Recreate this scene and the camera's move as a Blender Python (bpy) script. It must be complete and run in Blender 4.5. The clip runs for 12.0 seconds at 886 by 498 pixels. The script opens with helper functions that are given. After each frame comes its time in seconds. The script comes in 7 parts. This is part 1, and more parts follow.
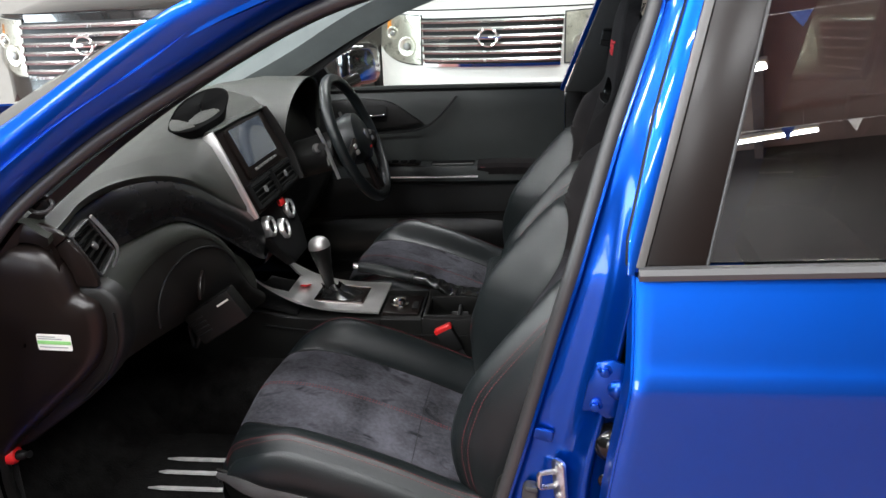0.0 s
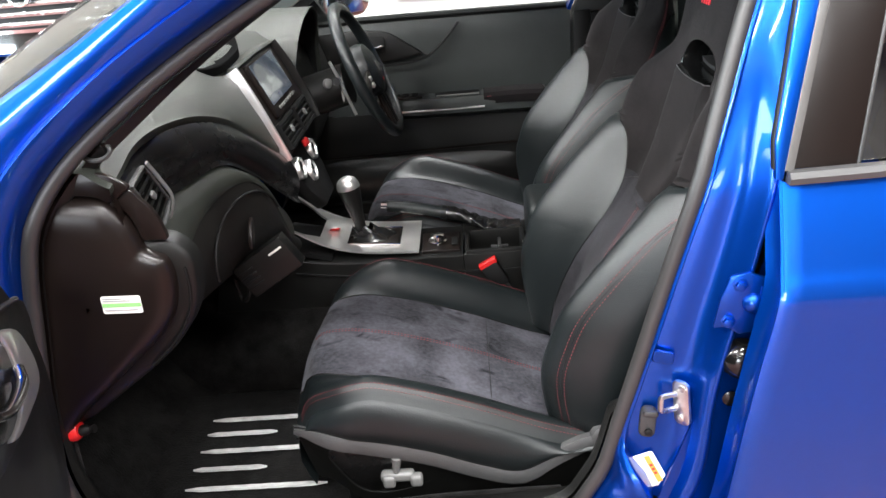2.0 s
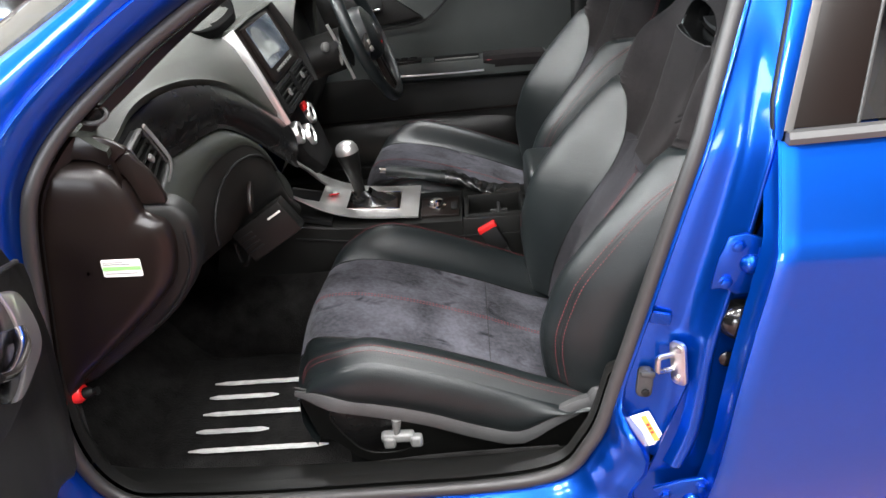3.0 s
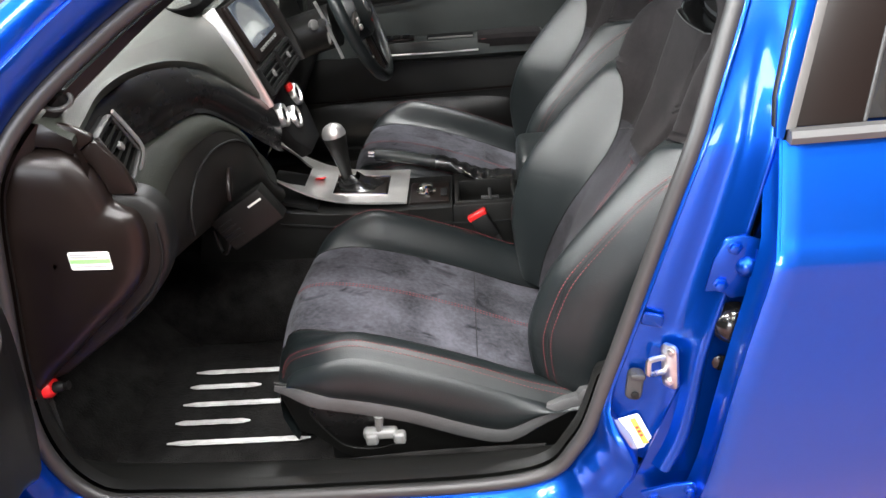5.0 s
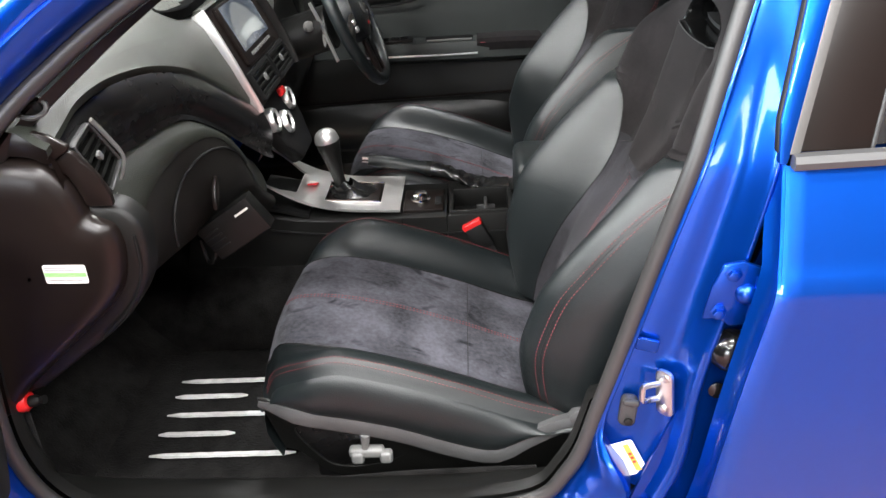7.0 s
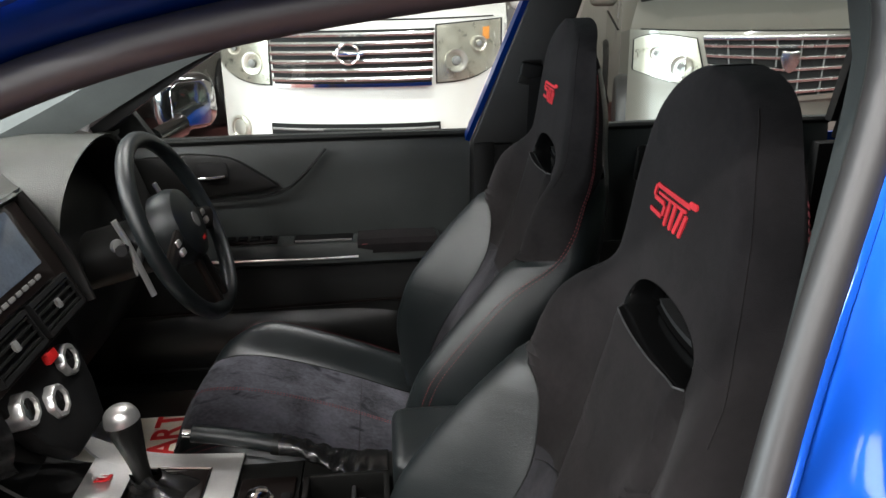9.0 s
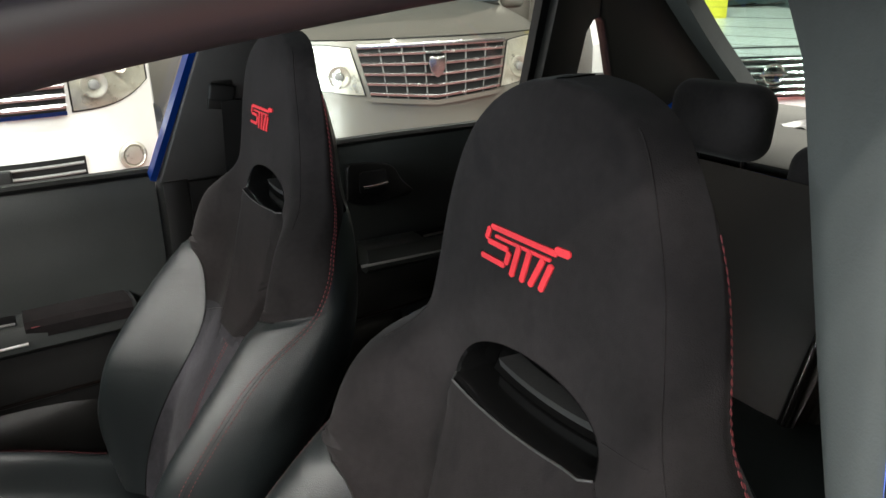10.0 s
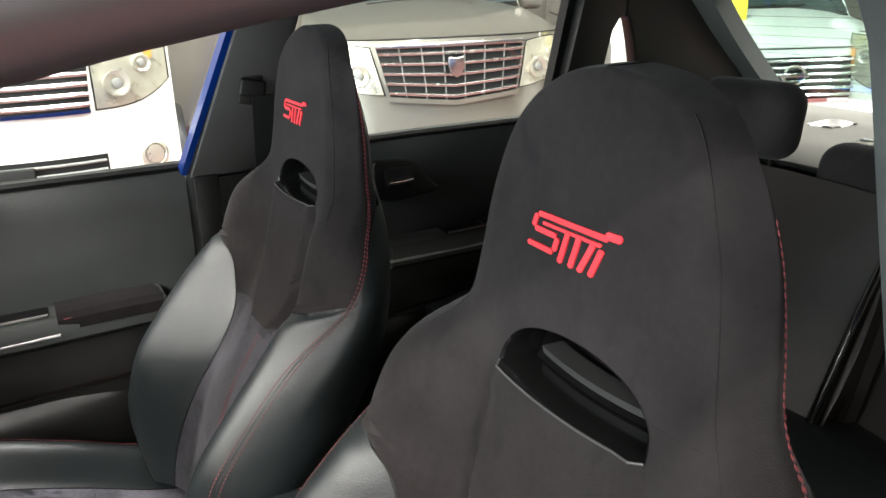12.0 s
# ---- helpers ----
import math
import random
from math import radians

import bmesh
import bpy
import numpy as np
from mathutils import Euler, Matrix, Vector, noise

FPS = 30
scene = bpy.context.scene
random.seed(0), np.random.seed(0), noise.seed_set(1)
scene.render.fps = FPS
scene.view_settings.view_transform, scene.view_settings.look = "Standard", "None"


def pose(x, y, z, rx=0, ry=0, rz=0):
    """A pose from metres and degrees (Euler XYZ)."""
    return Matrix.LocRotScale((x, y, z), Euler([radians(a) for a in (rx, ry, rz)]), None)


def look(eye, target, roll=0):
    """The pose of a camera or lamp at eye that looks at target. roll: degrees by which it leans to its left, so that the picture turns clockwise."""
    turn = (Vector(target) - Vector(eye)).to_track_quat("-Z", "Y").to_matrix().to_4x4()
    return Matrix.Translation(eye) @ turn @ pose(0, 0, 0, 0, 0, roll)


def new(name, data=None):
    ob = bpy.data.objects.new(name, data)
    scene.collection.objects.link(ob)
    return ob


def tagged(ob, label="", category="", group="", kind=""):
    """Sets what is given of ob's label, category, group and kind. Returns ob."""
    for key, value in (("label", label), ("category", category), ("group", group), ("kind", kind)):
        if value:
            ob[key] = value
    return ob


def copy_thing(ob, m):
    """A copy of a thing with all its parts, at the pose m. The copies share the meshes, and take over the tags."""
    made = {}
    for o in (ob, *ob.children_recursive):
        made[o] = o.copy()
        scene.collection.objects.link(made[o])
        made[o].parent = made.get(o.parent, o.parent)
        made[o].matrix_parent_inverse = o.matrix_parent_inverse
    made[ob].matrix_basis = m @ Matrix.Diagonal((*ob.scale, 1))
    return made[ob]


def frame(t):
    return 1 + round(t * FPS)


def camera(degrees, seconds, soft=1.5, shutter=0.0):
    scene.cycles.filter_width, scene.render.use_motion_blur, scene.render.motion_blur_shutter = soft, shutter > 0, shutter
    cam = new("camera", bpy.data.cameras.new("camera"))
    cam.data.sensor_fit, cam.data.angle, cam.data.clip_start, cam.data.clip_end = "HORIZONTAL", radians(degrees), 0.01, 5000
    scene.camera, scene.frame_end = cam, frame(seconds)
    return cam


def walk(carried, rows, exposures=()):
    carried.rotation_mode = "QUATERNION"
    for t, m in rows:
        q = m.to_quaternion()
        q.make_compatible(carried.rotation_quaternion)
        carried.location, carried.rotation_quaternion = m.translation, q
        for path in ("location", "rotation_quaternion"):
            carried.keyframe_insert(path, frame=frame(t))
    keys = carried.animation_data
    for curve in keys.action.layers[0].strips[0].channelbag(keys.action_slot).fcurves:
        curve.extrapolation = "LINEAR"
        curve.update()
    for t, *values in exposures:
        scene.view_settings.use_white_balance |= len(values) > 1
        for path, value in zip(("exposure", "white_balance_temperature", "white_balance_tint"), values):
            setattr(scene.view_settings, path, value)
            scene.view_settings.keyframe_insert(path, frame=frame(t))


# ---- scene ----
cam = camera(60.2, 12.0)
PATH = [
    (0, (-0.121, -0.903, 1.347), (-0.362, 0.963, 0.669), -2.7),
    (0.5, (-0.271, -0.924, 1.349), (-0.518, 0.929, 0.641), -4.2),
    (1, (-0.364, -0.914, 1.35), (-0.528, 0.94, 0.619), -5.4),
    (1.5, (-0.366, -0.878, 1.328), (-0.472, 0.962, 0.549), -5.3),
    (2, (-0.363, -0.851, 1.31), (-0.458, 0.969, 0.486), -5.3),
    (2.5, (-0.36, -0.856, 1.309), (-0.457, 0.943, 0.441), -5.5),
    (3, (-0.361, -0.856, 1.304), (-0.463, 0.927, 0.404), -5.6),
    (5, (-0.343, -0.799, 1.307), (-0.441, 0.953, 0.348), -4.9),
    (5.5, (-0.348, -0.79, 1.305), (-0.444, 0.957, 0.337), -4.7),
    (6, (-0.348, -0.788, 1.307), (-0.443, 0.955, 0.331), -4.5),
    (6.5, (-0.344, -0.779, 1.306), (-0.439, 0.961, 0.325), -4.3),
    (6.7, (-0.341, -0.774, 1.308), (-0.437, 0.965, 0.326), -4.2),
    (8.3, (-0.25, -0.457, 1.36), (-0.339, 1.393, 0.605), -1.9),
    (8.5, (-0.253, -0.392, 1.365), (-0.279, 1.469, 0.633), -1.2),
    (9, (-0.229, -0.204, 1.359), (-0.097, 1.672, 0.679), -1.4),
    (9.5, (-0.243, -0.069, 1.351), (0.307, 1.735, 0.684), -1.4),
    (10, (-0.295, 0.028, 1.348), (0.658, 1.653, 0.675), -1.7),
    (10.5, (-0.306, 0.065, 1.346), (0.76, 1.616, 0.671), -1.5),
    (11, (-0.311, 0.066, 1.346), (0.793, 1.589, 0.668), -1.0),
    (11.5, (-0.312, 0.058, 1.345), (0.798, 1.577, 0.667), -1.0),
    (12, (-0.326, 0.033, 1.339), (0.599, 1.676, 0.672), -1.6),
]
EXPOSURES = [(0, -0.46, 6100, 10), (0.6, -0.28, 6150, 10), (1.2, -0.12, 6200, 10), (2, 0.19, 6200, 10), (3.2, 0.38, 6200, 10), (5, 0.54, 6250, 10), (6.6, 0.54, 6250, 10), (8.4, -0.34, 6250, 10), (9.2, -0.38, 6350, 10), (9.7, -0.30, 6500, 10), (10.1, 0.10, 6600, 10), (10.6, 0.52, 6650, 10), (12, 0.72, 6550, 10)]
walk(cam, [(t, look(eye, target, roll)) for t, eye, target, roll in PATH], EXPOSURES)

# ---- light and world ----
world = bpy.data.worlds.new("world")
scene.world = world
world.use_nodes = True
_n = world.node_tree.nodes
_sky = _n.new("ShaderNodeTexSky")
_sky.sky_type, _sky.sun_disc = "NISHITA", False
_sky.sun_elevation, _sky.sun_rotation = radians(50), radians(160)
world.node_tree.links.new(_sky.outputs[0], _n["Background"].inputs[0])
_n["Background"].inputs[1].default_value = 0.12


def area_lamp(name, size_x, size_y, power, colour, m):
    data = bpy.data.lights.new(name, "AREA")
    data.shape, data.size, data.size_y, data.energy, data.color = "RECTANGLE", size_x, size_y, power, colour
    ob = new(name, data)
    ob.matrix_basis = m
    return ob


# daylight through the roller door behind the camera, and through the open front of the hall
area_lamp("doorway_daylight", 1.7, 1.9, 260, (0.97, 0.98, 1.0), look((-3.6, -6.9, 1.35), (-1.0, 0, 0.9)))
area_lamp("front_daylight", 7.6, 3.2, 2150, (0.86, 0.97, 1.0), look((-10.6, -0.55, 1.9), (0, 0.6, 0.9)))

# ---- mesh helpers ----
BASE = {}


def thing(name, base, label, category, group="", kind=""):
    ob = new(name)
    ob.empty_display_size = 0.1
    ob.location = base
    BASE[ob] = Vector(base)
    return tagged(ob, label, category, group, kind)


def part(name, bm, material, parent, label="", smooth=True):
    """One bmesh as one mesh object under a thing or part; its vertices are in the thing's own outer frame."""
    root = parent
    while root is not None and root.parent is not None:
        root = root.parent
    if root is not None:
        bmesh.ops.translate(bm, verts=bm.verts, vec=-BASE.get(root, Vector()))
    bmesh.ops.recalc_face_normals(bm, faces=bm.faces)
    me = bpy.data.meshes.new(name)
    bm.to_mesh(me)
    bm.free()
    me.materials.append(material)
    if smooth:
        me.polygons.foreach_set("use_smooth", [True] * len(me.polygons))
        me.set_sharp_from_angle(angle=radians(42))
    ob = new(name, me)
    ob.parent = parent
    if label:
        ob["label"] = label
    return ob


def structure(name, bm, material, label, smooth=False):
    return tagged(part(name, bm, material, None, label, smooth), kind="structure")


def spline(pts, per=6, closed=False):
    """Catmull-Rom through a few control points."""
    p = [Vector(q) for q in pts]
    n, out = len(p), []
    for i in range(n if closed else n - 1):
        if closed:
            a, b, c, d = p[i - 1], p[i], p[(i + 1) % n], p[(i + 2) % n]
        else:
            a, b, c, d = p[max(i - 1, 0)], p[i], p[i + 1], p[min(i + 2, n - 1)]
        for k in range(per):
            t = k / per
            out.append(0.5 * ((2 * b) + (c - a) * t + (2 * a - 5 * b + 4 * c - d) * t * t + (3 * b - a - 3 * c + d) * t ** 3))
    if not closed:
        out.append(p[-1].copy())
    return out


def curve1(pts):
    """A smooth function through (s, value) control points."""
    xs, ys = [q[0] for q in pts], [q[1] for q in pts]

    def fn(s):
        if s <= xs[0]:
            return ys[0]
        if s >= xs[-1]:
            return ys[-1]
        i = max(k for k in range(len(xs) - 1) if xs[k] <= s)
        t = (s - xs[i]) / (xs[i + 1] - xs[i])
        m0 = (ys[i + 1] - ys[max(i - 1, 0)]) / (xs[i + 1] - xs[max(i - 1, 0)])
        j = min(i + 2, len(xs) - 1)
        m1 = (ys[j] - ys[i]) / (xs[j] - xs[i])
        h = xs[i + 1] - xs[i]
        return ((2 * t ** 3 - 3 * t * t + 1) * ys[i] + (t ** 3 - 2 * t * t + t) * h * m0
                + (3 * t * t - 2 * t ** 3) * ys[i + 1] + (t ** 3 - t * t) * h * m1)
    return fn


def smooth01(a, b, s):
    t = min(max((s - a) / (b - a), 0.0), 1.0)
    return t * t * (3 - 2 * t)


def grid(rows, close_u=False, close_v=False, cap=False):
    """A skin over rows of points. close_u joins each row's ends; cap fills the first and last row."""
    bm = bmesh.new()
    vs = [[bm.verts.new(q) for q in row] for row in rows]
    nr, nc = len(vs), len(vs[0])
    for i in range(nr if close_v else nr - 1):
        for j in range(nc if close_u else nc - 1):
            a, b, c, d = vs[i][j], vs[i][(j + 1) % nc], vs[(i + 1) % nr][(j + 1) % nc], vs[(i + 1) % nr][j]
            try:
                bm.faces.new((a, b, c, d))
            except ValueError:
                pass
    if cap:
        bm.faces.new(vs[0])
        bm.faces.new(list(reversed(vs[-1])))
    return bm


def sheet(fn, nu, nv, thick=0.0):
    """A sheet fn(u, v) with u, v in 0..1, given a thickness."""
    bm = grid([[fn(u / nu, v / nv) for u in range(nu + 1)] for v in range(nv + 1)])
    if thick:
        bm.normal_update()
        bmesh.ops.solidify(bm, geom=bm.faces[:], thickness=thick)
    return bm


def sweep(path, section, closed=False, up=(0, 1, 0), cap=True, scale=None):
    """A section of (a, b) offsets carried along a path; a runs along up, b across."""
    n, rows = len(path), []
    up = Vector(up)
    for i, q in enumerate(path):
        prev, nxt = (path[i - 1], path[(i + 1) % n]) if closed else (path[max(i - 1, 0)], path[min(i + 1, n - 1)])
        t = (Vector(nxt) - Vector(prev)).normalized()
        a = (up - up.dot(t) * t).normalized()
        b = t.cross(a)
        k = scale(i / max(n - 1, 1)) if scale else 1.0
        rows.append([Vector(q) + a * s[0] * k + b * s[1] * k for s in section])
    return grid(rows, close_u=True, close_v=closed, cap=cap and not closed)


def circle(r, n=10, ry=None):
    return [(r * math.cos(2 * math.pi * k / n), (ry or r) * math.sin(2 * math.pi * k / n)) for k in range(n)]


def tube(path, r, n=8, closed=False, up=(0.13, 0.9, 0.4), scale=None):
    return sweep(path, circle(r, n), closed, up, scale=scale)


def rbox(x0, x1, y0, y1, z0, z1, r=0.004, seg=2):
    bm = bmesh.new()
    bmesh.ops.create_cube(bm, size=1)
    bmesh.ops.scale(bm, vec=(x1 - x0, y1 - y0, z1 - z0), verts=bm.verts)
    bmesh.ops.translate(bm, vec=((x0 + x1) / 2, (y0 + y1) / 2, (z0 + z1) / 2), verts=bm.verts)
    if r:
        bmesh.ops.bevel(bm, geom=bm.edges[:], offset=min(r, 0.45 * min(x1 - x0, y1 - y0, z1 - z0)), segments=seg, affect="EDGES", profile=0.5)
    return bm


def box_at(m, sx, sy, sz, r=0.003, seg=2):
    bm = rbox(-sx / 2, sx / 2, -sy / 2, sy / 2, -sz / 2, sz / 2, r, seg)
    bm.transform(m)
    return bm


def lathe(profile, m, n=20):
    """Turns (radius, height) pairs round the z axis of m."""
    rows = [[m @ Vector((r * math.cos(2 * math.pi * k / n), r * math.sin(2 * math.pi * k / n), h)) for k in range(n)] for r, h in profile]
    return grid(rows, close_u=True, cap=True)


def slab(outline, yfn, thick, cuts=2, r=0.0):
    """A plate cut to an outline of (x, z), bent so that its face lies at yfn(z), thick towards +y."""
    bm = bmesh.new()
    f = bm.faces.new([bm.verts.new((x, 0, z)) for x, z in outline])
    ext = bmesh.ops.extrude_face_region(bm, geom=[f])
    bmesh.ops.translate(bm, verts=[v for v in ext["geom"] if isinstance(v, bmesh.types.BMVert)], vec=(0, thick, 0))
    if r:
        bmesh.ops.bevel(bm, geom=bm.edges[:], offset=r, segments=2, affect="EDGES", profile=0.5)
    for v in bm.verts:
        v.co.y += yfn(v.co.z)
    return bm


def plate(outline, m, thick, r=0.0):
    """A plate cut to an outline of (a, b) in the xy plane of m, thick along its z."""
    bm = bmesh.new()
    f = bm.faces.new([bm.verts.new((a, b, 0)) for a, b in outline])
    ext = bmesh.ops.extrude_face_region(bm, geom=[f])
    bmesh.ops.translate(bm, verts=[v for v in ext["geom"] if isinstance(v, bmesh.types.BMVert)], vec=(0, 0, thick))
    if r:
        bmesh.ops.bevel(bm, geom=bm.edges[:], offset=r, segments=2, affect="EDGES", profile=0.5)
    bm.transform(m)
    return bm


def rounded(w, h, r, n=4):
    """A rounded rectangle about the origin, as (a, b)."""
    out = []
    for cx, cy, a0 in ((w / 2 - r, h / 2 - r, 0), (-w / 2 + r, h / 2 - r, 90), (-w / 2 + r, -h / 2 + r, 180), (w / 2 - r, -h / 2 + r, 270)):
        out += [(cx + r * math.cos(radians(a0 + 90 * k / n)), cy + r * math.sin(radians(a0 + 90 * k / n))) for k in range(n + 1)]
    return out


def merge(*bms):
    """Several bmeshes as one."""
    out = bmesh.new()
    for b in bms:
        me = bpy.data.meshes.new("tmp")
        b.to_mesh(me)
        b.free()
        out.from_mesh(me)
        bpy.data.meshes.remove(me)
    return out


def text_mesh(words, size, m, depth=0.0006, bold=0.0):
    cu = bpy.data.curves.new("words", "FONT")
    cu.body, cu.size, cu.extrude, cu.offset = words, size, depth, bold
    cu.align_x, cu.align_y, cu.resolution_u = "CENTER", "CENTER", 3
    ob = bpy.data.objects.new("words", cu)
    me = bpy.data.meshes.new_from_object(ob)
    bm = bmesh.new()
    bm.from_mesh(me)
    bpy.data.objects.remove(ob)
    bpy.data.curves.remove(cu)
    bpy.data.meshes.remove(me)
    bm.transform(m)
    return bm


# ---- materials ----
def mat(name, colour, rough=0.5, metal=0.0, vary=0.15, scale=8.0, bump=0.0, bump_scale=400.0, coat=0.0, spec=0.5, sheen=0.0, stain=None, kind="noise"):
    """A surface with colour variation at two scales, uneven gloss and fine relief."""
    m = bpy.data.materials.new(name)
    m.use_nodes = True
    nt = m.node_tree
    b = nt.nodes["Principled BSDF"]
    tc = nt.nodes.new("ShaderNodeTexCoord")
    big = nt.nodes.new("ShaderNodeTexNoise")
    big.inputs["Scale"].default_value, big.inputs["Detail"].default_value = scale, 6
    fine = nt.nodes.new("ShaderNodeTexNoise")
    fine.inputs["Scale"].default_value, fine.inputs["Detail"].default_value = scale * 14, 3
    add = nt.nodes.new("ShaderNodeMath")
    add.operation = "MULTIPLY_ADD"
    add.inputs[1].default_value = 0.35
    ramp = nt.nodes.new("ShaderNodeMapRange")
    ramp.inputs["From Min"].default_value, ramp.inputs["From Max"].default_value = 0.45, 0.9
    mix = nt.nodes.new("ShaderNodeMix")
    mix.data_type = "RGBA"
    c = Vector(colour)
    mix.inputs["A"].default_value = (*(c * (1 - vary)), 1)
    mix.inputs["B"].default_value = (*(stain or [min(v * (1 + vary), 1) for v in c]), 1)
    nt.links.new(tc.outputs["Object"], big.inputs["Vector"])
    nt.links.new(tc.outputs["Object"], fine.inputs["Vector"])
    nt.links.new(fine.outputs["Fac"], add.inputs[0])
    nt.links.new(big.outputs["Fac"], add.inputs[2])
    nt.links.new(add.outputs[0], ramp.inputs["Value"])
    nt.links.new(ramp.outputs[0], mix.inputs["Factor"])
    nt.links.new(mix.outputs["Result"], b.inputs["Base Color"])
    rr = nt.nodes.new("ShaderNodeMapRange")
    rr.inputs["To Min"].default_value, rr.inputs["To Max"].default_value = max(rough - 0.3 * vary, 0.02), min(rough + 0.3 * vary, 1)
    nt.links.new(ramp.outputs[0], rr.inputs["Value"])
    nt.links.new(rr.outputs[0], b.inputs["Roughness"])
    b.inputs["Metallic"].default_value = metal
    b.inputs["Specular IOR Level"].default_value = spec
    b.inputs["Coat Weight"].default_value = coat
    b.inputs["Coat Roughness"].default_value = 0.07 if "jamb" in name else 0.03
    if sheen:
        b.inputs["Sheen Weight"].default_value = sheen
        b.inputs["Sheen Roughness"].default_value = 0.45
    if bump:
        if kind == "cells":
            tex = nt.nodes.new("ShaderNodeTexVoronoi")
            out = tex.outputs["Distance"]
        else:
            tex = nt.nodes.new("ShaderNodeTexNoise")
            tex.inputs["Detail"].default_value = 4
            out = tex.outputs["Fac"]
        tex.inputs["Scale"].default_value = bump_scale
        nt.links.new(tc.outputs["Object"], tex.inputs["Vector"])
        bp = nt.nodes.new("ShaderNodeBump")
        bp.inputs["Strength"].default_value, bp.inputs["Distance"].default_value = bump, 0.002
        nt.links.new(out, bp.inputs["Height"])
        nt.links.new(bp.outputs[0], b.inputs["Normal"])
    return m


def glass_mat(name, tint, gloss_rough=0.01, gloss=0.04):
    m = bpy.data.materials.new(name)
    m.use_nodes = True
    nt = m.node_tree
    nt.nodes.remove(nt.nodes["Principled BSDF"])
    tr = nt.nodes.new("ShaderNodeBsdfTransparent")
    tr.inputs[0].default_value = (*tint, 1)
    gl = nt.nodes.new("ShaderNodeBsdfGlossy")
    gl.inputs["Roughness"].default_value = gloss_rough
    lw = nt.nodes.new("ShaderNodeLayerWeight")
    lw.inputs[0].default_value = 0.5
    pw = nt.nodes.new("ShaderNodeMath")
    pw.operation = "POWER"
    pw.inputs[1].default_value = 5
    nt.links.new(lw.outputs["Facing"], pw.inputs[0])
    fr = nt.nodes.new("ShaderNodeMath")
    fr.operation = "MULTIPLY_ADD"
    fr.inputs[1].default_value, fr.inputs[2].default_value = 0.95 - gloss, gloss
    nt.links.new(pw.outputs[0], fr.inputs[0])
    mx = nt.nodes.new("ShaderNodeMixShader")
    nt.links.new(fr.outputs[0], mx.inputs[0])
    nt.links.new(tr.outputs[0], mx.inputs[1])
    nt.links.new(gl.outputs[0], mx.inputs[2])
    nt.links.new(mx.outputs[0], nt.nodes["Material Output"].inputs[0])
    return m


def glow_mat(name, colour, power):
    m = bpy.data.materials.new(name)
    m.use_nodes = True
    b = m.node_tree.nodes["Principled BSDF"]
    b.inputs["Base Color"].default_value = (0.8, 0.8, 0.8, 1)
    b.inputs["Emission Color"].default_value = (*colour, 1)
    b.inputs["Emission Strength"].default_value = power
    return m


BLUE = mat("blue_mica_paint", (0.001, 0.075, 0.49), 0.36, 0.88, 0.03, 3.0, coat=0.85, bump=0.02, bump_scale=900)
# The same car blue, darkened: the jamb's shade is put into its colour.
BLUE_SHADED = mat("shaded_blue_jamb_paint", (0.0006, 0.052, 0.36), 0.32, 0.86, 0.004, 9.0, coat=0.45)
PLASTIC = mat("black_grained_plastic", (0.006, 0.006, 0.0055), 0.42, 0, 0.12, 14, spec=0.30, bump=0.16, bump_scale=900, kind="cells")
PAD = mat("soft_dash_skin", (0.023, 0.0255, 0.0205), 0.40, 0, 0.10, 10, bump=0.42, bump_scale=700, kind="cells")
WING = mat("satin_black_wing_trim", (0.0065, 0.0062, 0.0062), 0.27, 0, 0.03, 5)
# Dark trim; the red floor's reflection is put into its brownish colour.
GLOSS = mat("satin_dark_trim", (0.0080, 0.0055, 0.0047), 0.31, 0, 0.03, 5, spec=0.30)
DARK = mat("matt_black_plastic", (0.004, 0.004, 0.004), 0.6, 0, 0.2, 12, bump=0.1, bump_scale=500, spec=0.25)
RUBBER = mat("black_rubber", (0.026, 0.026, 0.026), 0.45, 0, 0.10, 20, bump=0.15, bump_scale=300)
LEATHER = mat("black_leather", (0.0078, 0.0102, 0.0107), 0.37, 0, 0.10, 9, bump=0.15, bump_scale=750, kind="cells", spec=0.40)

def add_wrinkles(m, scale, strength):
    """Soft creases, much broader than the grain, under a surface's own relief."""
    nt = m.node_tree
    fine = [n for n in nt.nodes if n.bl_idname == "ShaderNodeBump"][0]
    tc = [n for n in nt.nodes if n.bl_idname == "ShaderNodeTexCoord"][0]
    mp = nt.nodes.new("ShaderNodeMapping")
    mp.inputs["Scale"].default_value, mp.inputs["Rotation"].default_value = (1.0, 0.45, 1.8), (0.3, 0.5, 0.2)
    tex = nt.nodes.new("ShaderNodeTexNoise")
    tex.inputs["Scale"].default_value, tex.inputs["Detail"].default_value, tex.inputs["Distortion"].default_value = scale, 3, 1.2
    broad = nt.nodes.new("ShaderNodeBump")
    broad.inputs["Strength"].default_value, broad.inputs["Distance"].default_value = strength, 0.012
    nt.links.new(tc.outputs["Object"], mp.inputs[0])
    nt.links.new(mp.outputs[0], tex.inputs["Vector"])
    nt.links.new(tex.outputs["Fac"], broad.inputs["Height"])
    nt.links.new(broad.outputs[0], fine.inputs["Normal"])


add_wrinkles(LEATHER, 11, 0.07)
BENCH = mat("worn_brown_black_leather", (0.0135, 0.0105, 0.0088), 0.46, 0, 0.25, 7, bump=0.15, bump_scale=750, kind="cells", spec=0.36)
BOOTSKIN = mat("crinkled_boot_leather", (0.007, 0.007, 0.007), 0.24, 0, 0.1, 30, bump=0.55, bump_scale=55, spec=0.7)


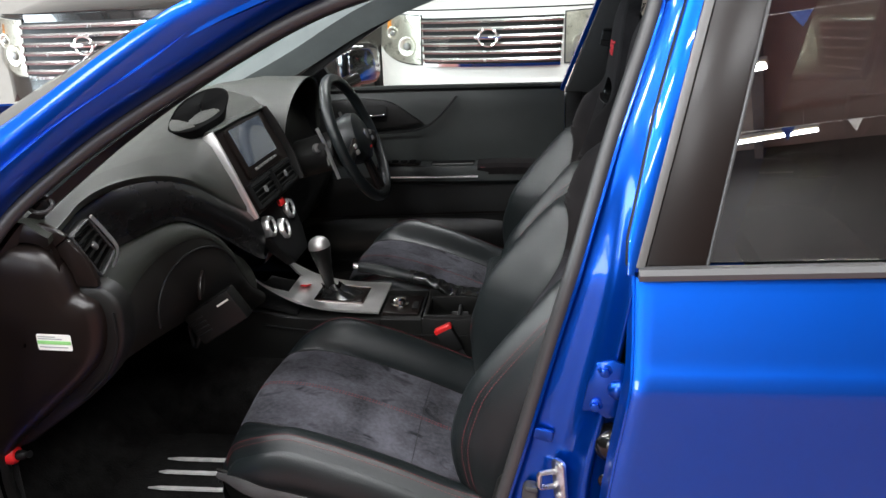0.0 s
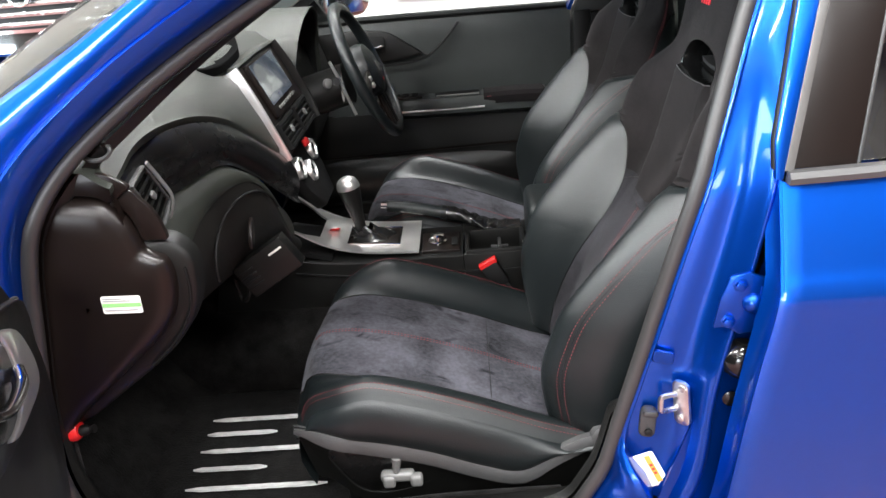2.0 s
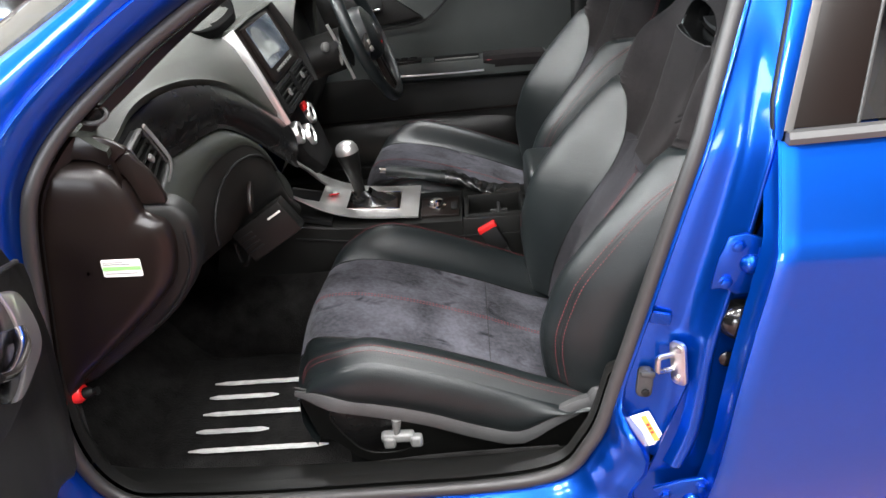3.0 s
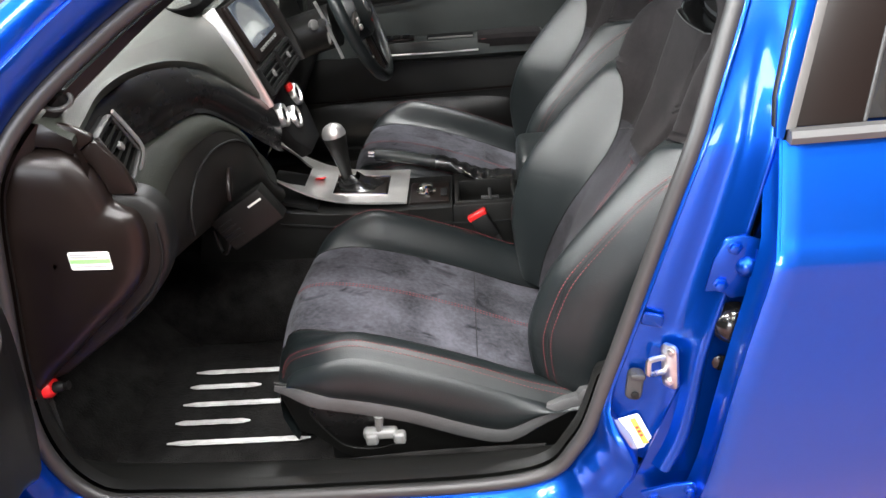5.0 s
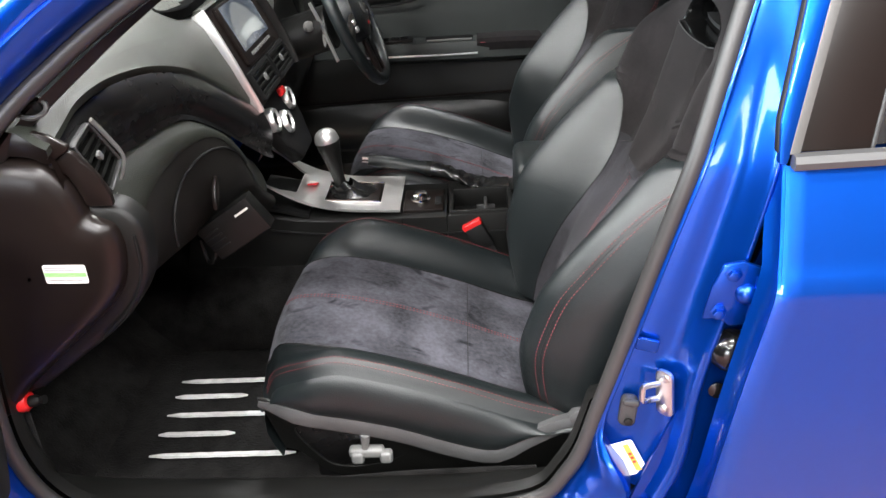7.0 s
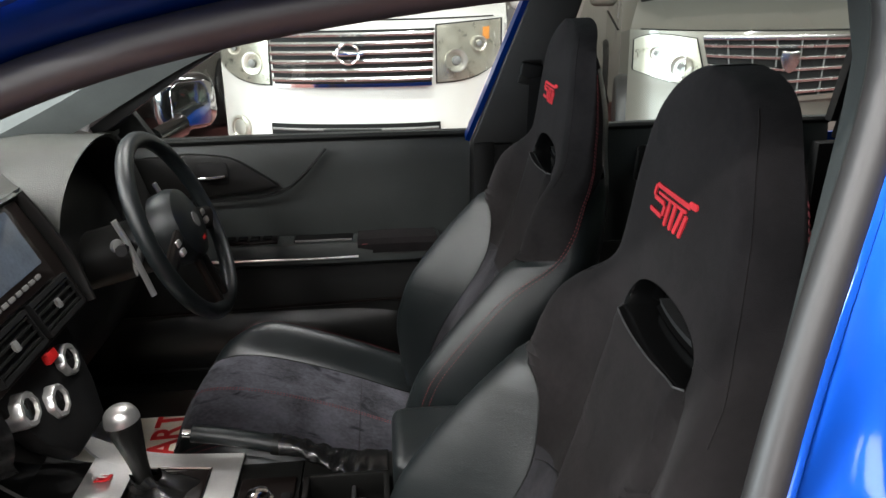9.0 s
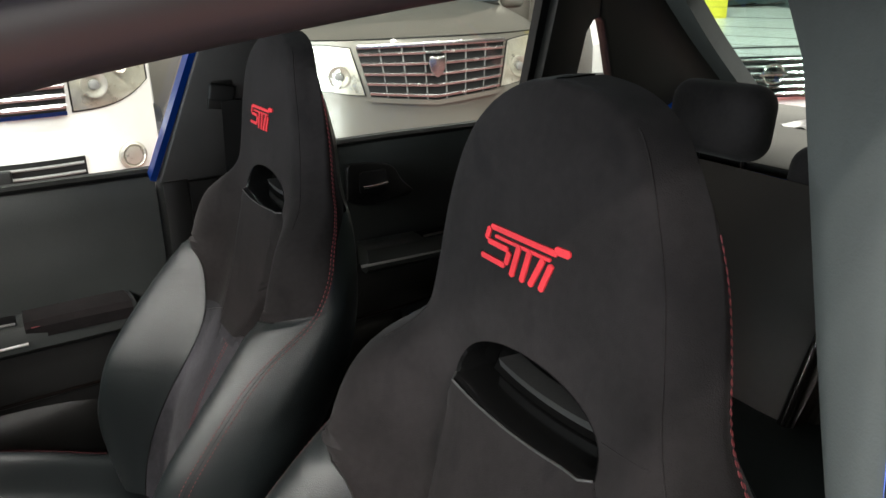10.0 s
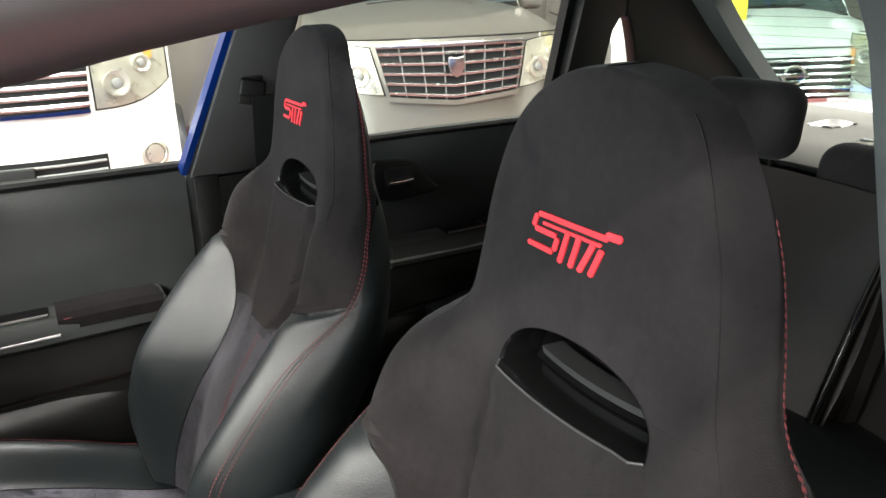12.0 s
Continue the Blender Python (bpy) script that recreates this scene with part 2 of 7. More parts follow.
def suede_mat(name, base_c, stain_c, dark_c, amount):
    """Charcoal suede: pale and dark patches where the nap lies differently, short brushed smudges, fine fibre."""
    m = mat(name, base_c, 0.95, 0, 0.1, 9, bump=0.25, bump_scale=900, spec=0.06, sheen=0.05, stain=stain_c)
    nt = m.node_tree
    b = nt.nodes["Principled BSDF"]
    base = b.inputs["Base Color"].links[0].from_socket
    tc = [n for n in nt.nodes if n.bl_idname == "ShaderNodeTexCoord"][0]
    mp = nt.nodes.new("ShaderNodeMapping")
    mp.inputs["Scale"].default_value = (1.0, 2.2, 1.6)
    mp.inputs["Rotation"].default_value = (0.4, 0.3, 0.7)
    sm = nt.nodes.new("ShaderNodeTexNoise")
    sm.inputs["Scale"].default_value, sm.inputs["Detail"].default_value, sm.inputs["Distortion"].default_value = 10, 4, 0.7
    rg = nt.nodes.new("ShaderNodeMapRange")
    rg.inputs["From Min"].default_value, rg.inputs["From Max"].default_value = 0.58, 0.70
    rg.inputs["To Max"].default_value = amount
    mx = nt.nodes.new("ShaderNodeMix")
    mx.data_type = "RGBA"
    mx.inputs["B"].default_value = (*dark_c, 1)
    nt.links.new(tc.outputs["Object"], mp.inputs[0])
    nt.links.new(mp.outputs[0], sm.inputs["Vector"])
    nt.links.new(sm.outputs["Fac"], rg.inputs["Value"])
    nt.links.new(rg.outputs[0], mx.inputs["Factor"])
    nt.links.new(base, mx.inputs["A"])
    nt.links.new(mx.outputs["Result"], b.inputs["Base Color"])
    return m


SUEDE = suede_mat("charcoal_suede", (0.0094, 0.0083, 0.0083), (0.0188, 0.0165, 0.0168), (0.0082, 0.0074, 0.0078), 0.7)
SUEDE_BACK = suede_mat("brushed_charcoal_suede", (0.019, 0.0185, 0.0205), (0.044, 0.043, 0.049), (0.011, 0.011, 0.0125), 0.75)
# Rubbed patches, plus light from the open door put into the paler tone.
SUEDE_WORN_LIT = suede_mat("rubbed_lit_charcoal_suede", (0.019, 0.019, 0.0218), (0.092, 0.091, 0.107), (0.008, 0.008, 0.010), 0.9)
CARPET = mat("black_carpet", (0.0085, 0.0080, 0.0077), 1.0, 0, 0.75, 26, bump=1.0, bump_scale=260, spec=0.05, sheen=0.08)
# Near-black for the shade inside the dash-top pocket, which is not hollow.
POCKET_SHADE = mat("black_pocket_shade", (0.0022, 0.0022, 0.0022), 0.95, 0, 0.1, 20, spec=0.03)
STRIPE = mat("grey_mat_stripe", (0.55, 0.55, 0.53), 0.7, 0, 0.2, 40, bump=0.5, bump_scale=200)
SHIELD = mat("grey_seat_shield", (0.045, 0.045, 0.045), 0.45, 0, 0.2, 15, bump=0.25, bump_scale=800, kind="cells")
SILVER = mat("satin_silver_trim", (0.78, 0.77, 0.75), 0.32, 0.85, 0.08, 20, bump=0.04, bump_scale=500)
VANCHROME = mat("brushed_chrome", (0.48, 0.48, 0.48), 0.26, 1.0, 0.05, 20)
CHANNEL = mat("pale_grey_channel_rubber", (0.075, 0.073, 0.07), 0.38, 0, 0.05, 20)
SEALGREY = mat("grey_brown_seal_rubber", (0.024, 0.023, 0.0225), 0.46, 0, 0.04, 20, spec=0.6)
CHROME = mat("chrome", (0.80, 0.79, 0.78), 0.09, 1.0, 0.05, 20)
FOIL = mat("dull_foil", (0.24, 0.24, 0.23), 0.42, 0.7, 0.15, 30, bump=0.3, bump_scale=90)
STEEL = mat("zinc_plated_steel", (0.62, 0.62, 0.60), 0.3, 1.0, 0.15, 40, bump=0.1, bump_scale=200)
KNOBGREY = mat("grey_plastic", (0.16, 0.16, 0.155), 0.4, 0.1, 0.1, 20)
RED = mat("red_plastic", (0.55, 0.012, 0.012), 0.4, 0, 0.1, 20)
THREAD = mat("red_thread", (0.15, 0.026, 0.030), 0.8, 0, 0.2, 200)
EMBRO = mat("red_embroidery", (0.60, 0.02, 0.03), 0.7, 0, 0.15, 150, bump=0.5, bump_scale=900)
PIANO = mat("gloss_black_moulding", (0.004, 0.004, 0.004), 0.16, 0, 0.05, 10)
PAPER = mat("white_label", (0.75, 0.74, 0.70), 0.6, 0, 0.05, 30)
GREEN = mat("green_print", (0.25, 0.55, 0.18), 0.6)
ORANGE = mat("orange_print", (0.75, 0.30, 0.05), 0.6)
INK = mat("grey_print", (0.30, 0.30, 0.30), 0.7)
SCREEN = mat("display_glass", (0.07, 0.085, 0.11), 0.12, 0, 0.3, 14, coat=1.0)
TRIMLINE = mat("satin_belt_moulding", (0.065, 0.065, 0.065), 0.42, 0.3, 0.03, 6)
GLASS = glass_mat("clear_glass", (0.93, 0.96, 0.94))
TINT = glass_mat("tinted_glass", (0.42, 0.42, 0.38), 0.01, 0.26)
REARGLASS = glass_mat("green_tinted_glass", (0.60, 0.72, 0.68))
SEATHEAD = mat("black_headlining", (0.014, 0.013, 0.013), 0.9, 0, 0.25, 20, bump=0.2, bump_scale=700)
SHELFMAT = mat("grey_parcel_shelf_felt", (0.11, 0.11, 0.095), 0.9, 0, 0.12, 10, bump=0.3, bump_scale=500)
TRIM = mat("moulded_door_trim", (0.043, 0.048, 0.046), 0.46, 0, 0.10, 14, bump=0.3, bump_scale=700, kind="cells")
DOORTRIM = mat("satin_black_door_moulding", (0.012, 0.012, 0.0115), 0.34, 0, 0.08, 12, bump=0.12, bump_scale=800, kind="cells")
BEIGE = mat("grey_pillar_garnish", (0.042, 0.041, 0.040), 0.6, 0, 0.1, 14, bump=0.15, bump_scale=700, spec=0.25)
PILLARGREY = mat("grey_green_pillar_cloth", (0.060, 0.066, 0.064), 0.75, 0, 0.1, 14, bump=0.2, bump_scale=700, spec=0.2)
# Same pillar cloth made paler, daylight through the windscreen put into its colour.
PILLARLIT = mat("daylit_grey_green_pillar_cloth", (0.115, 0.128, 0.124), 0.75, 0, 0.1, 14, bump=0.2, bump_scale=700, spec=0.2)
GLOVE = mat("dark_grained_lid", (0.013, 0.0125, 0.011), 0.42, 0, 0.12, 14, spec=0.35, bump=0.25, bump_scale=800, kind="cells")
WHITEPAINT = mat("pearl_white_paint", (0.63, 0.62, 0.59), 0.3, 0, 0.03, 2, coat=1.0)
BLACKPAINT = mat("black_paint", (0.006, 0.006, 0.006), 0.15, 0, 0.2, 2, coat=1.0)
SILVERPAINT = mat("silver_beige_paint", (0.165, 0.157, 0.135), 0.32, 0.5, 0.04, 2, coat=1.0)
LENS = glass_mat("headlamp_lens", (0.95, 0.95, 0.93))
REFLECTOR = mat("headlamp_reflector", (0.52, 0.50, 0.44), 0.30, 0.7, 0.16, 14)
YELLOW = mat("yellow_board", (0.75, 0.60, 0.03), 0.6)
FLOOR = mat("red_painted_concrete", (0.20, 0.064, 0.058), 0.45, 0, 0.2, 0.9, bump=0.15, bump_scale=40, stain=(0.165, 0.066, 0.060))
DARKWALL = mat("dark_shutter_paint", (0.07, 0.068, 0.066), 0.7, 0, 0.2, 0.8, bump=0.3, bump_scale=60)
WALL = mat("cream_painted_blockwork", (0.37, 0.345, 0.305), 0.8, 0, 0.1, 0.8, bump=0.3, bump_scale=60)
ROOFING = mat("dark_ceiling_sheet", (0.46, 0.42, 0.37), 0.8, 0, 0.2, 0.7, bump=0.2, bump_scale=30)
BEAM = mat("grey_steel_beam", (0.20, 0.19, 0.18), 0.6, 0.2, 0.2, 2)
TUBE_GLOW = glow_mat("fluorescent_tube", (1.0, 0.86, 0.55), 4.0)
AMBER = mat("amber_lens", (0.7, 0.28, 0.06), 0.2, 0, 0.1, 30, coat=0.5)

# ---- the hall ----
structure("floor", rbox(-11, 11, -7.2, 8.2, -0.2, 0.0, 0), FLOOR, "red painted concrete floor of the car hall")


def wall_with_opening(x0, x1, z1, o0, o1, oz, y, thick):
    return merge(rbox(x0, o0, y, y + thick, 0, z1, 0), rbox(o1, x1, y, y + thick, 0, z1, 0), rbox(o0, o1, y, y + thick, oz, z1, 0))


structure("wall_south", wall_with_opening(-11, 11, 4.6, -4.6, -2.6, 2.5, -7.4, 0.2), DARKWALL, "dark painted wall with an open loading door")
structure("wall_north", rbox(-11, 11, 8.0, 8.2, 0, 4.6, 0), WALL, "white painted blockwork wall of the hall")
structure("wall_east", rbox(11, 11.2, -7.4, 8.2, 0, 4.6, 0), WALL, "white painted blockwork wall of the hall")
_west = wall_with_opening(-8.2, 7.4, 4.6, -3.4, 4.5, 3.6, 0, 0.2)
_west.transform(pose(-11.0, 0, 0, 0, 0, -90))
structure("wall_west", _west, WALL, "white painted wall with an open entrance")
structure("ceiling", rbox(-11, 11, -7.4, 8.2, 4.6, 4.75, 0), ROOFING, "beige metal sheet ceiling of the hall")
for k in range(7):
    x = -9 + 3.0 * k
    structure("trim", merge(rbox(x - 0.08, x + 0.08, -7.2, 8.0, 4.56, 4.6, 0), rbox(x - 0.015, x + 0.015, -7.2, 8.0, 4.34, 4.56, 0), rbox(x - 0.08, x + 0.08, -7.2, 8.0, 4.30, 4.34, 0)), BEAM, "grey steel roof beam under the ceiling")


def strip_light(m):
    ob = thing("ceiling_light", (0, 0, 0), "fluorescent strip light hung under the hall ceiling", "ceiling light", "hall strip lights")
    part("housing", rbox(-0.75, 0.75, -0.09, 0.09, 0.03, 0.09, 0.008), WHITEPAINT, ob)
    for y in (-0.045, 0.045):
        part("tube", tube([(-0.72, y, 0.01), (0.72, y, 0.01)], 0.016, 8, up=(0, 0, 1)), TUBE_GLOW, ob, "glowing warm white tube")
    for x in (-0.5, 0.5):
        part("hanger", tube([(x, 0, 0.09), (x, 0, 0.50)], 0.006, 6, up=(0, 1, 0)), STEEL, ob)
    ob.matrix_basis = m
    return ob


STRIPS = ((-2.9, -1.5, 210), (-0.1, -1.2, 170), (2.7, -0.9, 130), (-3.4, -3.6, 230), (-0.6, -3.3, 220), (2.2, -3.0, 170), (-3.0, -5.8, 220), (0.2, -5.6, 220), (-3.0, 2.6, 200), (-0.2, 2.8, 200), (2.6, 3.0, 185), (5.6, 1.6, 230), (-4.6, 0.5, 270), (-6.4, 1.6, 260), (-5.4, -1.0, 330))
LIGHT = None
for x, y, power in STRIPS:
    m = pose(x, y, 4.1, 0, 0, 8)
    if LIGHT is None:
        LIGHT = strip_light(m)
    else:
        copy_thing(LIGHT, m)
    area_lamp("tube_light", 1.45, 0.16, power, (0.99, 0.97, 0.93), pose(x, y, 4.07, 0, 0, 8))


def bunting(x0, y0, x1, y1, z, count):
    ob = thing("bunting", (x0, y0, z), "string of blue and white pennants under the ceiling", "bunting", "pennant strings")
    line = [Vector((x0 + (x1 - x0) * s, y0 + (y1 - y0) * s, z - 0.35 * 4 * s * (1 - s))) for s in np.linspace(0, 1, 24)]
    part("cord", tube(line, 0.004, 5, up=(0, 0, 1)), PAPER, ob)
    d = Vector((x1 - x0, y1 - y0, 0)).normalized()
    for k in range(count):
        s = (k + 0.5) / count
        p = Vector((x0 + (x1 - x0) * s, y0 + (y1 - y0) * s, z - 0.35 * 4 * s * (1 - s)))
        q = p + Vector((0, 0, -0.24)) + d.cross(Vector((0, 0, 1))) * random.uniform(-0.05, 0.05)
        bm = bmesh.new()
        vs = [bm.verts.new(v) for v in (p - d * 0.09, p + d * 0.09, q)]
        bm.faces.new(vs)
        bmesh.ops.solidify(bm, geom=bm.faces[:], thickness=0.002)
        part("pennant", bm, (BLUEFLAG, PAPER)[k % 2], ob, ("blue pennant", "white pennant")[k % 2])


BLUEFLAG = mat("blue_flag", (0.02, 0.05, 0.22), 0.7)
bunting(-11, -1.9, 11, -1.5, 3.8, 28)
bunting(-11, -4.3, 11, -3.9, 3.8, 28)

# ---- the blue hatchback's shell ----
YC = 0.865                                   # the car's middle line
LOOP = [(-1.00, 0.40), (-1.05, 0.53), (-1.015, 0.77), (-0.955, 0.975), (-0.80, 1.112), (-0.58, 1.235), (-0.40, 1.315), (-0.20, 1.352),
        (0.00, 1.358), (0.042, 1.318), (-0.02, 1.12), (-0.095, 0.86), (-0.165, 0.60), (-0.21, 0.46), (-0.30, 0.388), (-0.62, 0.375), (-0.88, 0.378)]


def y_in(z):
    """The door opening's plane, leaning in above the belt line."""
    return 0.10 + 0.27 * max(0.0, z - 0.95)


def y_skin(z):
    """The outer skin: a shoulder at 0.84 m, leaning in above the belt."""
    return SKIN(z)


SKIN = curve1([(0.25, 0.07), (0.40, 0.005), (0.60, -0.025), (0.80, -0.0315), (0.836, -0.0315), (0.844, -0.0300), (0.852, -0.0245), (0.90, -0.006), (0.97, 0.022), (1.15, 0.098), (1.40, 0.205)])


def mirror_y(bm):
    for v in bm.verts:
        v.co.y = 2 * YC - v.co.y
    return bm


car = thing("hatchback_car", (0, YC, 0), "bright blue five-door hatchback body with its passenger door open", "car")
loop = [Vector((q.x, y_in(q.z), q.z)) for q in spline([(x, 0, z) for x, z in LOOP], 8, True)]
mid = Vector((-0.5, 0, 0.85))


def ring(loop, offsets):
    """A profile of (outward, y) offsets carried round the opening; outward grows by a local width."""
    rows, n = [], len(loop)
    for i, q in enumerate(loop):
        t = loop[(i + 1) % n] - loop[i - 1]
        nrm = Vector((t.z, 0, -t.x)).normalized()
        if nrm.dot(q - mid) < 0:
            nrm = -nrm
        nrm = Vector((nrm.x, 0, nrm.z))
        rows.append([q + nrm * a + Vector((0, b, 0)) for a, b in offsets(q)])
    return rows


W_B = curve1([(0.42, 0.125), (0.50, 0.128), (0.65, 0.100), (0.85, 0.086), (1.05, 0.064), (1.25, 0.052)])
FLAT = ((0.04, 0.010), (0.14, 0.002), (0.36, -0.006), (0.68, -0.014), (0.84, -0.034), (0.92, -0.048), (0.98, -0.052), (1.04, -0.046), (1.09, -0.020), (1.11, 0.04))
ROUND = ((0.02, 0.010), (0.12, 0.004), (0.22, -0.022), (0.42, -0.046), (0.66, -0.055), (0.88, -0.060), (0.97, -0.056), (1.0, -0.048), (1.07, -0.020), (1.09, 0.06))


UPPER = ((0.04, 0.010), (0.12, -0.003), (0.26, -0.015), (0.46, -0.0255), (0.66, -0.0325), (0.80, -0.0355), (0.88, -0.036), (0.96, -0.033), (1.05, -0.017), (1.10, 0.03))
X_B = curve1([(0.44, -0.215), (0.60, -0.165), (0.86, -0.095), (1.12, -0.020), (1.30, 0.040)])


def frame_offsets(q):
    """Round section on the sill, front pillar and roof; it shrinks to a lip beside the middle pillar's own sheet."""
    w = 0.10 if q.z < 0.43 else 0.082 - 0.034 * (1 - smooth01(-0.65, -0.40, q.x))
    w *= 1 - 0.85 * smooth01(-0.24, -0.17, q.x) * smooth01(0.47, 0.54, q.z) * (1 - smooth01(1.30, 1.345, q.z))
    return [(w * a, b * min(1.0, w / 0.05)) for a, b in ROUND]


def pillar_row(z):
    """Section of the middle pillar's jamb: a flat with an outer ridge low down, narrower and plainer above the belt."""
    k = smooth01(0.94, 1.14, z)
    return [Vector((X_B(z) + 1.06 * W_B(z) * (a[0] * (1 - k) + b[0] * k), y_in(z) + a[1] * (1 - k) + b[1] * k, z)) for a, b in zip(FLAT, UPPER)]


part("side_frame", grid(ring(loop, frame_offsets), close_v=True), BLUE_SHADED, car, "glossy blue door frame round the opening")
part("middle_pillar", grid([[Vector(p) for p in spline(pillar_row(z), 3)] for z in np.linspace(0.44, 1.345, 50)]), BLUE_SHADED, car, "glossy blue middle-pillar jamb")
part("pillar_foot", sheet(lambda u, v: Vector((-0.225 + 0.19 * v + (0.34 - 0.16 * v) * u, 0.080 - 0.010 * math.sin(math.pi * u) + 0.01 * v, 0.29 + 0.23 * v)), 10, 8, 0.004), BLUE_SHADED, car, "blue foot of the middle pillar")
part("door_seal", sweep([q + Vector((0, -0.004, 0)) for q in loop], [(0.0110 * math.cos(2 * math.pi * k / 18), 0.0115 * math.sin(2 * math.pi * k / 18)) for k in range(18)], True), SEALGREY, car, "grey-brown rubber door seal")
# inner lip that the seal grips, with the garnish behind it
def lining_offsets(q):
    """Inner lip round the opening: broad on the front pillar alone."""
    if q.x < -0.25 or (q.z > 1.33 and q.x < -0.08) or q.z < 0.6:
        w = 0.016 * smooth01(0.92, 1.02, q.z) * (1 - smooth01(-0.88, -0.56, q.x))
        low = 0.045 if q.z > 0.45 else 0.03
        return [(-0.010 - 0.3 * w, 0.010), (-0.012 - w, 0.02), (-0.012 - w, 0.03), (-0.004, low), (0.03, low + 0.02 if q.z > 0.45 else 0.03)]
    return [(0.004, 0.012), (0.006, 0.02), (0.010, 0.03), (0.018, 0.035), (0.03, 0.04)]


part("pillar_lining", grid(ring(loop, lining_offsets), close_v=True), PLASTIC, car, "black inner pillar lining")
# grey garnish on the middle pillar
def garnish_row(z):
    """Section of the middle pillar's inner garnish, wrapping in and back from the seal."""
    k = 0.050 + 0.17 * (z - 1.085)
    return [Vector((X_B(z) + a, y_in(z) + b, z)) for a, b in ((0.012, 0.002), (0.003, 0.006), (0.002, 0.016), (0.008, 0.028), (0.020, 0.6 * k + 0.010), (0.034, k), (0.052, k + 0.006), (0.085, k + 0.006))]


part("pillar_garnish", grid([garnish_row(z) for z in np.linspace(0.84, 1.362, 27)]), PILLARGREY, car, "grey middle-pillar garnish")

part("pillar_back", grid([[Vector((X_B(z) + a, y_in(z) + b, z)) for a, b in ((0.080, 0.060), (0.10, 0.064), (0.15, 0.060), (0.17, 0.02))] for z in np.linspace(0.50, 1.34, 16)]), DARK, car)
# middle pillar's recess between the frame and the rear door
part("pillar_recess", sheet(lambda u, v: Vector((-0.165 + 0.29 * v + 0.04 + (0.24 - 0.15 * smooth01(0.50, 0.62, v)) * u, y_in(0.42 + 0.90 * v) - 0.034 + 0.014 * u + 0.022 * smooth01(0.50, 0.62, v), 0.42 + 0.90 * v)), 4, 24, 0.004), BLUE_SHADED, car)
part("sill", sheet(lambda u, v: Vector((-1.10 + 2.0 * u, (0.052, 0.010, -0.005, 0.02, 0.08)[min(int(round(v * 4)), 4)], (0.31, 0.29, 0.24, 0.20, 0.17)[min(int(round(v * 4)), 4)])), 8, 4, 0.004), BLUE, car)
part("sill_plate", sweep(spline([(-1.07, 0.165, 0.385), (-0.95, 0.158, 0.372), (-0.6, 0.155, 0.365), (-0.36, 0.155, 0.366), (-0.23, 0.155, 0.376)], 6),
                         [(-0.040, -0.010), (-0.036, 0.004), (-0.010, 0.008), (0.015, 0.009), (0.026, 0.005), (0.034, -0.03), (0.034, -0.10), (-0.04, -0.05)], up=(0, 1, 0)), PLASTIC, car, "black grained sill scuff plate")
part("sill_carpet_edge", sweep(spline([(-0.62, 0.193, 0.338), (-0.45, 0.192, 0.352), (-0.25, 0.190, 0.358)], 5), circle(0.014, 8, 0.012)), CARPET, car)

# striker, bump stop, plug, sticker and hinges on the middle pillar
STR = Vector((-0.082, 0.084, 0.622))
TURN_J = -48
striker_plate = part("striker_plate", plate(rounded(0.026, 0.072, 0.009), pose(STR.x - 0.002, STR.y - 0.012, STR.z, 90, 0, TURN_J) @ pose(0, 0, 0, 0, 0, 6), 0.006, 0.001), STEEL, car, "zinc striker plate")
_o = Vector((-0.97, -0.25, 0)) * 0.040
_p, _q = STR + Vector((0.004, -0.004, 0.012)), STR + Vector((0.004, -0.004, -0.014))
part("striker_loop", tube([_p, _p + _o * 0.8, _p + _o * 0.95 + Vector((0, 0, -0.001)), _p + _o + Vector((0, 0, -0.004)), _q + _o + Vector((0, 0, 0.004)), _q + _o * 0.95 + Vector((0, 0, 0.001)), _q + _o * 0.8, _q], 0.0042, 8, up=(0.25, -0.97, 0.01)), STEEL, striker_plate)
for dz in (-0.026, 0.026):
    part("screw", lathe([(0.0058, 0), (0.0058, 0.0025), (0.003, 0.0035)], pose(STR.x - 0.006, STR.y - 0.0165, STR.z + dz, 90, 0, TURN_J), 8), STEEL, striker_plate)
stop = part("bump_stop", plate(rounded(0.024, 0.050, 0.009), pose(-0.130, 0.092, 0.582, 90, 4, -10), 0.016, 0.004), RUBBER, car, "black rubber door stop")
part("screw", lathe([(0.006, 0), (0.006, 0.003), (0.003, 0.004)], pose(-0.132, 0.074, 0.570, 90, 0, -10), 8), DARK, stop)
part("stop_lip", box_at(pose(-0.129, 0.076, 0.601, 0, 0, -10), 0.022, 0.008, 0.010, 0.003), RUBBER, stop)
part("pressing", plate(rounded(0.030, 0.020, 0.004), pose(-0.110, 0.092, 0.690, 90, 8, -12), 0.006, 0.002), BLUE_SHADED, car)
M_ST = pose(-0.128, 0.0868, 0.487, 90, -26, -10)
sticker = part("pillar_sticker", plate(rounded(0.042, 0.064, 0.004), M_ST, 0.001), PAPER, car, "white and orange printed sticker")
part("printed_band", plate([(0.005, -0.026), (0.0135, -0.026), (0.0135, 0.026), (0.005, 0.026)], M_ST @ pose(0, 0, 0.0012), 0.0004), ORANGE, sticker)
for k in range(3):
    part("printed_mark", plate([(0.007, 0.006 - 0.008 * k), (0.0115, 0.006 - 0.008 * k), (0.0115, 0.010 - 0.008 * k), (0.007, 0.010 - 0.008 * k)], M_ST @ pose(0, 0, 0.0018), 0.0004), RED, sticker)


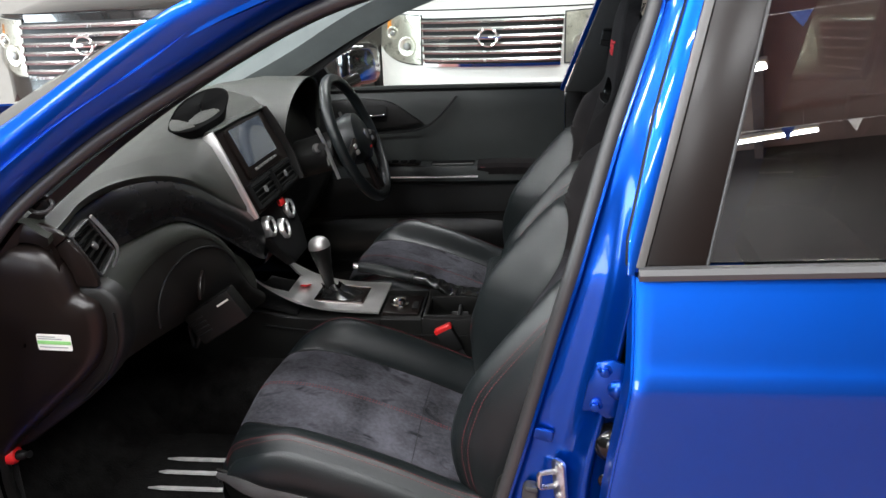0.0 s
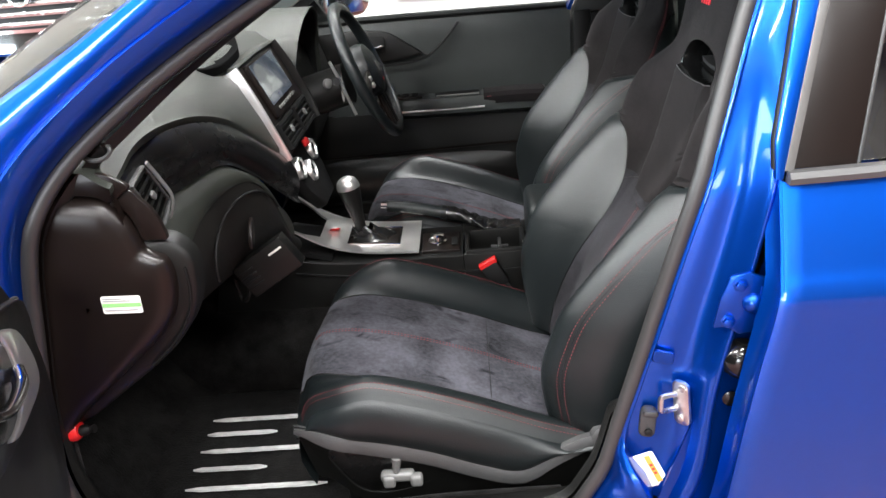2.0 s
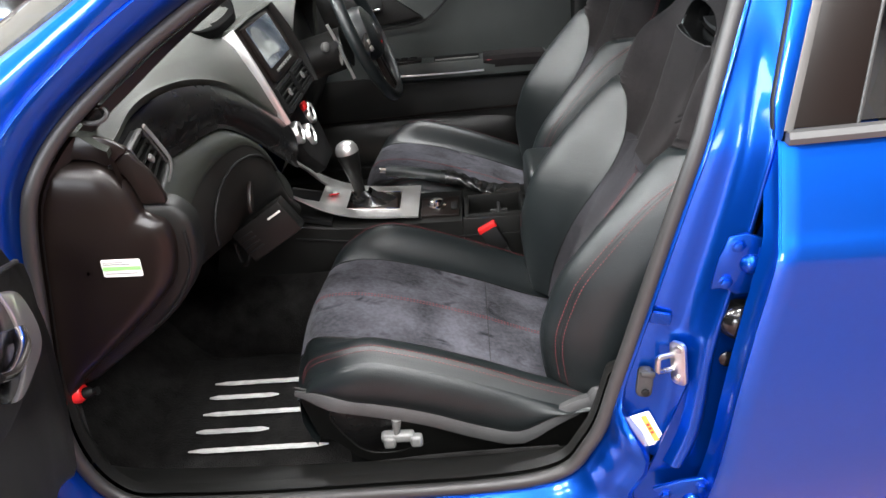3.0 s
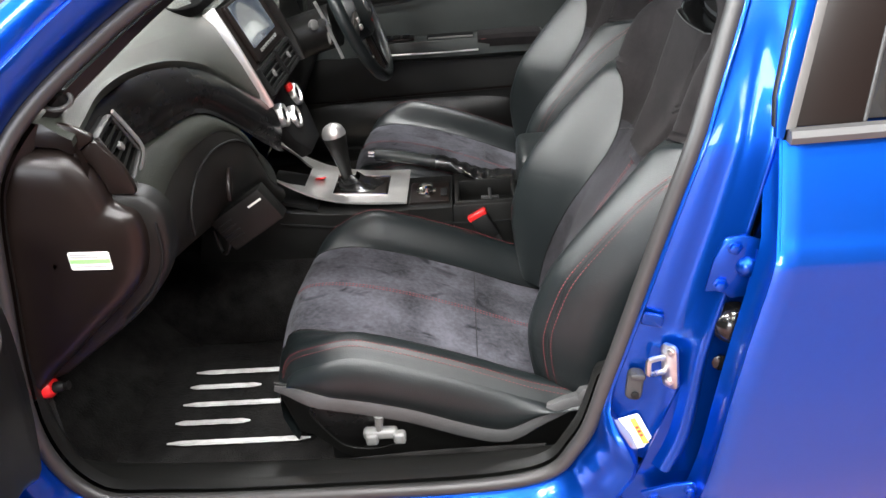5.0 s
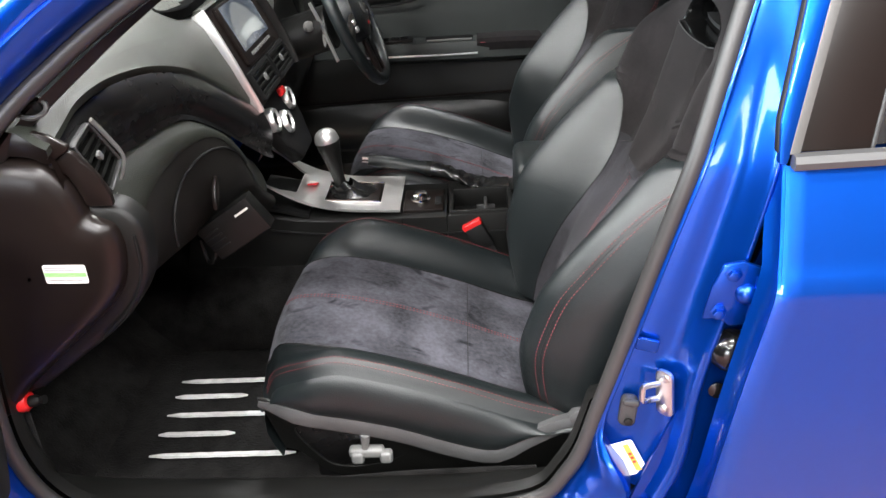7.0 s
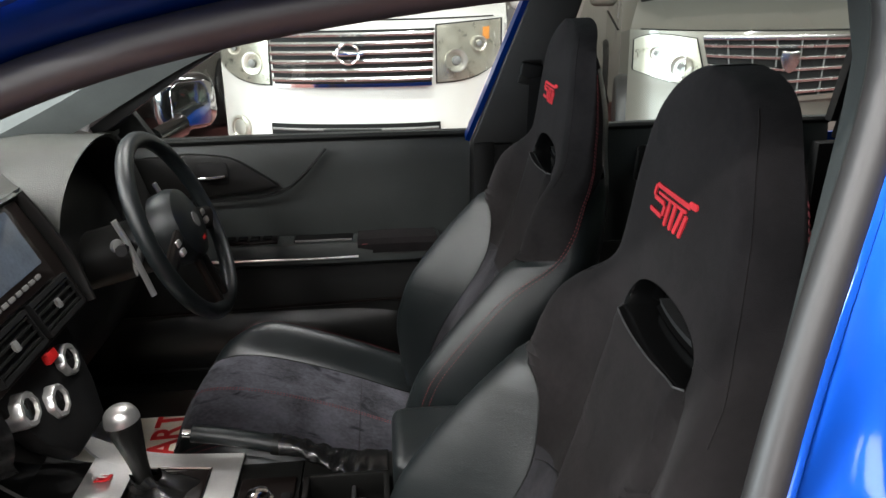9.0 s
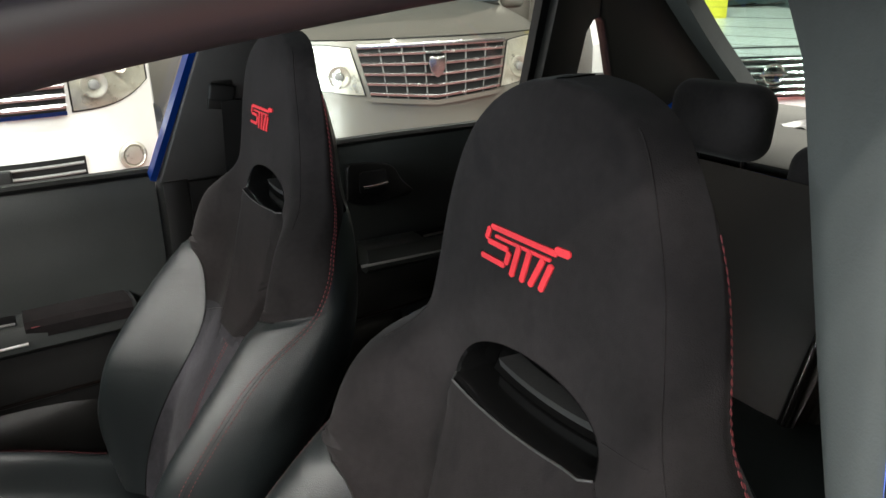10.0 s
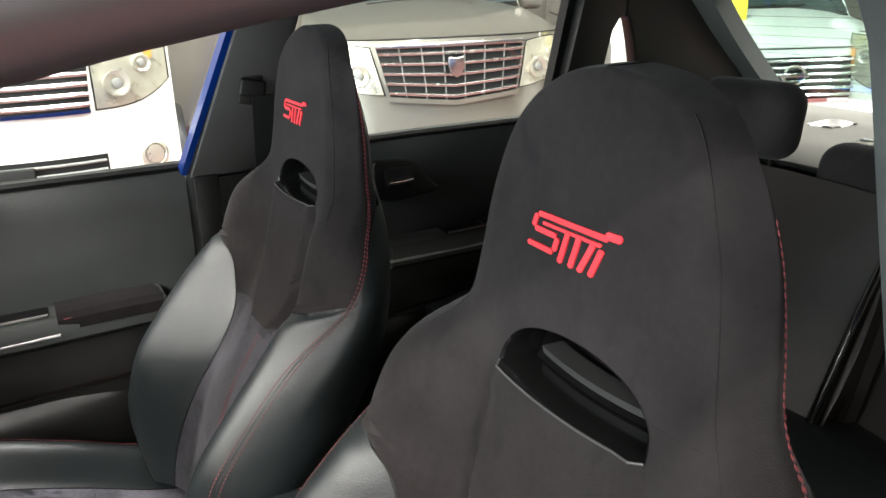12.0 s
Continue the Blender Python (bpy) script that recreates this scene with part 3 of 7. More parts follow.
def hinge(z, x, turn):
    m = pose(x, 0.048, z, 90, turn, -10)
    h = part("hinge", plate([(-0.030, -0.040), (-0.012, -0.036), (0.004, -0.046), (0.030, -0.038), (0.032, 0.040), (0.004, 0.048), (-0.018, 0.040), (-0.026, 0.010)], m, 0.007, 0.003), BLUE_SHADED, car, "blue painted door hinge")
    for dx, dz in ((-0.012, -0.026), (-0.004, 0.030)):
        part("bolt", lathe([(0.0105, 0), (0.0105, 0.002), (0.007, 0.003), (0.007, 0.009), (0.004, 0.010)], m @ pose(dx, dz, 0.006), 6), BLUE_SHADED, h)
    part("dome", lathe([(0.015, 0), (0.0145, 0.004), (0.011, 0.009), (0.005, 0.0115), (0.001, 0.012)], m @ pose(0.016, 0.004, 0.005), 16), BLUE_SHADED, h)
    part("knuckle", tube([m @ Vector((0.030, -0.03, 0.006)), m @ Vector((0.032, 0.03, 0.006))], 0.010, 10, up=(1, 0, 0.1)), BLUE_SHADED, h)
    return h


hinge(0.795, -0.024, 4)
hinge(0.392, -0.072, 60)
boot = part("wiring_boot", lathe([(0.028, 0), (0.031, 0.004), (0.029, 0.014), (0.024, 0.024), (0.014, 0.031), (0.004, 0.033)], pose(-0.010, 0.066, 0.700, 90, 0, -10), 18), PIANO, car, "black rubber wiring boot")
part("pillar_plug", lathe([(0.012, 0), (0.013, 0.003), (0.006, 0.006)], pose(-0.018, 0.064, 0.630, 90, 0, -10), 10), PIANO, car)

# roof, screens, bonnet and wings
part("roof", sheet(lambda u, v: Vector((-0.50 + 1.86 * u - 0.10 * math.sin(math.pi * v) * (1 - u), 0.185 + 1.36 * v, 1.385 + 0.075 * math.sin(math.pi * (0.12 + 0.76 * v)) ** 0.7 * (1 - 0.5 * (2 * u - 1) ** 2) - 0.03 * (2 * u - 1) ** 2)), 14, 14, 0.006), BLUE, car, "blue roof panel")
part("headlining", sheet(lambda u, v: Vector((-0.46 + 1.80 * u, 0.22 + 1.29 * v, 1.378 + 0.040 * math.sin(math.pi * v) ** 0.6 - 0.03 * max(0, 2 * u - 1) ** 2)), 12, 10, 0.01), SEATHEAD, car, "dark roof lining")


def screen(u, v):
    s = 2 * u - 1
    half = 0.72 - 0.14 * v
    return Vector((-1.22 + 0.76 * v - (0.26 - 0.10 * v) * (1 - s * s), YC + half * s, 0.985 + 0.425 * v - 0.02 * v * s * s + 0.02 * math.sin(math.pi * v)))


windscreen = part("windscreen", sheet(screen, 14, 10, 0.005), GLASS, car, "clear curved windscreen")
windscreen.visible_shadow = False


def front_pillar(bm_side):
    """Blue outside of a front pillar, from the bonnet's corner to the roof."""
    path = spline([(-1.42, 0.10, 0.890), (-1.20, 0.090, 0.993), (-0.90, 0.115, 1.142), (-0.60, 0.145, 1.308), (-0.35, 0.185, 1.396)], 6)
    bm = sweep(path, [(-0.024, -0.03), (-0.026, 0.0), (-0.014, 0.014), (0.012, 0.018), (0.04, 0.008), (0.04, -0.02), (0.0, -0.035)], up=(0, 1, 0))
    return mirror_y(bm) if bm_side else bm


part("front_pillar", front_pillar(False), BLUE, car)
PA = spline([(-1.42, 0.078, 0.890), (-1.20, 0.068, 0.997), (-0.90, 0.085, 1.148), (-0.60, 0.115, 1.320), (-0.35, 0.160, 1.402)], 5)
PB = spline([(-1.125, 0.038, 0.80), (-1.035, 0.066, 0.985), (-0.84, 0.104, 1.125), (-0.61, 0.132, 1.262), (-0.40, 0.160, 1.358)], 5)
part("pillar_outer", sheet(lambda u, v: PA[int(round(20 * u))].lerp(PB[int(round(20 * u))], v) + Vector((0, -0.010 * math.sin(math.pi * v), 0.004 * math.sin(math.pi * v))), 20, 6, 0.004), BLUE, car, "broad blue front pillar skin")
part("front_pillar", front_pillar(True), BLUE, car)


def bonnet(u, v):
    s = 2 * v - 1
    half = 0.80 - 0.10 * (1 - u) ** 2
    return Vector((-2.30 + 0.68 * u + 0.10 * (s * s) * u, YC + half * s, 0.80 + 0.245 * u ** 0.6 - 0.06 * s * s + 0.025 * math.exp(-((s * 2.6) ** 4)) * u))


part("bonnet", sheet(bonnet, 14, 18, 0.006), BLUE, car, "blue bonnet panel")
part("cowl", sheet(lambda u, v: Vector((-1.64 + 0.22 * u + 0.22 * (2 * v - 1) ** 2, YC + 0.72 * (2 * v - 1), 0.985 - 0.035 * math.sin(math.pi * u) - 0.05 * (2 * v - 1) ** 2)), 6, 14, 0.006), DARK, car, "black plastic cowl panel")
for k, (y0, y1) in enumerate(((0.30, 0.95), (0.80, 1.45))):
    wiper = part("wiper", tube(spline([(-1.50 + 0.05 * k, y0, 0.995), (-1.46, (y0 + y1) / 2, 1.03), (-1.44, y1, 1.015)], 6), 0.007, 6), DARK, car, "black wiper arm and blade")
    part("wiper_pivot", lathe([(0.016, 0), (0.016, 0.02), (0.008, 0.03)], pose(-1.50 + 0.05 * k, y0, 0.975), 10), DARK, wiper)


def wing(u, v):
    z = 0.30 + 0.66 * v
    x = -1.075 - 1.2 * u
    return Vector((x, y_skin(min(z, 0.9)) + 0.05 * u * u * 1.6 + (0.07 * max(0, v - 0.86) / 0.14), z - 0.10 * u * u * v))


for side in (False, True):
    bm = sheet(wing, 12, 10, 0.005)
    part("front_wing", mirror_y(bm) if side else bm, BLUE, car)
part("hinge_pillar", sheet(lambda u, v: Vector((-1.06 - 0.06 * u, 0.062 - 0.025 * u, 0.36 + 0.66 * v)), 3, 8, 0.004), BLUE_SHADED, car)
part("front_bumper", sheet(lambda u, v: Vector((-2.42 + 0.30 * abs(2 * u - 1) ** 3.0 - 0.05 * math.sin(math.pi * v), YC + 0.86 * (2 * u - 1), 0.20 + 0.60 * v)), 16, 6, 0.006), BLUE, car)
part("bulkhead", rbox(-1.42, -1.36, 0.10, 1.63, 0.25, 0.96, 0.01), DARK, car)

# floor pan, tunnel, toe board
part("floor_carpet", merge(sheet(lambda u, v: Vector((-1.02 + 2.2 * u, 0.17 + 1.40 * v, 0.268)), 6, 6, 0.02), sheet(lambda u, v: Vector((-1.36 + 0.34 * u, 0.17 + 1.40 * v, 0.268 + 0.42 * (1 - u) ** 1.3)), 8, 4, 0.02)), CARPET, car, "black carpet on the floor")
part("tunnel", sheet(lambda u, v: Vector((-1.30 + 2.2 * v, YC + 0.17 * (2 * u - 1), 0.27 + 0.19 * math.sin(math.pi * u) ** 0.45)), 12, 4, 0.01), CARPET, car)
part("sill_trim", rbox(-1.1, 1.0, 0.14, 0.18, 0.25, 0.36, 0.01), PLASTIC, car)
part("sill_trim", rbox(-1.3, 1.0, 1.55, 1.72, 0.22, 0.375, 0.01), PLASTIC, car)


# right-hand inner side, pillars and the hatch
def y_far(z):
    return 2 * YC - y_in(z) - 0.02


def far_slab(name, outline, material, thick=0.05, label=""):
    return part(name, slab(outline, lambda z: y_far(z) - 0.0, thick, r=0.006), material, car, label)


far_slab("pillar_lining", [(-0.026, 0.967), (0.115, 0.967), (0.17, 1.15), (0.23, 1.36), (0.118, 1.36), (0.050, 1.18)], BEIGE, 0.04, "dark grey middle-pillar lining")
far_slab("pillar_lining", [(0.02, 0.40), (0.14, 0.40), (0.115, 0.965), (-0.02, 0.965)], PLASTIC, 0.05)
far_slab("roof_rail", [(-0.62, 1.245), (-0.40, 1.335), (-0.10, 1.365), (0.5, 1.36), (1.0, 1.30), (1.36, 1.20), (1.36, 1.30), (1.0, 1.40), (0.4, 1.44), (-0.2, 1.43), (-0.62, 1.33)], SEATHEAD, 0.05)
QUARTER = [(1.025, 1.05), (1.165, 1.05), (1.14, 1.106), (1.105, 1.180), (1.078, 1.230), (1.062, 1.240), (1.045, 1.234), (1.030, 1.205)]
far_slab("quarter_lining", [(0.90, 0.94), (1.0245, 0.94), (1.0245, 1.05), (1.0295, 1.205), (1.0445, 1.2345), (1.0615, 1.2405), (1.04, 1.36), (0.92, 1.36)], PLASTIC, 0.04)
far_slab("quarter_lining", [(1.0625, 1.2405), (1.0785, 1.2305), (1.1055, 1.180), (1.1405, 1.106), (1.1655, 1.05), (1.1655, 0.94), (1.74, 0.94), (1.57, 1.08), (1.31, 1.27), (1.15, 1.33), (1.041, 1.36)], PLASTIC, 0.04, "dark rear quarter lining")
far_slab("quarter_lining", [(1.025, 0.94), (1.165, 0.94), (1.165, 1.0495), (1.025, 1.0495)], PLASTIC, 0.04)
quarter_glass = part("quarter_window", slab(QUARTER, lambda z: y_far(z) + 0.02, 0.004), GLASS, car, "small fixed quarter window")
quarter_glass.visible_shadow = False
far_slab("load_lining", [(0.85, 0.30), (1.85, 0.30), (1.85, 0.935), (0.85, 0.935)], DARK, 0.04)
part("belt_anchor", box_at(pose(0.105, 1.548, 1.145, 0, 12, 0), 0.052, 0.014, 0.034, 0.006, 3), DARK, car, "black seat-belt guide")
part("belt_slider", box_at(pose(0.118, 1.556, 1.21, 0, 12, 0), 0.046, 0.010, 0.20, 0.004), PLASTIC, car, "black height adjuster track")
belt = part("seat_belt", sheet(lambda u, v: Vector((0.100 + 0.045 * u - 0.02 * v, 1.540 + 0.06 * v, 1.13 - 0.72 * v)), 2, 10, 0.002), DARK, car, "black woven seat belt")
part("front_pillar_lining", mirror_y(sweep(spline([(-1.20, 0.15, 0.99), (-0.92, 0.155, 1.120), (-0.66, 0.195, 1.255), (-0.42, 0.235, 1.345)], 6), [(-0.04, -0.052), (-0.04, 0.052), (0.035, 0.068), (0.064, 0.0), (0.02, -0.068)], up=(0, 1, 0))), PILLARLIT, car, "grey front-pillar lining")
# left rear inside, seen past the seats
part("quarter_lining", slab([(0.90, 0.30), (1.85, 0.30), (1.80, 0.94), (1.36, 1.28), (1.0, 1.36), (0.90, 1.36)], lambda z: y_in(z) + 0.02, 0.03, r=0.004), DARK, car)
rear_glass = part("rear_window", sheet(lambda u, v: Vector((1.30 + 0.47 * v + 0.05 * math.sin(math.pi * u), YC + (0.66 + 0.09 * v) * (2 * u - 1), 1.315 - 0.335 * v)), 12, 8, 0.004), REARGLASS, car, "green tinted rear window with heater lines")
rear_glass.visible_shadow = False
for k in range(11):
    v = 0.10 + 0.08 * k
    part("heater_line", tube([(1.298 + 0.47 * v + 0.05 * math.sin(math.pi * u), YC + (0.62 + 0.09 * v) * (2 * u - 1), 1.312 - 0.335 * v) for u in np.linspace(0, 1, 9)], 0.0004, 4, up=(1, 0, 0)), DARK, rear_glass)
for s in (-1, 1):
    part("hatch_pillar", sweep(spline([(1.25, YC + s * 0.63, 1.33), (1.46, YC + s * 0.68, 1.165), (1.75, YC + s * 0.74, 0.96)], 6), [(-0.05, -0.03), (0.02, -0.03), (0.025, 0.02), (-0.05, 0.02)] if s > 0 else [(-0.02, -0.03), (0.05, -0.03), (0.05, 0.02), (-0.025, 0.02)], up=(0, 1, 0)), PILLARGREY, car, "grey-green hatch pillar lining")
part("hatch_header", sweep([(1.27, YC - 0.62, 1.335), (1.30, YC, 1.345), (1.27, YC + 0.62, 1.335)], [(-0.03, -0.03), (0.03, -0.03), (0.03, 0.03), (-0.03, 0.03)], up=(0, 0, 1)), SEATHEAD, car)
part("tailgate", sheet(lambda u, v: Vector((1.82 + 0.10 * math.sin(math.pi * v) - 0.10 * abs(2 * u - 1) ** 3, YC + 0.84 * (2 * u - 1), 0.30 + 0.63 * v)), 14, 8, 0.02), BLUE, car, "blue tailgate and rear bumper")
for side in (False, True):
    bm = slab([(0.90, 0.30), (1.75, 0.30), (1.84, 0.60), (1.75, 0.96), (1.345, 1.28), (1.30, 1.32), (1.24, 1.26), (1.26, 1.02), (1.21, 0.95), (0.86, 0.94), (0.84, 0.6)], lambda z: SKIN(z), 0.012)
    part("rear_wing", mirror_y(bm) if side else bm, BLUE, car)
bm = sweep(spline([(-0.42, 0.165, 1.40), (0.0, 0.185, 1.425), (0.5, 0.19, 1.425), (1.0, 0.20, 1.39), (1.35, 0.25, 1.32)], 6), [(-0.03, -0.04), (-0.03, 0.0), (0.0, 0.015), (0.05, 0.012), (0.05, -0.02)], up=(0, 1, 0))
part("roof_side", bm, BLUE, car)
bm = mirror_y(sweep(spline([(-0.42, 0.165, 1.40), (0.0, 0.185, 1.425), (0.5, 0.19, 1.425), (1.0, 0.20, 1.39), (1.35, 0.25, 1.32)], 6), [(-0.03, -0.04), (-0.03, 0.0), (0.0, 0.015), (0.05, 0.012), (0.05, -0.02)], up=(0, 1, 0)))
part("roof_side", bm, BLUE, car)
for x in (-1.46, 1.17):
    for y, s in ((0.11, -1), (2 * YC - 0.11, 1)):
        w = part("wheel", lathe([(0.19, -0.10), (0.29, -0.11), (0.315, -0.085), (0.318, 0.085), (0.29, 0.11), (0.19, 0.10)], pose(x, y, 0.318, 90, 0, 0), 32), RUBBER, car, "black road tyre")
        part("rim", lathe([(0.03, 0.0), (0.06, -0.075 * s * -1), (0.15, -0.05 * s * -1), (0.19, -0.09 * s * -1), (0.20, 0.0)], pose(x, y, 0.318, 90, 0, 0), 20), KNOBGREY, w)
part("underbody", rbox(-2.2, 1.75, 0.12, 1.61, 0.17, 0.245, 0.02), DARK, car)
shelf = thing("parcel_shelf", (1.4, YC, 0.95), "pale grey felt parcel shelf behind the rear seat", "parcel shelf")
part("board", sheet(lambda u, v: Vector((1.06 + 0.71 * u, 0.20 + 1.33 * v, 0.955 + 0.012 * math.sin(math.pi * u))), 6, 6, 0.012), SHELFMAT, shelf)
part("shelf_lip", sweep([(1.055, 0.21, 0.955), (1.055, 1.52, 0.955)], circle(0.009, 8, 0.007), up=(0, 0, 1)), DARK, shelf, "dark rolled front edge")
packet = thing("foil_packet", (1.45, 1.20, 0.972), "crumpled silver packet on the parcel shelf", "packet")
part("pouch", sheet(lambda u, v: Vector((1.42 + 0.10 * u, 1.175 + 0.07 * v, 0.968 + 0.010 * math.sin(math.pi * u) * math.sin(math.pi * v) ** 0.5 + 0.004 * math.sin(9 * u + 7 * v))), 10, 10, 0.002), FOIL, packet)
card = thing("clear_sleeve", (1.31, 1.02, 0.972), "clear plastic sleeve with a black mark on the parcel shelf", "sleeve")
part("sleeve", box_at(pose(1.32, 1.025, 0.972, 0, 0, 8), 0.075, 0.045, 0.002, 0.0005), mat("cloudy_sleeve", (0.16, 0.16, 0.14), 0.15, 0, 0.2, 30), card)
part("printed_mark", box_at(pose(1.325, 1.025, 0.974, 0, 0, 8), 0.008, 0.034, 0.002, 0.0005), DARK, card)

# ---- doors ----
rear_door = thing("rear_door", (0.4, 0.0, 0.35), "closed blue rear passenger door with satin belt moulding", "car door")
EDGE = curve1([(0.33, -0.062), (0.46, -0.044), (0.624, -0.031), (0.715, -0.020), (0.844, -0.002), (0.975, 0.003)])


def door_skin(u, v):
    z = 0.33 + 0.640 * v
    x0 = EDGE(z)
    return Vector((x0 + (0.86 - x0) * u ** 1.4, SKIN(z) + 0.006 * (1 - min(u / 0.01, 1)), z))


part("door_skin", sheet(door_skin, 24, 40, 0.004), BLUE, rear_door, "glossy blue outer skin")
part("door_edge", sheet(lambda u, v: Vector((EDGE(0.33 + 0.645 * v) + 0.002 + 0.010 * math.sin(math.pi * u), SKIN(0.33 + 0.645 * v) + 0.002 + 0.055 * u, 0.33 + 0.645 * v)), 5, 30, 0.003), BLUE, rear_door)
part("belt_moulding", sweep([(0.008, 0.012, 0.979), (0.30, 0.012, 0.985), (0.86, 0.014, 0.995)], [(0.010, -0.008), (-0.004, -0.008), (-0.006, 0.0), (-0.002, 0.007), (0.010, 0.007)], up=(0, 1, 0)), TRIMLINE, rear_door, "satin metal belt moulding")


def y_win(z):
    return 0.022 + 0.40 * (z - 0.97)


def strip(name, outline, material, off, thick, label=""):
    return part(name, slab(outline, lambda z: y_win(z) + off, thick, r=0.002), material, rear_door, label)


strip("window_frame", [(-0.006, 0.976), (-0.004, 1.018), (0.015, 1.100), (0.031, 1.170), (0.092, 1.37), (0.111, 1.37), (0.003, 0.976)], BLUE, -0.010, 0.012, "blue painted window frame")
strip("frame_gap", [(-0.0075, 0.986), (-0.006, 1.018), (0.013, 1.100), (0.029, 1.170), (0.090, 1.37), (0.100, 1.37), (0.0, 0.986)], DARK, -0.006, 0.010)
strip("window_channel", [(0.0035, 0.985), (0.016, 0.985), (0.125, 1.37), (0.1115, 1.37)], CHANNEL, -0.010, 0.02, "pale grey rubber window channel")
strip("pillar_cover", [(0.0175, 0.985), (0.092, 0.985), (0.190, 1.37), (0.1265, 1.37)], GLOSS, -0.003, 0.016, "glossy black pillar cover")
win = strip("window", [(0.0935, 0.985), (0.80, 0.995), (0.86, 1.20), (0.80, 1.36), (0.1915, 1.37)], TINT, 0.006, 0.004, "tinted side window")
strip("window_guide", [(0.0915, 0.985), (0.0965, 0.985), (0.1945, 1.37), (0.1895, 1.37)], RUBBER, -0.004, 0.012)
part("inner_panel", slab([(0.02, 0.36), (0.84, 0.36), (0.84, 0.955), (0.02, 0.955)], lambda z: 0.085, 0.03, r=0.006), PLASTIC, rear_door, "black inner door trim")
part("door_handle", sweep(spline([(0.62, -0.03, 0.86), (0.66, -0.062, 0.862), (0.76, -0.062, 0.866), (0.80, -0.03, 0.868)], 5), circle(0.013, 8, 0.008)), BLUE, rear_door)


def trim_set(ob, x0, x1, belt, handle_x, arm0, arm1, switches):
    """The inner side of a door: panel, shoulder, handle, arm rest and pocket; built facing -y at y = 1.66."""
    def mk(name, bm, material, parent, label=""):
        return part(name, bm, material, parent, label)
    L = x1 - x0
    panel = mk("trim_panel", sheet(lambda u, v: Vector((x0 + L * u, 1.668 + 0.014 * math.sin(math.pi * v) - 0.012 * smooth01(0.55, 0.75, v) + 0.012 * smooth01(0.93, 1.0, v), 0.34 + (belt - 0.34) * v)), 10, 26, 0.02), TRIM, ob, "black moulded door trim")
    mk("belt_strip", sweep([(x0, 1.668, belt + 0.002), ((x0 + x1) / 2, 1.668, belt + 0.004), (x1, 1.668, belt)], circle(0.012, 8, 0.011)), DARK, ob)
    # shoulder panel sweeping down to the handle
    top = belt - 0.012
    top -= 0.0 if switches else 0.022
    out = [(handle_x - (0.19 if switches else 0.06), top - 0.02)] + [(p.x, p.z) for p in spline([(handle_x - 0.05, 0, top - 0.012), (handle_x + 0.05, 0, top - 0.026), (handle_x + (0.12 if switches else 0.085), 0, top - 0.070), (handle_x + (0.16 if switches else 0.115), 0, top - 0.100)], 5)]
    out += [(p.x, p.z) for p in spline([(handle_x + 0.10, 0, top - 0.112), (handle_x, 0, top - 0.118), (handle_x - (0.12 if switches else 0.04), 0, top - 0.112), (handle_x - (0.20 if switches else 0.065), 0, top - 0.10)], 4)]
    bezel = mk("handle_panel", slab(out, lambda z: 1.645, 0.02, r=0.004), PLASTIC, ob, "satin dark handle panel")
    if switches:
        mk("panel_seam", tube(spline([(handle_x - 0.22, 1.648, top - 0.125), (handle_x, 1.644, top - 0.13), (handle_x + 0.15, 1.644, top - 0.118), (handle_x + 0.22, 1.644, top - 0.075), (handle_x + 0.28, 1.648, top - 0.01)], 6), 0.004, 6), DARK, ob)
    cup = mk("handle_cup", plate(rounded(0.075, 0.055, 0.012), pose(handle_x + 0.005, 1.645, top - 0.062, 90, 0, 0), 0.004, 0.001), DARK, bezel)
    mk("door_lever", sweep(spline([(handle_x - 0.025, 1.636, top - 0.070), (handle_x + 0.005, 1.628, top - 0.068), (handle_x + 0.034, 1.634, top - 0.066)], 5), circle(0.008, 8, 0.0045)), CHROME, cup, "chrome door lever")
    # arm rest shelf
    arm = mk("arm_rest", sweep(spline([(arm0, 1.632, 0.715), ((arm0 + arm1) / 2, 1.622, 0.715), (arm1, 1.636, 0.712)], 8), [(-0.030, -0.030), (-0.034, 0.0), (-0.028, 0.020), (-0.008, 0.027), (0.034, 0.025), (0.034, -0.045), (-0.01, -0.045)], up=(0, 1, 0)), TRIM, ob, "black arm rest")
    a = arm0 + 0.63 * (arm1 - arm0)
    mk("arm_pad", sweep(spline([(a, 1.626, 0.725), ((a + arm1) / 2, 1.624, 0.727), (arm1 - 0.01, 1.634, 0.722)], 6), [(-0.032, -0.02), (-0.035, 0.004), (-0.026, 0.016), (0.0, 0.021), (0.030, 0.020), (0.030, -0.02)], up=(0, 1, 0)), SUEDE, arm, "suede arm pad with red stitching")
    mk("stitching", tube([(a + 0.01, 1.591, 0.731), (arm1 - 0.02, 1.602, 0.727)], 0.0012, 5), THREAD, arm)
    mk("silver_strip", sweep(spline([(arm0 - 0.02, 1.600, 0.699), ((arm0 + a) / 2, 1.594, 0.699), (a, 1.592, 0.700)], 5), [(-0.003, -0.003), (-0.004, 0.0), (-0.002, 0.003), (0.004, 0.003), (0.004, -0.003)], up=(0, 1, 0)), SILVER, arm, "silver strip along the arm rest")
    mk("pull_cup", rbox(arm0 + 0.34 * (arm1 - arm0), a - 0.012, 1.605, 1.650, 0.728, 0.744, 0.005), DARK, arm)
    mk("pull_cup_edge", tube([(arm0 + 0.35 * (arm1 - arm0), 1.602, 0.742), (a - 0.015, 1.602, 0.742)], 0.003, 6), KNOBGREY, arm)
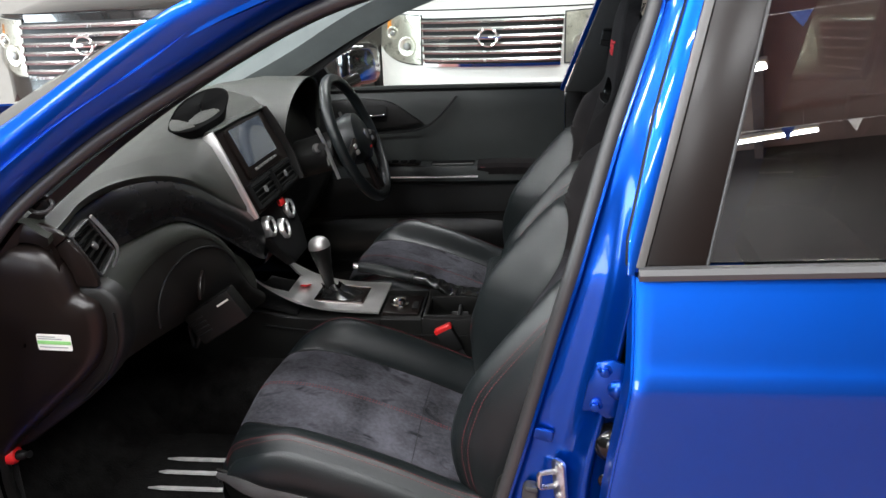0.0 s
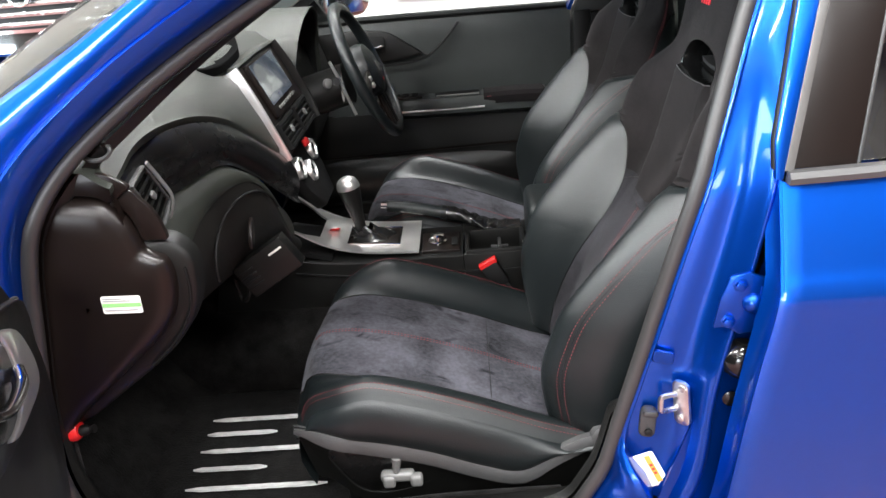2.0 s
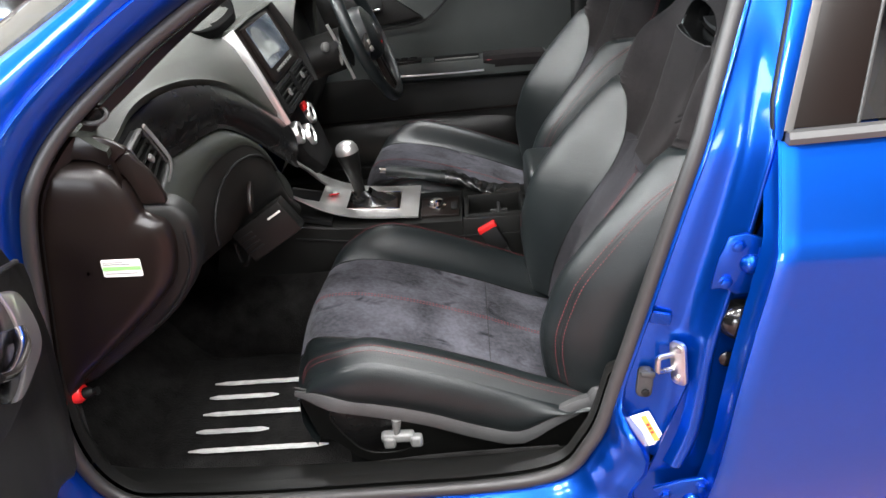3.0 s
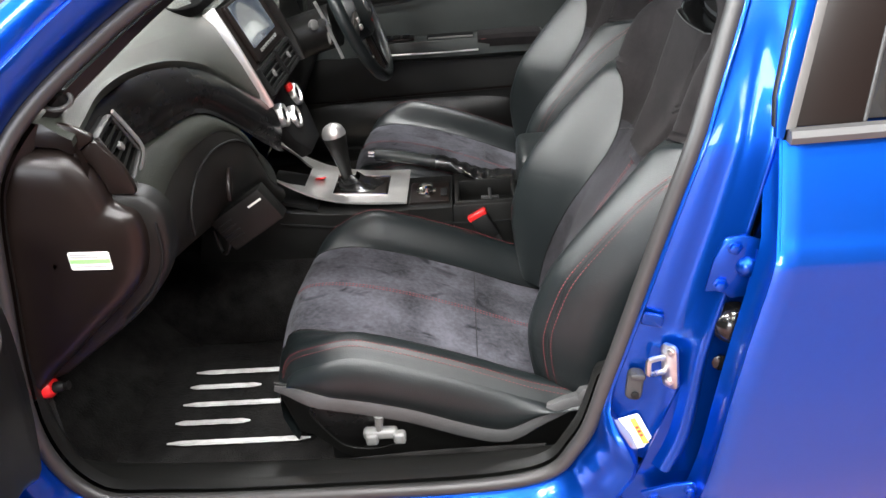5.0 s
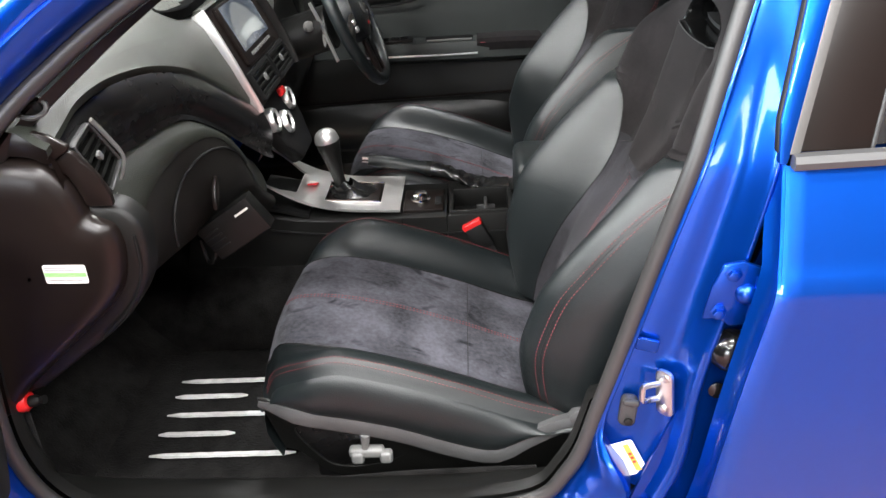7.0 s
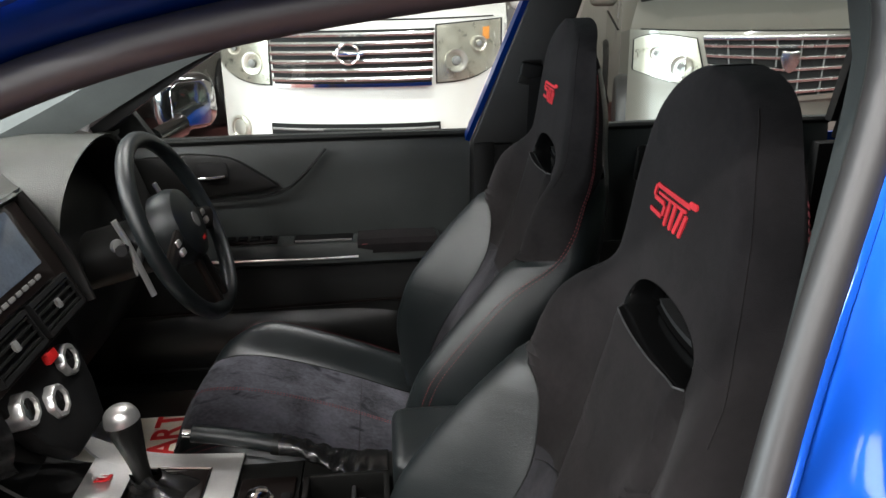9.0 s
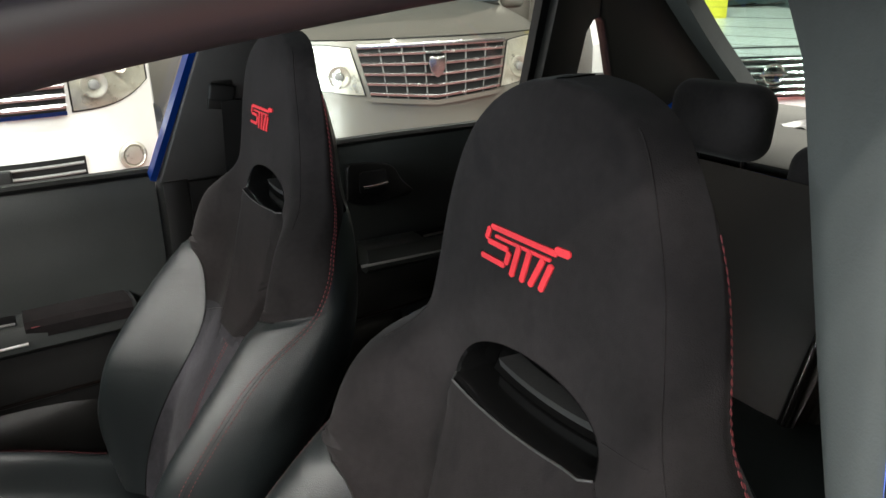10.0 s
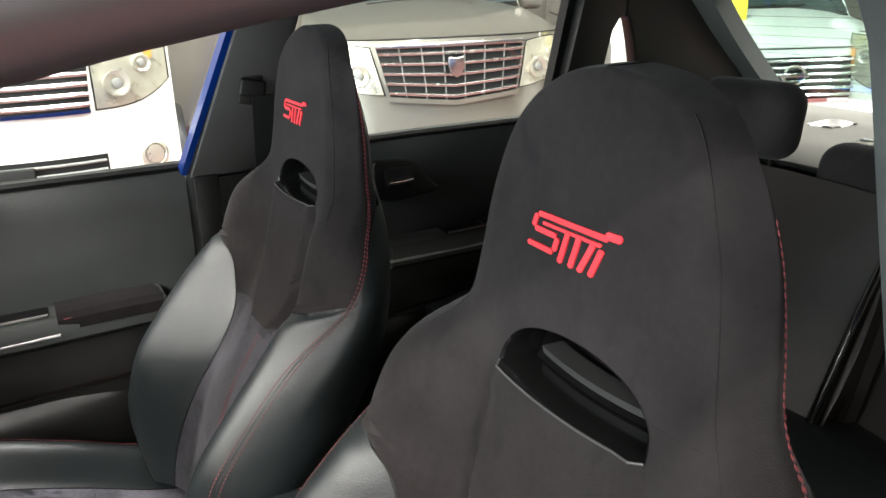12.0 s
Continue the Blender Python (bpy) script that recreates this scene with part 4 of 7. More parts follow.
    if switches:
        sw = mk("switch_panel", rbox(arm0 + 0.01, arm0 + 0.27 * (arm1 - arm0), 1.603, 1.650, 0.737, 0.746, 0.003), GLOSS, arm, "window switch panel")
        for k in range(4):
            mk("switch", rbox(arm0 + 0.022 + 0.030 * k, arm0 + 0.044 + 0.030 * k, 1.612, 1.632, 0.746, 0.752, 0.002), DARK, sw)
    # darker lower panel, bulging round its pocket
    mk("lower_trim", sheet(lambda u, v: Vector((x0 + 0.01 + (L - 0.02) * u, 1.655 - 0.012 * math.sin(math.pi * v), 0.35 + 0.335 * v)), 10, 10, 0.006), DOORTRIM, ob, "black grained lower door trim")
    mk("door_pocket", sheet(lambda u, v: Vector((x0 + L * (0.08 + 0.84 * u), 1.665 - 0.045 * math.sin(math.pi * v) ** 0.6 * math.sin(math.pi * u) ** 0.4, 0.37 + 0.19 * v)), 14, 8, 0.006), DOORTRIM, ob, "moulded door pocket")
    mk("pocket_line", tube([(x0 + 0.12 * L, 1.640, 0.545), (x0 + 0.5 * L, 1.630, 0.556), (x0 + 0.9 * L, 1.640, 0.562)], 0.004, 6), GLOSS, ob)
    mk("speaker_grille", lathe([(0.085, 0), (0.085, 0.006), (0.07, 0.010), (0.02, 0.014)], pose(x0 + 0.24 * L, 1.662, 0.50, 90, 0, 0), 24), DARK, ob)
    return panel


driver_door = thing("driver_door", (-0.5, 1.7, 0.34), "closed driver's door with black trim and suede arm pad", "car door")
trim_set(driver_door, -1.10, -0.025, 0.985, -0.66, -0.66, -0.11, True)
bm = sheet(lambda u, v: Vector((-1.09 + 1.08 * u, 2 * YC - SKIN(0.33 + 0.61 * v), 0.33 + 0.61 * v)), 10, 14, 0.004)
part("door_skin", bm, BLUE, driver_door)
part("door_edge", rbox(-0.022, 0.030, 1.60, 1.73, 0.36, 0.972, 0.004), PLASTIC, driver_door)
# painted window frame with its rubber, along the front pillar, roof and rear edge
_wf = [(q.x, 2 * YC - y_in(q.z) + 0.010, q.z) for q in spline([(-0.90, 0, 1.03), (-0.60, 0, 1.215), (-0.40, 0, 1.300), (-0.20, 0, 1.338), (0.09, 0, 1.335)], 6)]
part("window_frame", sweep(_wf, [(-0.018, -0.012), (0.02, -0.012), (0.02, 0.016), (-0.018, 0.014)], up=(0, 1, 0)), PLASTIC, driver_door)
part("window_frame", sweep([(-0.034, 2 * YC - y_in(0.98) + 0.012, 0.98), (0.100, 2 * YC - y_in(1.33) + 0.012, 1.33)], [(-0.02, -0.006), (0.02, -0.006), (0.02, 0.006), (-0.02, 0.006)], up=(0, 1, 0)), BLUE_SHADED, driver_door, "blue painted window frame")
win = part("window", slab([(-0.92, 0.985), (-0.04, 0.985), (0.09, 1.33), (-0.2, 1.335), (-0.42, 1.285), (-0.62, 1.20)], lambda z: 2 * YC - y_in(z) + 0.035, 0.004), GLASS, driver_door, "clear side window")
win.visible_shadow = False
mirror = part("wing_mirror", box_at(pose(-0.765, 1.905, 1.050, 0, 0, -50), 0.10, 0.165, 0.150, 0.045, 4), BLACKPAINT, driver_door, "black wing mirror shell")
part("mirror_stalk", sweep([(-0.80, 1.72, 0.985), (-0.76, 1.84, 1.0)], circle(0.03, 10, 0.02), up=(0, 0, 1)), BLACKPAINT, mirror)
part("mirror_glass", plate(rounded(0.125, 0.115, 0.03), pose(-0.765, 1.905, 1.050, 0, 0, -50) @ pose(0.0485, 0, 0, 90, 0, 90), 0.004, 0.001), CHROME, mirror, "silvered mirror glass")
part("mirror_sail", slab([(-0.98, 0.99), (-0.78, 0.99), (-0.83, 1.07)], lambda z: 1.66, 0.03, r=0.004), DARK, driver_door)

rear_door_far = thing("rear_door", (0.45, 1.7, 0.34), "closed rear door with black trim and chrome lever", "car door")
trim_set(rear_door_far, 0.145, 0.90, 0.985, 0.46, 0.42, 0.86, False)
part("door_skin", sheet(lambda u, v: Vector((0.0 + 0.88 * u, 2 * YC - SKIN(0.33 + 0.61 * v), 0.33 + 0.61 * v)), 10, 14, 0.004), BLUE, rear_door_far)
win = part("window", slab([(0.17, 0.985), (0.90, 0.985), (0.91, 1.20), (0.88, 1.33), (0.24, 1.34)], lambda z: 2 * YC - y_in(z) + 0.035, 0.004), GLASS, rear_door_far, "clear side window")
win.visible_shadow = False
part("window_frame", slab([(0.885, 0.985), (0.915, 0.985), (0.925, 1.36), (0.895, 1.36)], lambda z: 2 * YC - y_in(z) + 0.01, 0.03), DARK, rear_door_far)

# the open passenger door, built closed round its hinge line and then swung out
open_door = thing("passenger_door", (0, 0, 0), "opened blue passenger door with black trim and silver lever", "car door")
BASE[open_door] = Vector((-1.03, 0.06, 0.0))
part("door_skin", sheet(lambda u, v: Vector((-0.985 + 0.98 * u, SKIN(0.33 + 0.640 * v), 0.33 + 0.640 * v)), 12, 30, 0.004), BLUE, open_door, "glossy blue outer skin")
for x in (-0.985, -0.01):
    part("door_edge", sheet(lambda u, v: Vector((x + 0.004 * u, SKIN(0.33 + 0.64 * v) + 0.003 + 0.035 * u, 0.33 + 0.64 * v)), 3, 20, 0.003), BLUE, open_door)
part("door_base", rbox(-0.98, -0.015, 0.0, 0.055, 0.335, 0.35, 0.002), BLUE, open_door)
part("inner_shell", slab([(-0.86, 0.36), (-0.05, 0.36), (-0.05, 0.74), (-0.86, 0.66)], lambda z: 0.030, 0.02, r=0.004), DARK, open_door, "black inner door shell")


def bowed(points, n=4, closed=True):
    return [(p.x, p.z) for p in spline([(x, 0, z) for x, z in points], n, closed)]


# moulded trim with a rounded leading edge, cut up at its lower corner
_edge = bowed([(-0.865, 0.985), (-0.897, 0.945), (-0.935, 0.870), (-0.947, 0.810), (-0.940, 0.760), (-0.918, 0.690), (-0.892, 0.637), (-0.872, 0.612)], 4, False)
_low = bowed([(-0.850, 0.618), (-0.800, 0.650), (-0.740, 0.670), (-0.60, 0.650), (-0.05, 0.640)], 3, False)
part("trim_panel", slab(_edge + _low + [(-0.05, 1.005), (-0.70, 1.005)], lambda z: 0.068 + 0.010 * math.sin(math.pi * (z - 0.60) / 0.42), 0.040, r=0.007), DOORTRIM, open_door, "black moulded door trim")
part("belt_strip", sweep([(-0.80, 0.095, 1.003), (-0.45, 0.095, 1.007), (-0.05, 0.095, 1.004)], circle(0.012, 8, 0.008)), RUBBER, open_door)
part("arm_rest", sweep(spline([(-0.56, 0.125, 0.735), (-0.35, 0.142, 0.722), (-0.10, 0.130, 0.715)], 8), [(-0.030, -0.030), (-0.034, 0.0), (-0.028, 0.020), (-0.008, 0.027), (0.034, 0.025), (0.034, -0.045), (-0.01, -0.045)], up=(0, 1, 0)), TRIM, open_door, "black arm rest")
lever_panel = part("lever_panel", slab(bowed([(-0.958, 0.890), (-0.842, 0.925), (-0.744, 0.936), (-0.660, 0.936), (-0.618, 0.926), (-0.604, 0.905), (-0.600, 0.870), (-0.660, 0.826), (-0.765, 0.806), (-0.886, 0.783), (-0.930, 0.776), (-0.940, 0.806)], 3), lambda z: 0.104, 0.011, r=0.003), DOORTRIM, open_door, "satin dark lever panel")
part("panel_edge", sweep(spline([(-0.930, 0.113, 0.905), (-0.842, 0.113, 0.931), (-0.744, 0.113, 0.943), (-0.656, 0.113, 0.942), (-0.612, 0.113, 0.930), (-0.598, 0.113, 0.908), (-0.592, 0.113, 0.872)], 6), circle(0.0050, 8, 0.004)), TRIMLINE, lever_panel)
part("lever_recess", slab(bowed([(-0.806, 0.916), (-0.822, 0.880), (-0.818, 0.846), (-0.790, 0.830), (-0.740, 0.829), (-0.695, 0.850), (-0.670, 0.900), (-0.700, 0.925), (-0.755, 0.930)], 3), lambda z: 0.113, 0.0035, r=0.001), PIANO, lever_panel, "dark lever recess")
part("lever_bezel", slab(bowed([(-0.800, 0.926), (-0.866, 0.893), (-0.893, 0.851), (-0.896, 0.818), (-0.872, 0.805), (-0.807, 0.810), (-0.750, 0.819), (-0.722, 0.831)], 4, False) + bowed([(-0.756, 0.828), (-0.791, 0.830), (-0.818, 0.846), (-0.822, 0.866), (-0.820, 0.890), (-0.806, 0.918)], 3, False), lambda z: 0.112, 0.009, r=0.002), SILVER, lever_panel, "silver lever surround")
part("door_lever", sweep(spline([(-0.816, 0.120, 0.868), (-0.784, 0.128, 0.861), (-0.725, 0.128, 0.867), (-0.694, 0.122, 0.880)], 5), circle(0.009, 8, 0.0055)), CHROME, lever_panel, "bright door lever")
_fr = [(q.x, y_in(q.z) - 0.02, q.z) for q in spline([(-0.85, 0, 1.045), (-0.76, 0, 1.112), (-0.57, 0, 1.232), (-0.40, 0, 1.315), (-0.20, 0, 1.350), (0.0, 0, 1.345), (0.03, 0, 1.28), (-0.03, 0, 1.0)], 6)]
part("window_frame", sweep(_fr, [(-0.022, -0.012), (0.02, -0.014), (0.02, 0.016), (-0.022, 0.014)], up=(0, 1, 0)), BLUE_SHADED, open_door, "blue painted window frame")
win = part("window", slab([(-0.92, 0.985), (-0.06, 0.985), (0.01, 1.32), (-0.2, 1.335), (-0.42, 1.285), (-0.62, 1.20)], lambda z: y_in(z) - 0.022, 0.004), GLASS, open_door, "clear side window")
win.visible_shadow = False
part("mirror_sail", slab(bowed([(-0.700, 1.000), (-0.772, 0.997), (-0.842, 0.985), (-0.884, 0.984), (-0.893, 1.002), (-0.867, 1.034), (-0.790, 1.085), (-0.72, 1.125), (-0.70, 1.06)], 4), lambda z: 0.070 + 0.1 * max(0, z - 0.98), 0.042, r=0.010), GLOSS, open_door, "dark mirror sail cover")
open_door.matrix_basis = pose(-1.03, 0.06, 0.0, 0, 0, -70)

# ---- seats ----
SY = 0.474                                   # middle of the passenger seat
X_FRONT = curve1([(0.42, -0.205), (0.60, -0.150), (0.68, -0.116), (0.74, -0.078), (0.80, -0.040), (0.86, -0.008), (0.92, 0.014), (1.00, 0.036), (1.08, 0.046), (1.15, 0.052), (1.22, 0.060), (1.277, 0.078)])
HALF = curve1([(0.42, 0.215), (0.50, 0.245), (0.62, 0.262), (0.80, 0.268), (0.90, 0.254), (0.95, 0.246), (0.98, 0.235), (1.00, 0.222), (1.02, 0.199), (1.04, 0.178), (1.06, 0.168), (1.10, 0.160), (1.15, 0.150), (1.19, 0.136), (1.225, 0.118), (1.245, 0.100), (1.258, 0.080), (1.266, 0.060), (1.271, 0.040), (1.2735, 0.022), (1.275, 0.003)])
BOLSTER = curve1([(0.42, 0.045), (0.50, 0.085), (0.575, 0.113), (0.64, 0.120), (0.68, 0.123), (0.73, 0.120), (0.79, 0.110), (0.85, 0.090), (0.896, 0.066), (0.94, 0.062), (0.98, 0.054), (1.01, 0.030), (1.03, 0.014), (1.06, 0.006), (1.285, 0.0)])
DEEP = curve1([(0.42, 0.13), (0.70, 0.14), (0.95, 0.10), (1.10, 0.090), (1.17, 0.072), (1.22, 0.055), (1.285, 0.015)])


TONGUE = curve1([(0.775, 0.0), (0.785, 0.030), (0.805, 0.056), (0.845, 0.080), (0.90, 0.093), (0.96, 0.097), (1.30, 0.097)])


def tongue(z, y):
    """The padded panel under the harness opening stands a little proud, down to a rounded tip."""
    w = TONGUE(z) if z > 0.775 else 0.0
    return 0.015 * smooth01(0.0, 0.011, w - abs(y + 0.014)) * (1 - smooth01(1.00, 1.03, z)) if w > 0 else 0.0


def back_front(z, u):
    """The backrest's skin; u from -1 to 1 across its front face, on to 1.6 round each flank."""
    a = abs(u)
    if a > 1:
        sg, t = math.copysign(1, u), min((a - 1) / 0.6, 1)
        p, r = back_front(z, sg), back_rear(z, sg)
        return p.lerp(r, t) + Vector((0, sg * (0.020 * (1 - smooth01(0.86, 1.02, z)) + 0.012 * (1 - smooth01(1.20, 1.27, z))) * math.sin(math.pi * t) ** 0.8, 0))
    fwd = BOLSTER(z) * smooth01(0.36, 0.92, a) - (0.036 - 0.004 * smooth01(0.9, 1.0, z)) * (max(0.0, a - 0.80) / 0.20) ** 2
    pillow = 0.010 * math.cos(math.pi * min(a / 0.55, 1) / 2) * (1 - smooth01(0.84, 0.94, z)) + 0.012 * (1 - a * a) * smooth01(0.84, 0.94, z)
    return Vector((X_FRONT(z) - fwd - pillow - tongue(z, HALF(z) * u), SY + HALF(z) * u, z))


def back_rear(z, u):
    k = 0.975 - 0.16 * smooth01(0.88, 1.08, z)
    return Vector((X_FRONT(z) + DEEP(z) * (1 - 0.35 * abs(u) ** 3), SY + HALF(z) * k * u, z - 0.022 * smooth01(1.16, 1.277, z)))


SLOT_W, SLOT_Y = 0.094, SY - 0.014


def in_slot(p):
    """The harness opening under the head rest: a flat bottom and an arched top."""
    dy, dz = (p.y - SLOT_Y) / SLOT_W, p.z - 1.006
    return abs(dy) < 1.03 and 0.003 - 0.004 * (1 - dy * dy) < dz < 0.006 + 0.054 * math.sqrt(max(0, 1.06 - dy * dy))


SLOT_LINE = [(SLOT_Y + SLOT_W * (-1 + 2 * k / 60), 1.010 - 0.004 * (1 - (-1 + 2 * k / 60) ** 2)) for k in range(60)] + [(SLOT_Y + SLOT_W * math.cos(math.pi * k / 80), 1.010 + 0.053 * math.sin(math.pi * k / 80) ** 0.9) for k in range(80)]
ZS = [0.43 + 0.8449 * (1 - (1 - k / 90) ** 1.6) for k in range(91)]


SEAM_U = curve1([(0.42, 0.62), (0.52, 0.56), (0.62, 0.49), (0.70, 0.43), (0.764, 0.45), (0.82, 0.55), (0.86, 0.65), (0.882, 0.78), (0.892, 0.95), (0.902, 1.12), (0.938, 1.24), (0.965, 1.29), (1.0, 1.34), (1.03, 1.6)])


def leather(z, u):
    """The bolster's cover, padded up beside its seam."""
    a = abs(u)
    return back_front(z, u) - Vector((0.008 * smooth01(0.0, 0.14, a - SEAM_U(z)) * (1 - smooth01(0.95, 1.15, a)), 0, 0))


STITCH_U = curve1([(0.42, 1.0), (0.80, 1.0), (0.85, 1.03), (0.902, 1.14), (0.938, 1.22), (0.965, 1.26), (1.0, 1.27), (1.20, 1.24)])


def back_piece(ua, ub, nu, fn=back_front, z0=0.0, z1=2.0):
    """The part of the backrest between two lines ua(z) and ub(z) of its face."""
    bm = bmesh.new()
    zs = [z for z in ZS if z0 <= z <= z1]
    vs = [[bm.verts.new(fn(z, ua(z) + (ub(z) - ua(z)) * k / nu)) for k in range(nu + 1)] for z in zs]
    for i in range(len(zs) - 1):
        for k in range(nu):
            q = (vs[i][k], vs[i][k + 1], vs[i + 1][k + 1], vs[i + 1][k])
            if not in_slot(sum((v.co for v in q), Vector()) / 4):
                bm.faces.new(q)
    bmesh.ops.delete(bm, geom=[v for v in bm.verts if not v.link_faces], context="VERTS")
    if fn in (back_front, leather):
        for v in bm.verts:
            # the cut edge of the cover follows the opening's outline
            if v.is_boundary and abs(v.co.y - SLOT_Y) < SLOT_W + 0.012 and 1.0 < v.co.z < 1.075 and any(e.is_boundary for e in v.link_edges):
                y, z = min(SLOT_LINE, key=lambda q: (q[0] - v.co.y) ** 2 + (q[1] - v.co.z) ** 2)
                if (y - v.co.y) ** 2 + (z - v.co.z) ** 2 < 0.015 ** 2:
                    v.co = back_front(z, (y - SY) / HALF(z))
    bmesh.ops.remove_doubles(bm, verts=bm.verts, dist=0.0002)
    return bm


def stitches(path, length=0.0048, gap=0.0018, w=0.0007):
    """Single stitches laid along a path."""
    out = bmesh.new()
    pts = [Vector(p) for p in path]
    run = [0.0]
    for p, q in zip(pts[:-1], pts[1:]):
        run.append(run[-1] + (q - p).length)

    def at(s):
        k = min(int(np.searchsorted(run, s, side="right")) - 1, len(pts) - 2)
        return pts[k].lerp(pts[k + 1], (s - run[k]) / max(run[k + 1] - run[k], 1e-9))
    s = 0.0
    while s + length < run[-1]:
        p, q = at(s), at(s + length)
        d = (q - p).normalized()
        side = d.orthogonal().normalized()
        up = d.cross(side)
        vs = []
        for c, k in ((p, 0.4), ((p + q) / 2, 1.0), (q, 0.4)):
            vs.append([out.verts.new(c + (side * math.cos(t) + up * math.sin(t)) * w * k) for t in (0, 1.57, 3.14, 4.71)])
        for r0, r1 in zip(vs[:-1], vs[1:]):
            for k in range(4):
                out.faces.new((r0[k], r0[(k + 1) % 4], r1[(k + 1) % 4], r1[k]))
        s += length + gap
    return out


def stitch_part(bm, parent):
    ob = part("stitching", bm, THREAD, parent, "double row of red stitching")
    ob["kind"] = "stuff"
    return ob


def emblem_bars(parent):
    """Plain slanted red embroidery bars below the head rest's top."""
    z0 = 1.1395

    def bar(a0, b0, a1, b1, w):
        d = Vector((a1 - a0, b1 - b0, 0)).normalized() * 0.5 * w
        nrm = Vector((-d.y, d.x, 0))
        o, e = Vector((a0, b0, 0)), Vector((a1, b1, 0))
        pts = [(v.x, v.y) for v in (o - d - 0.4 * nrm, o - 0.5 * d - nrm, e + 0.5 * d - nrm, e + d - 0.4 * nrm, e + d + 0.4 * nrm, e + 0.5 * d + nrm, o - 0.5 * d + nrm, o - d + 0.4 * nrm)]
        rows = []
        for side in (0.0, 0.0016):
            rows.append([])
            for a, b in pts:
                y = SY + 0.002 - 1.13 * a
                z = z0 + 0.94 * b
                rows[-1].append(back_front(z, (y - SY) / HALF(z)) + Vector((-0.0005 - side, 0, 0)))
        return grid(rows, close_u=True, cap=True)
    w = 0.0050
    bars = [bar(-0.036, 0.0165, 0.034, 0.0165, w), bar(-0.041, 0.013, -0.043, 0.006, w), bar(-0.039, 0.0025, -0.018, 0.0025, w), bar(-0.0145, -0.001, -0.0165, -0.0085, w),
            bar(-0.047, -0.0125, -0.021, -0.0125, w), bar(-0.0035, 0.008, -0.0095, -0.0165, w), bar(0.0085, 0.008, 0.0025, -0.0165, w), bar(0.0125, -0.0165, 0.0225, 0.006, w),
            bar(0.031, 0.004, 0.0235, -0.0165, w), bar(0.037, 0.0195, 0.045, 0.0195, w * 1.3), bar(-0.031, 0.0095, 0.029, 0.0095, w * 0.62)]
    part("embroidered_emblem", merge(*bars), EMBRO, parent, "red embroidered emblem of slanted bars")["kind"] = "stuff"


Z_CUSH = curve1([(-0.70, 0.495), (-0.685, 0.528), (-0.66, 0.542), (-0.60, 0.540), (-0.50, 0.515), (-0.38, 0.472), (-0.25, 0.418), (-0.12, 0.385)])


def cushion(x, u):
    a = abs(u)
    side = 0.054 * smooth01(0.58, 0.88, a) * smooth01(-0.71, -0.55, x) - 0.026 * smooth01(0.90, 1.0, a) ** 2
    z = Z_CUSH(x) + side + 0.006 * math.cos(math.pi * min(a / 0.5, 1) / 2)
    half = 0.262 - 0.030 * (1 - smooth01(-0.705, -0.60, x))
    return Vector((x - 0.018 * (1 - a * a) * (1 - smooth01(-0.70, -0.55, x)), SY + half * u, z))


XS = [-0.705 + 0.585 * (k / 40) ** 1.15 for k in range(41)]


def cushion_piece(u0, u1, n):
    return grid([[cushion(x, u0 + (u1 - u0) * k / n) for k in range(n + 1)] for x in XS])


SHIELD_TOP = curve1([(-0.705, 0.505), (-0.60, 0.484), (-0.48, 0.452), (-0.38, 0.412), (-0.315, 0.398), (-0.26, 0.432), (-0.20, 0.462), (-0.13, 0.468)])


def seat_side(s):
    """Leather flank of the cushion, from its rolled edge down to the shield."""
    rows = []
    for x in XS:
        top, low = cushion(x, s), SHIELD_TOP(x) - 0.01
        rows.append([Vector((x, top.y + s * 0.019 * math.sin(math.pi * t) ** 0.65, top.z + (low - top.z) * t)) for t in (0, 0.03, 0.08, 0.15, 0.24, 0.35, 0.5, 0.65, 0.8, 0.92, 1.0)])
    return grid(rows)


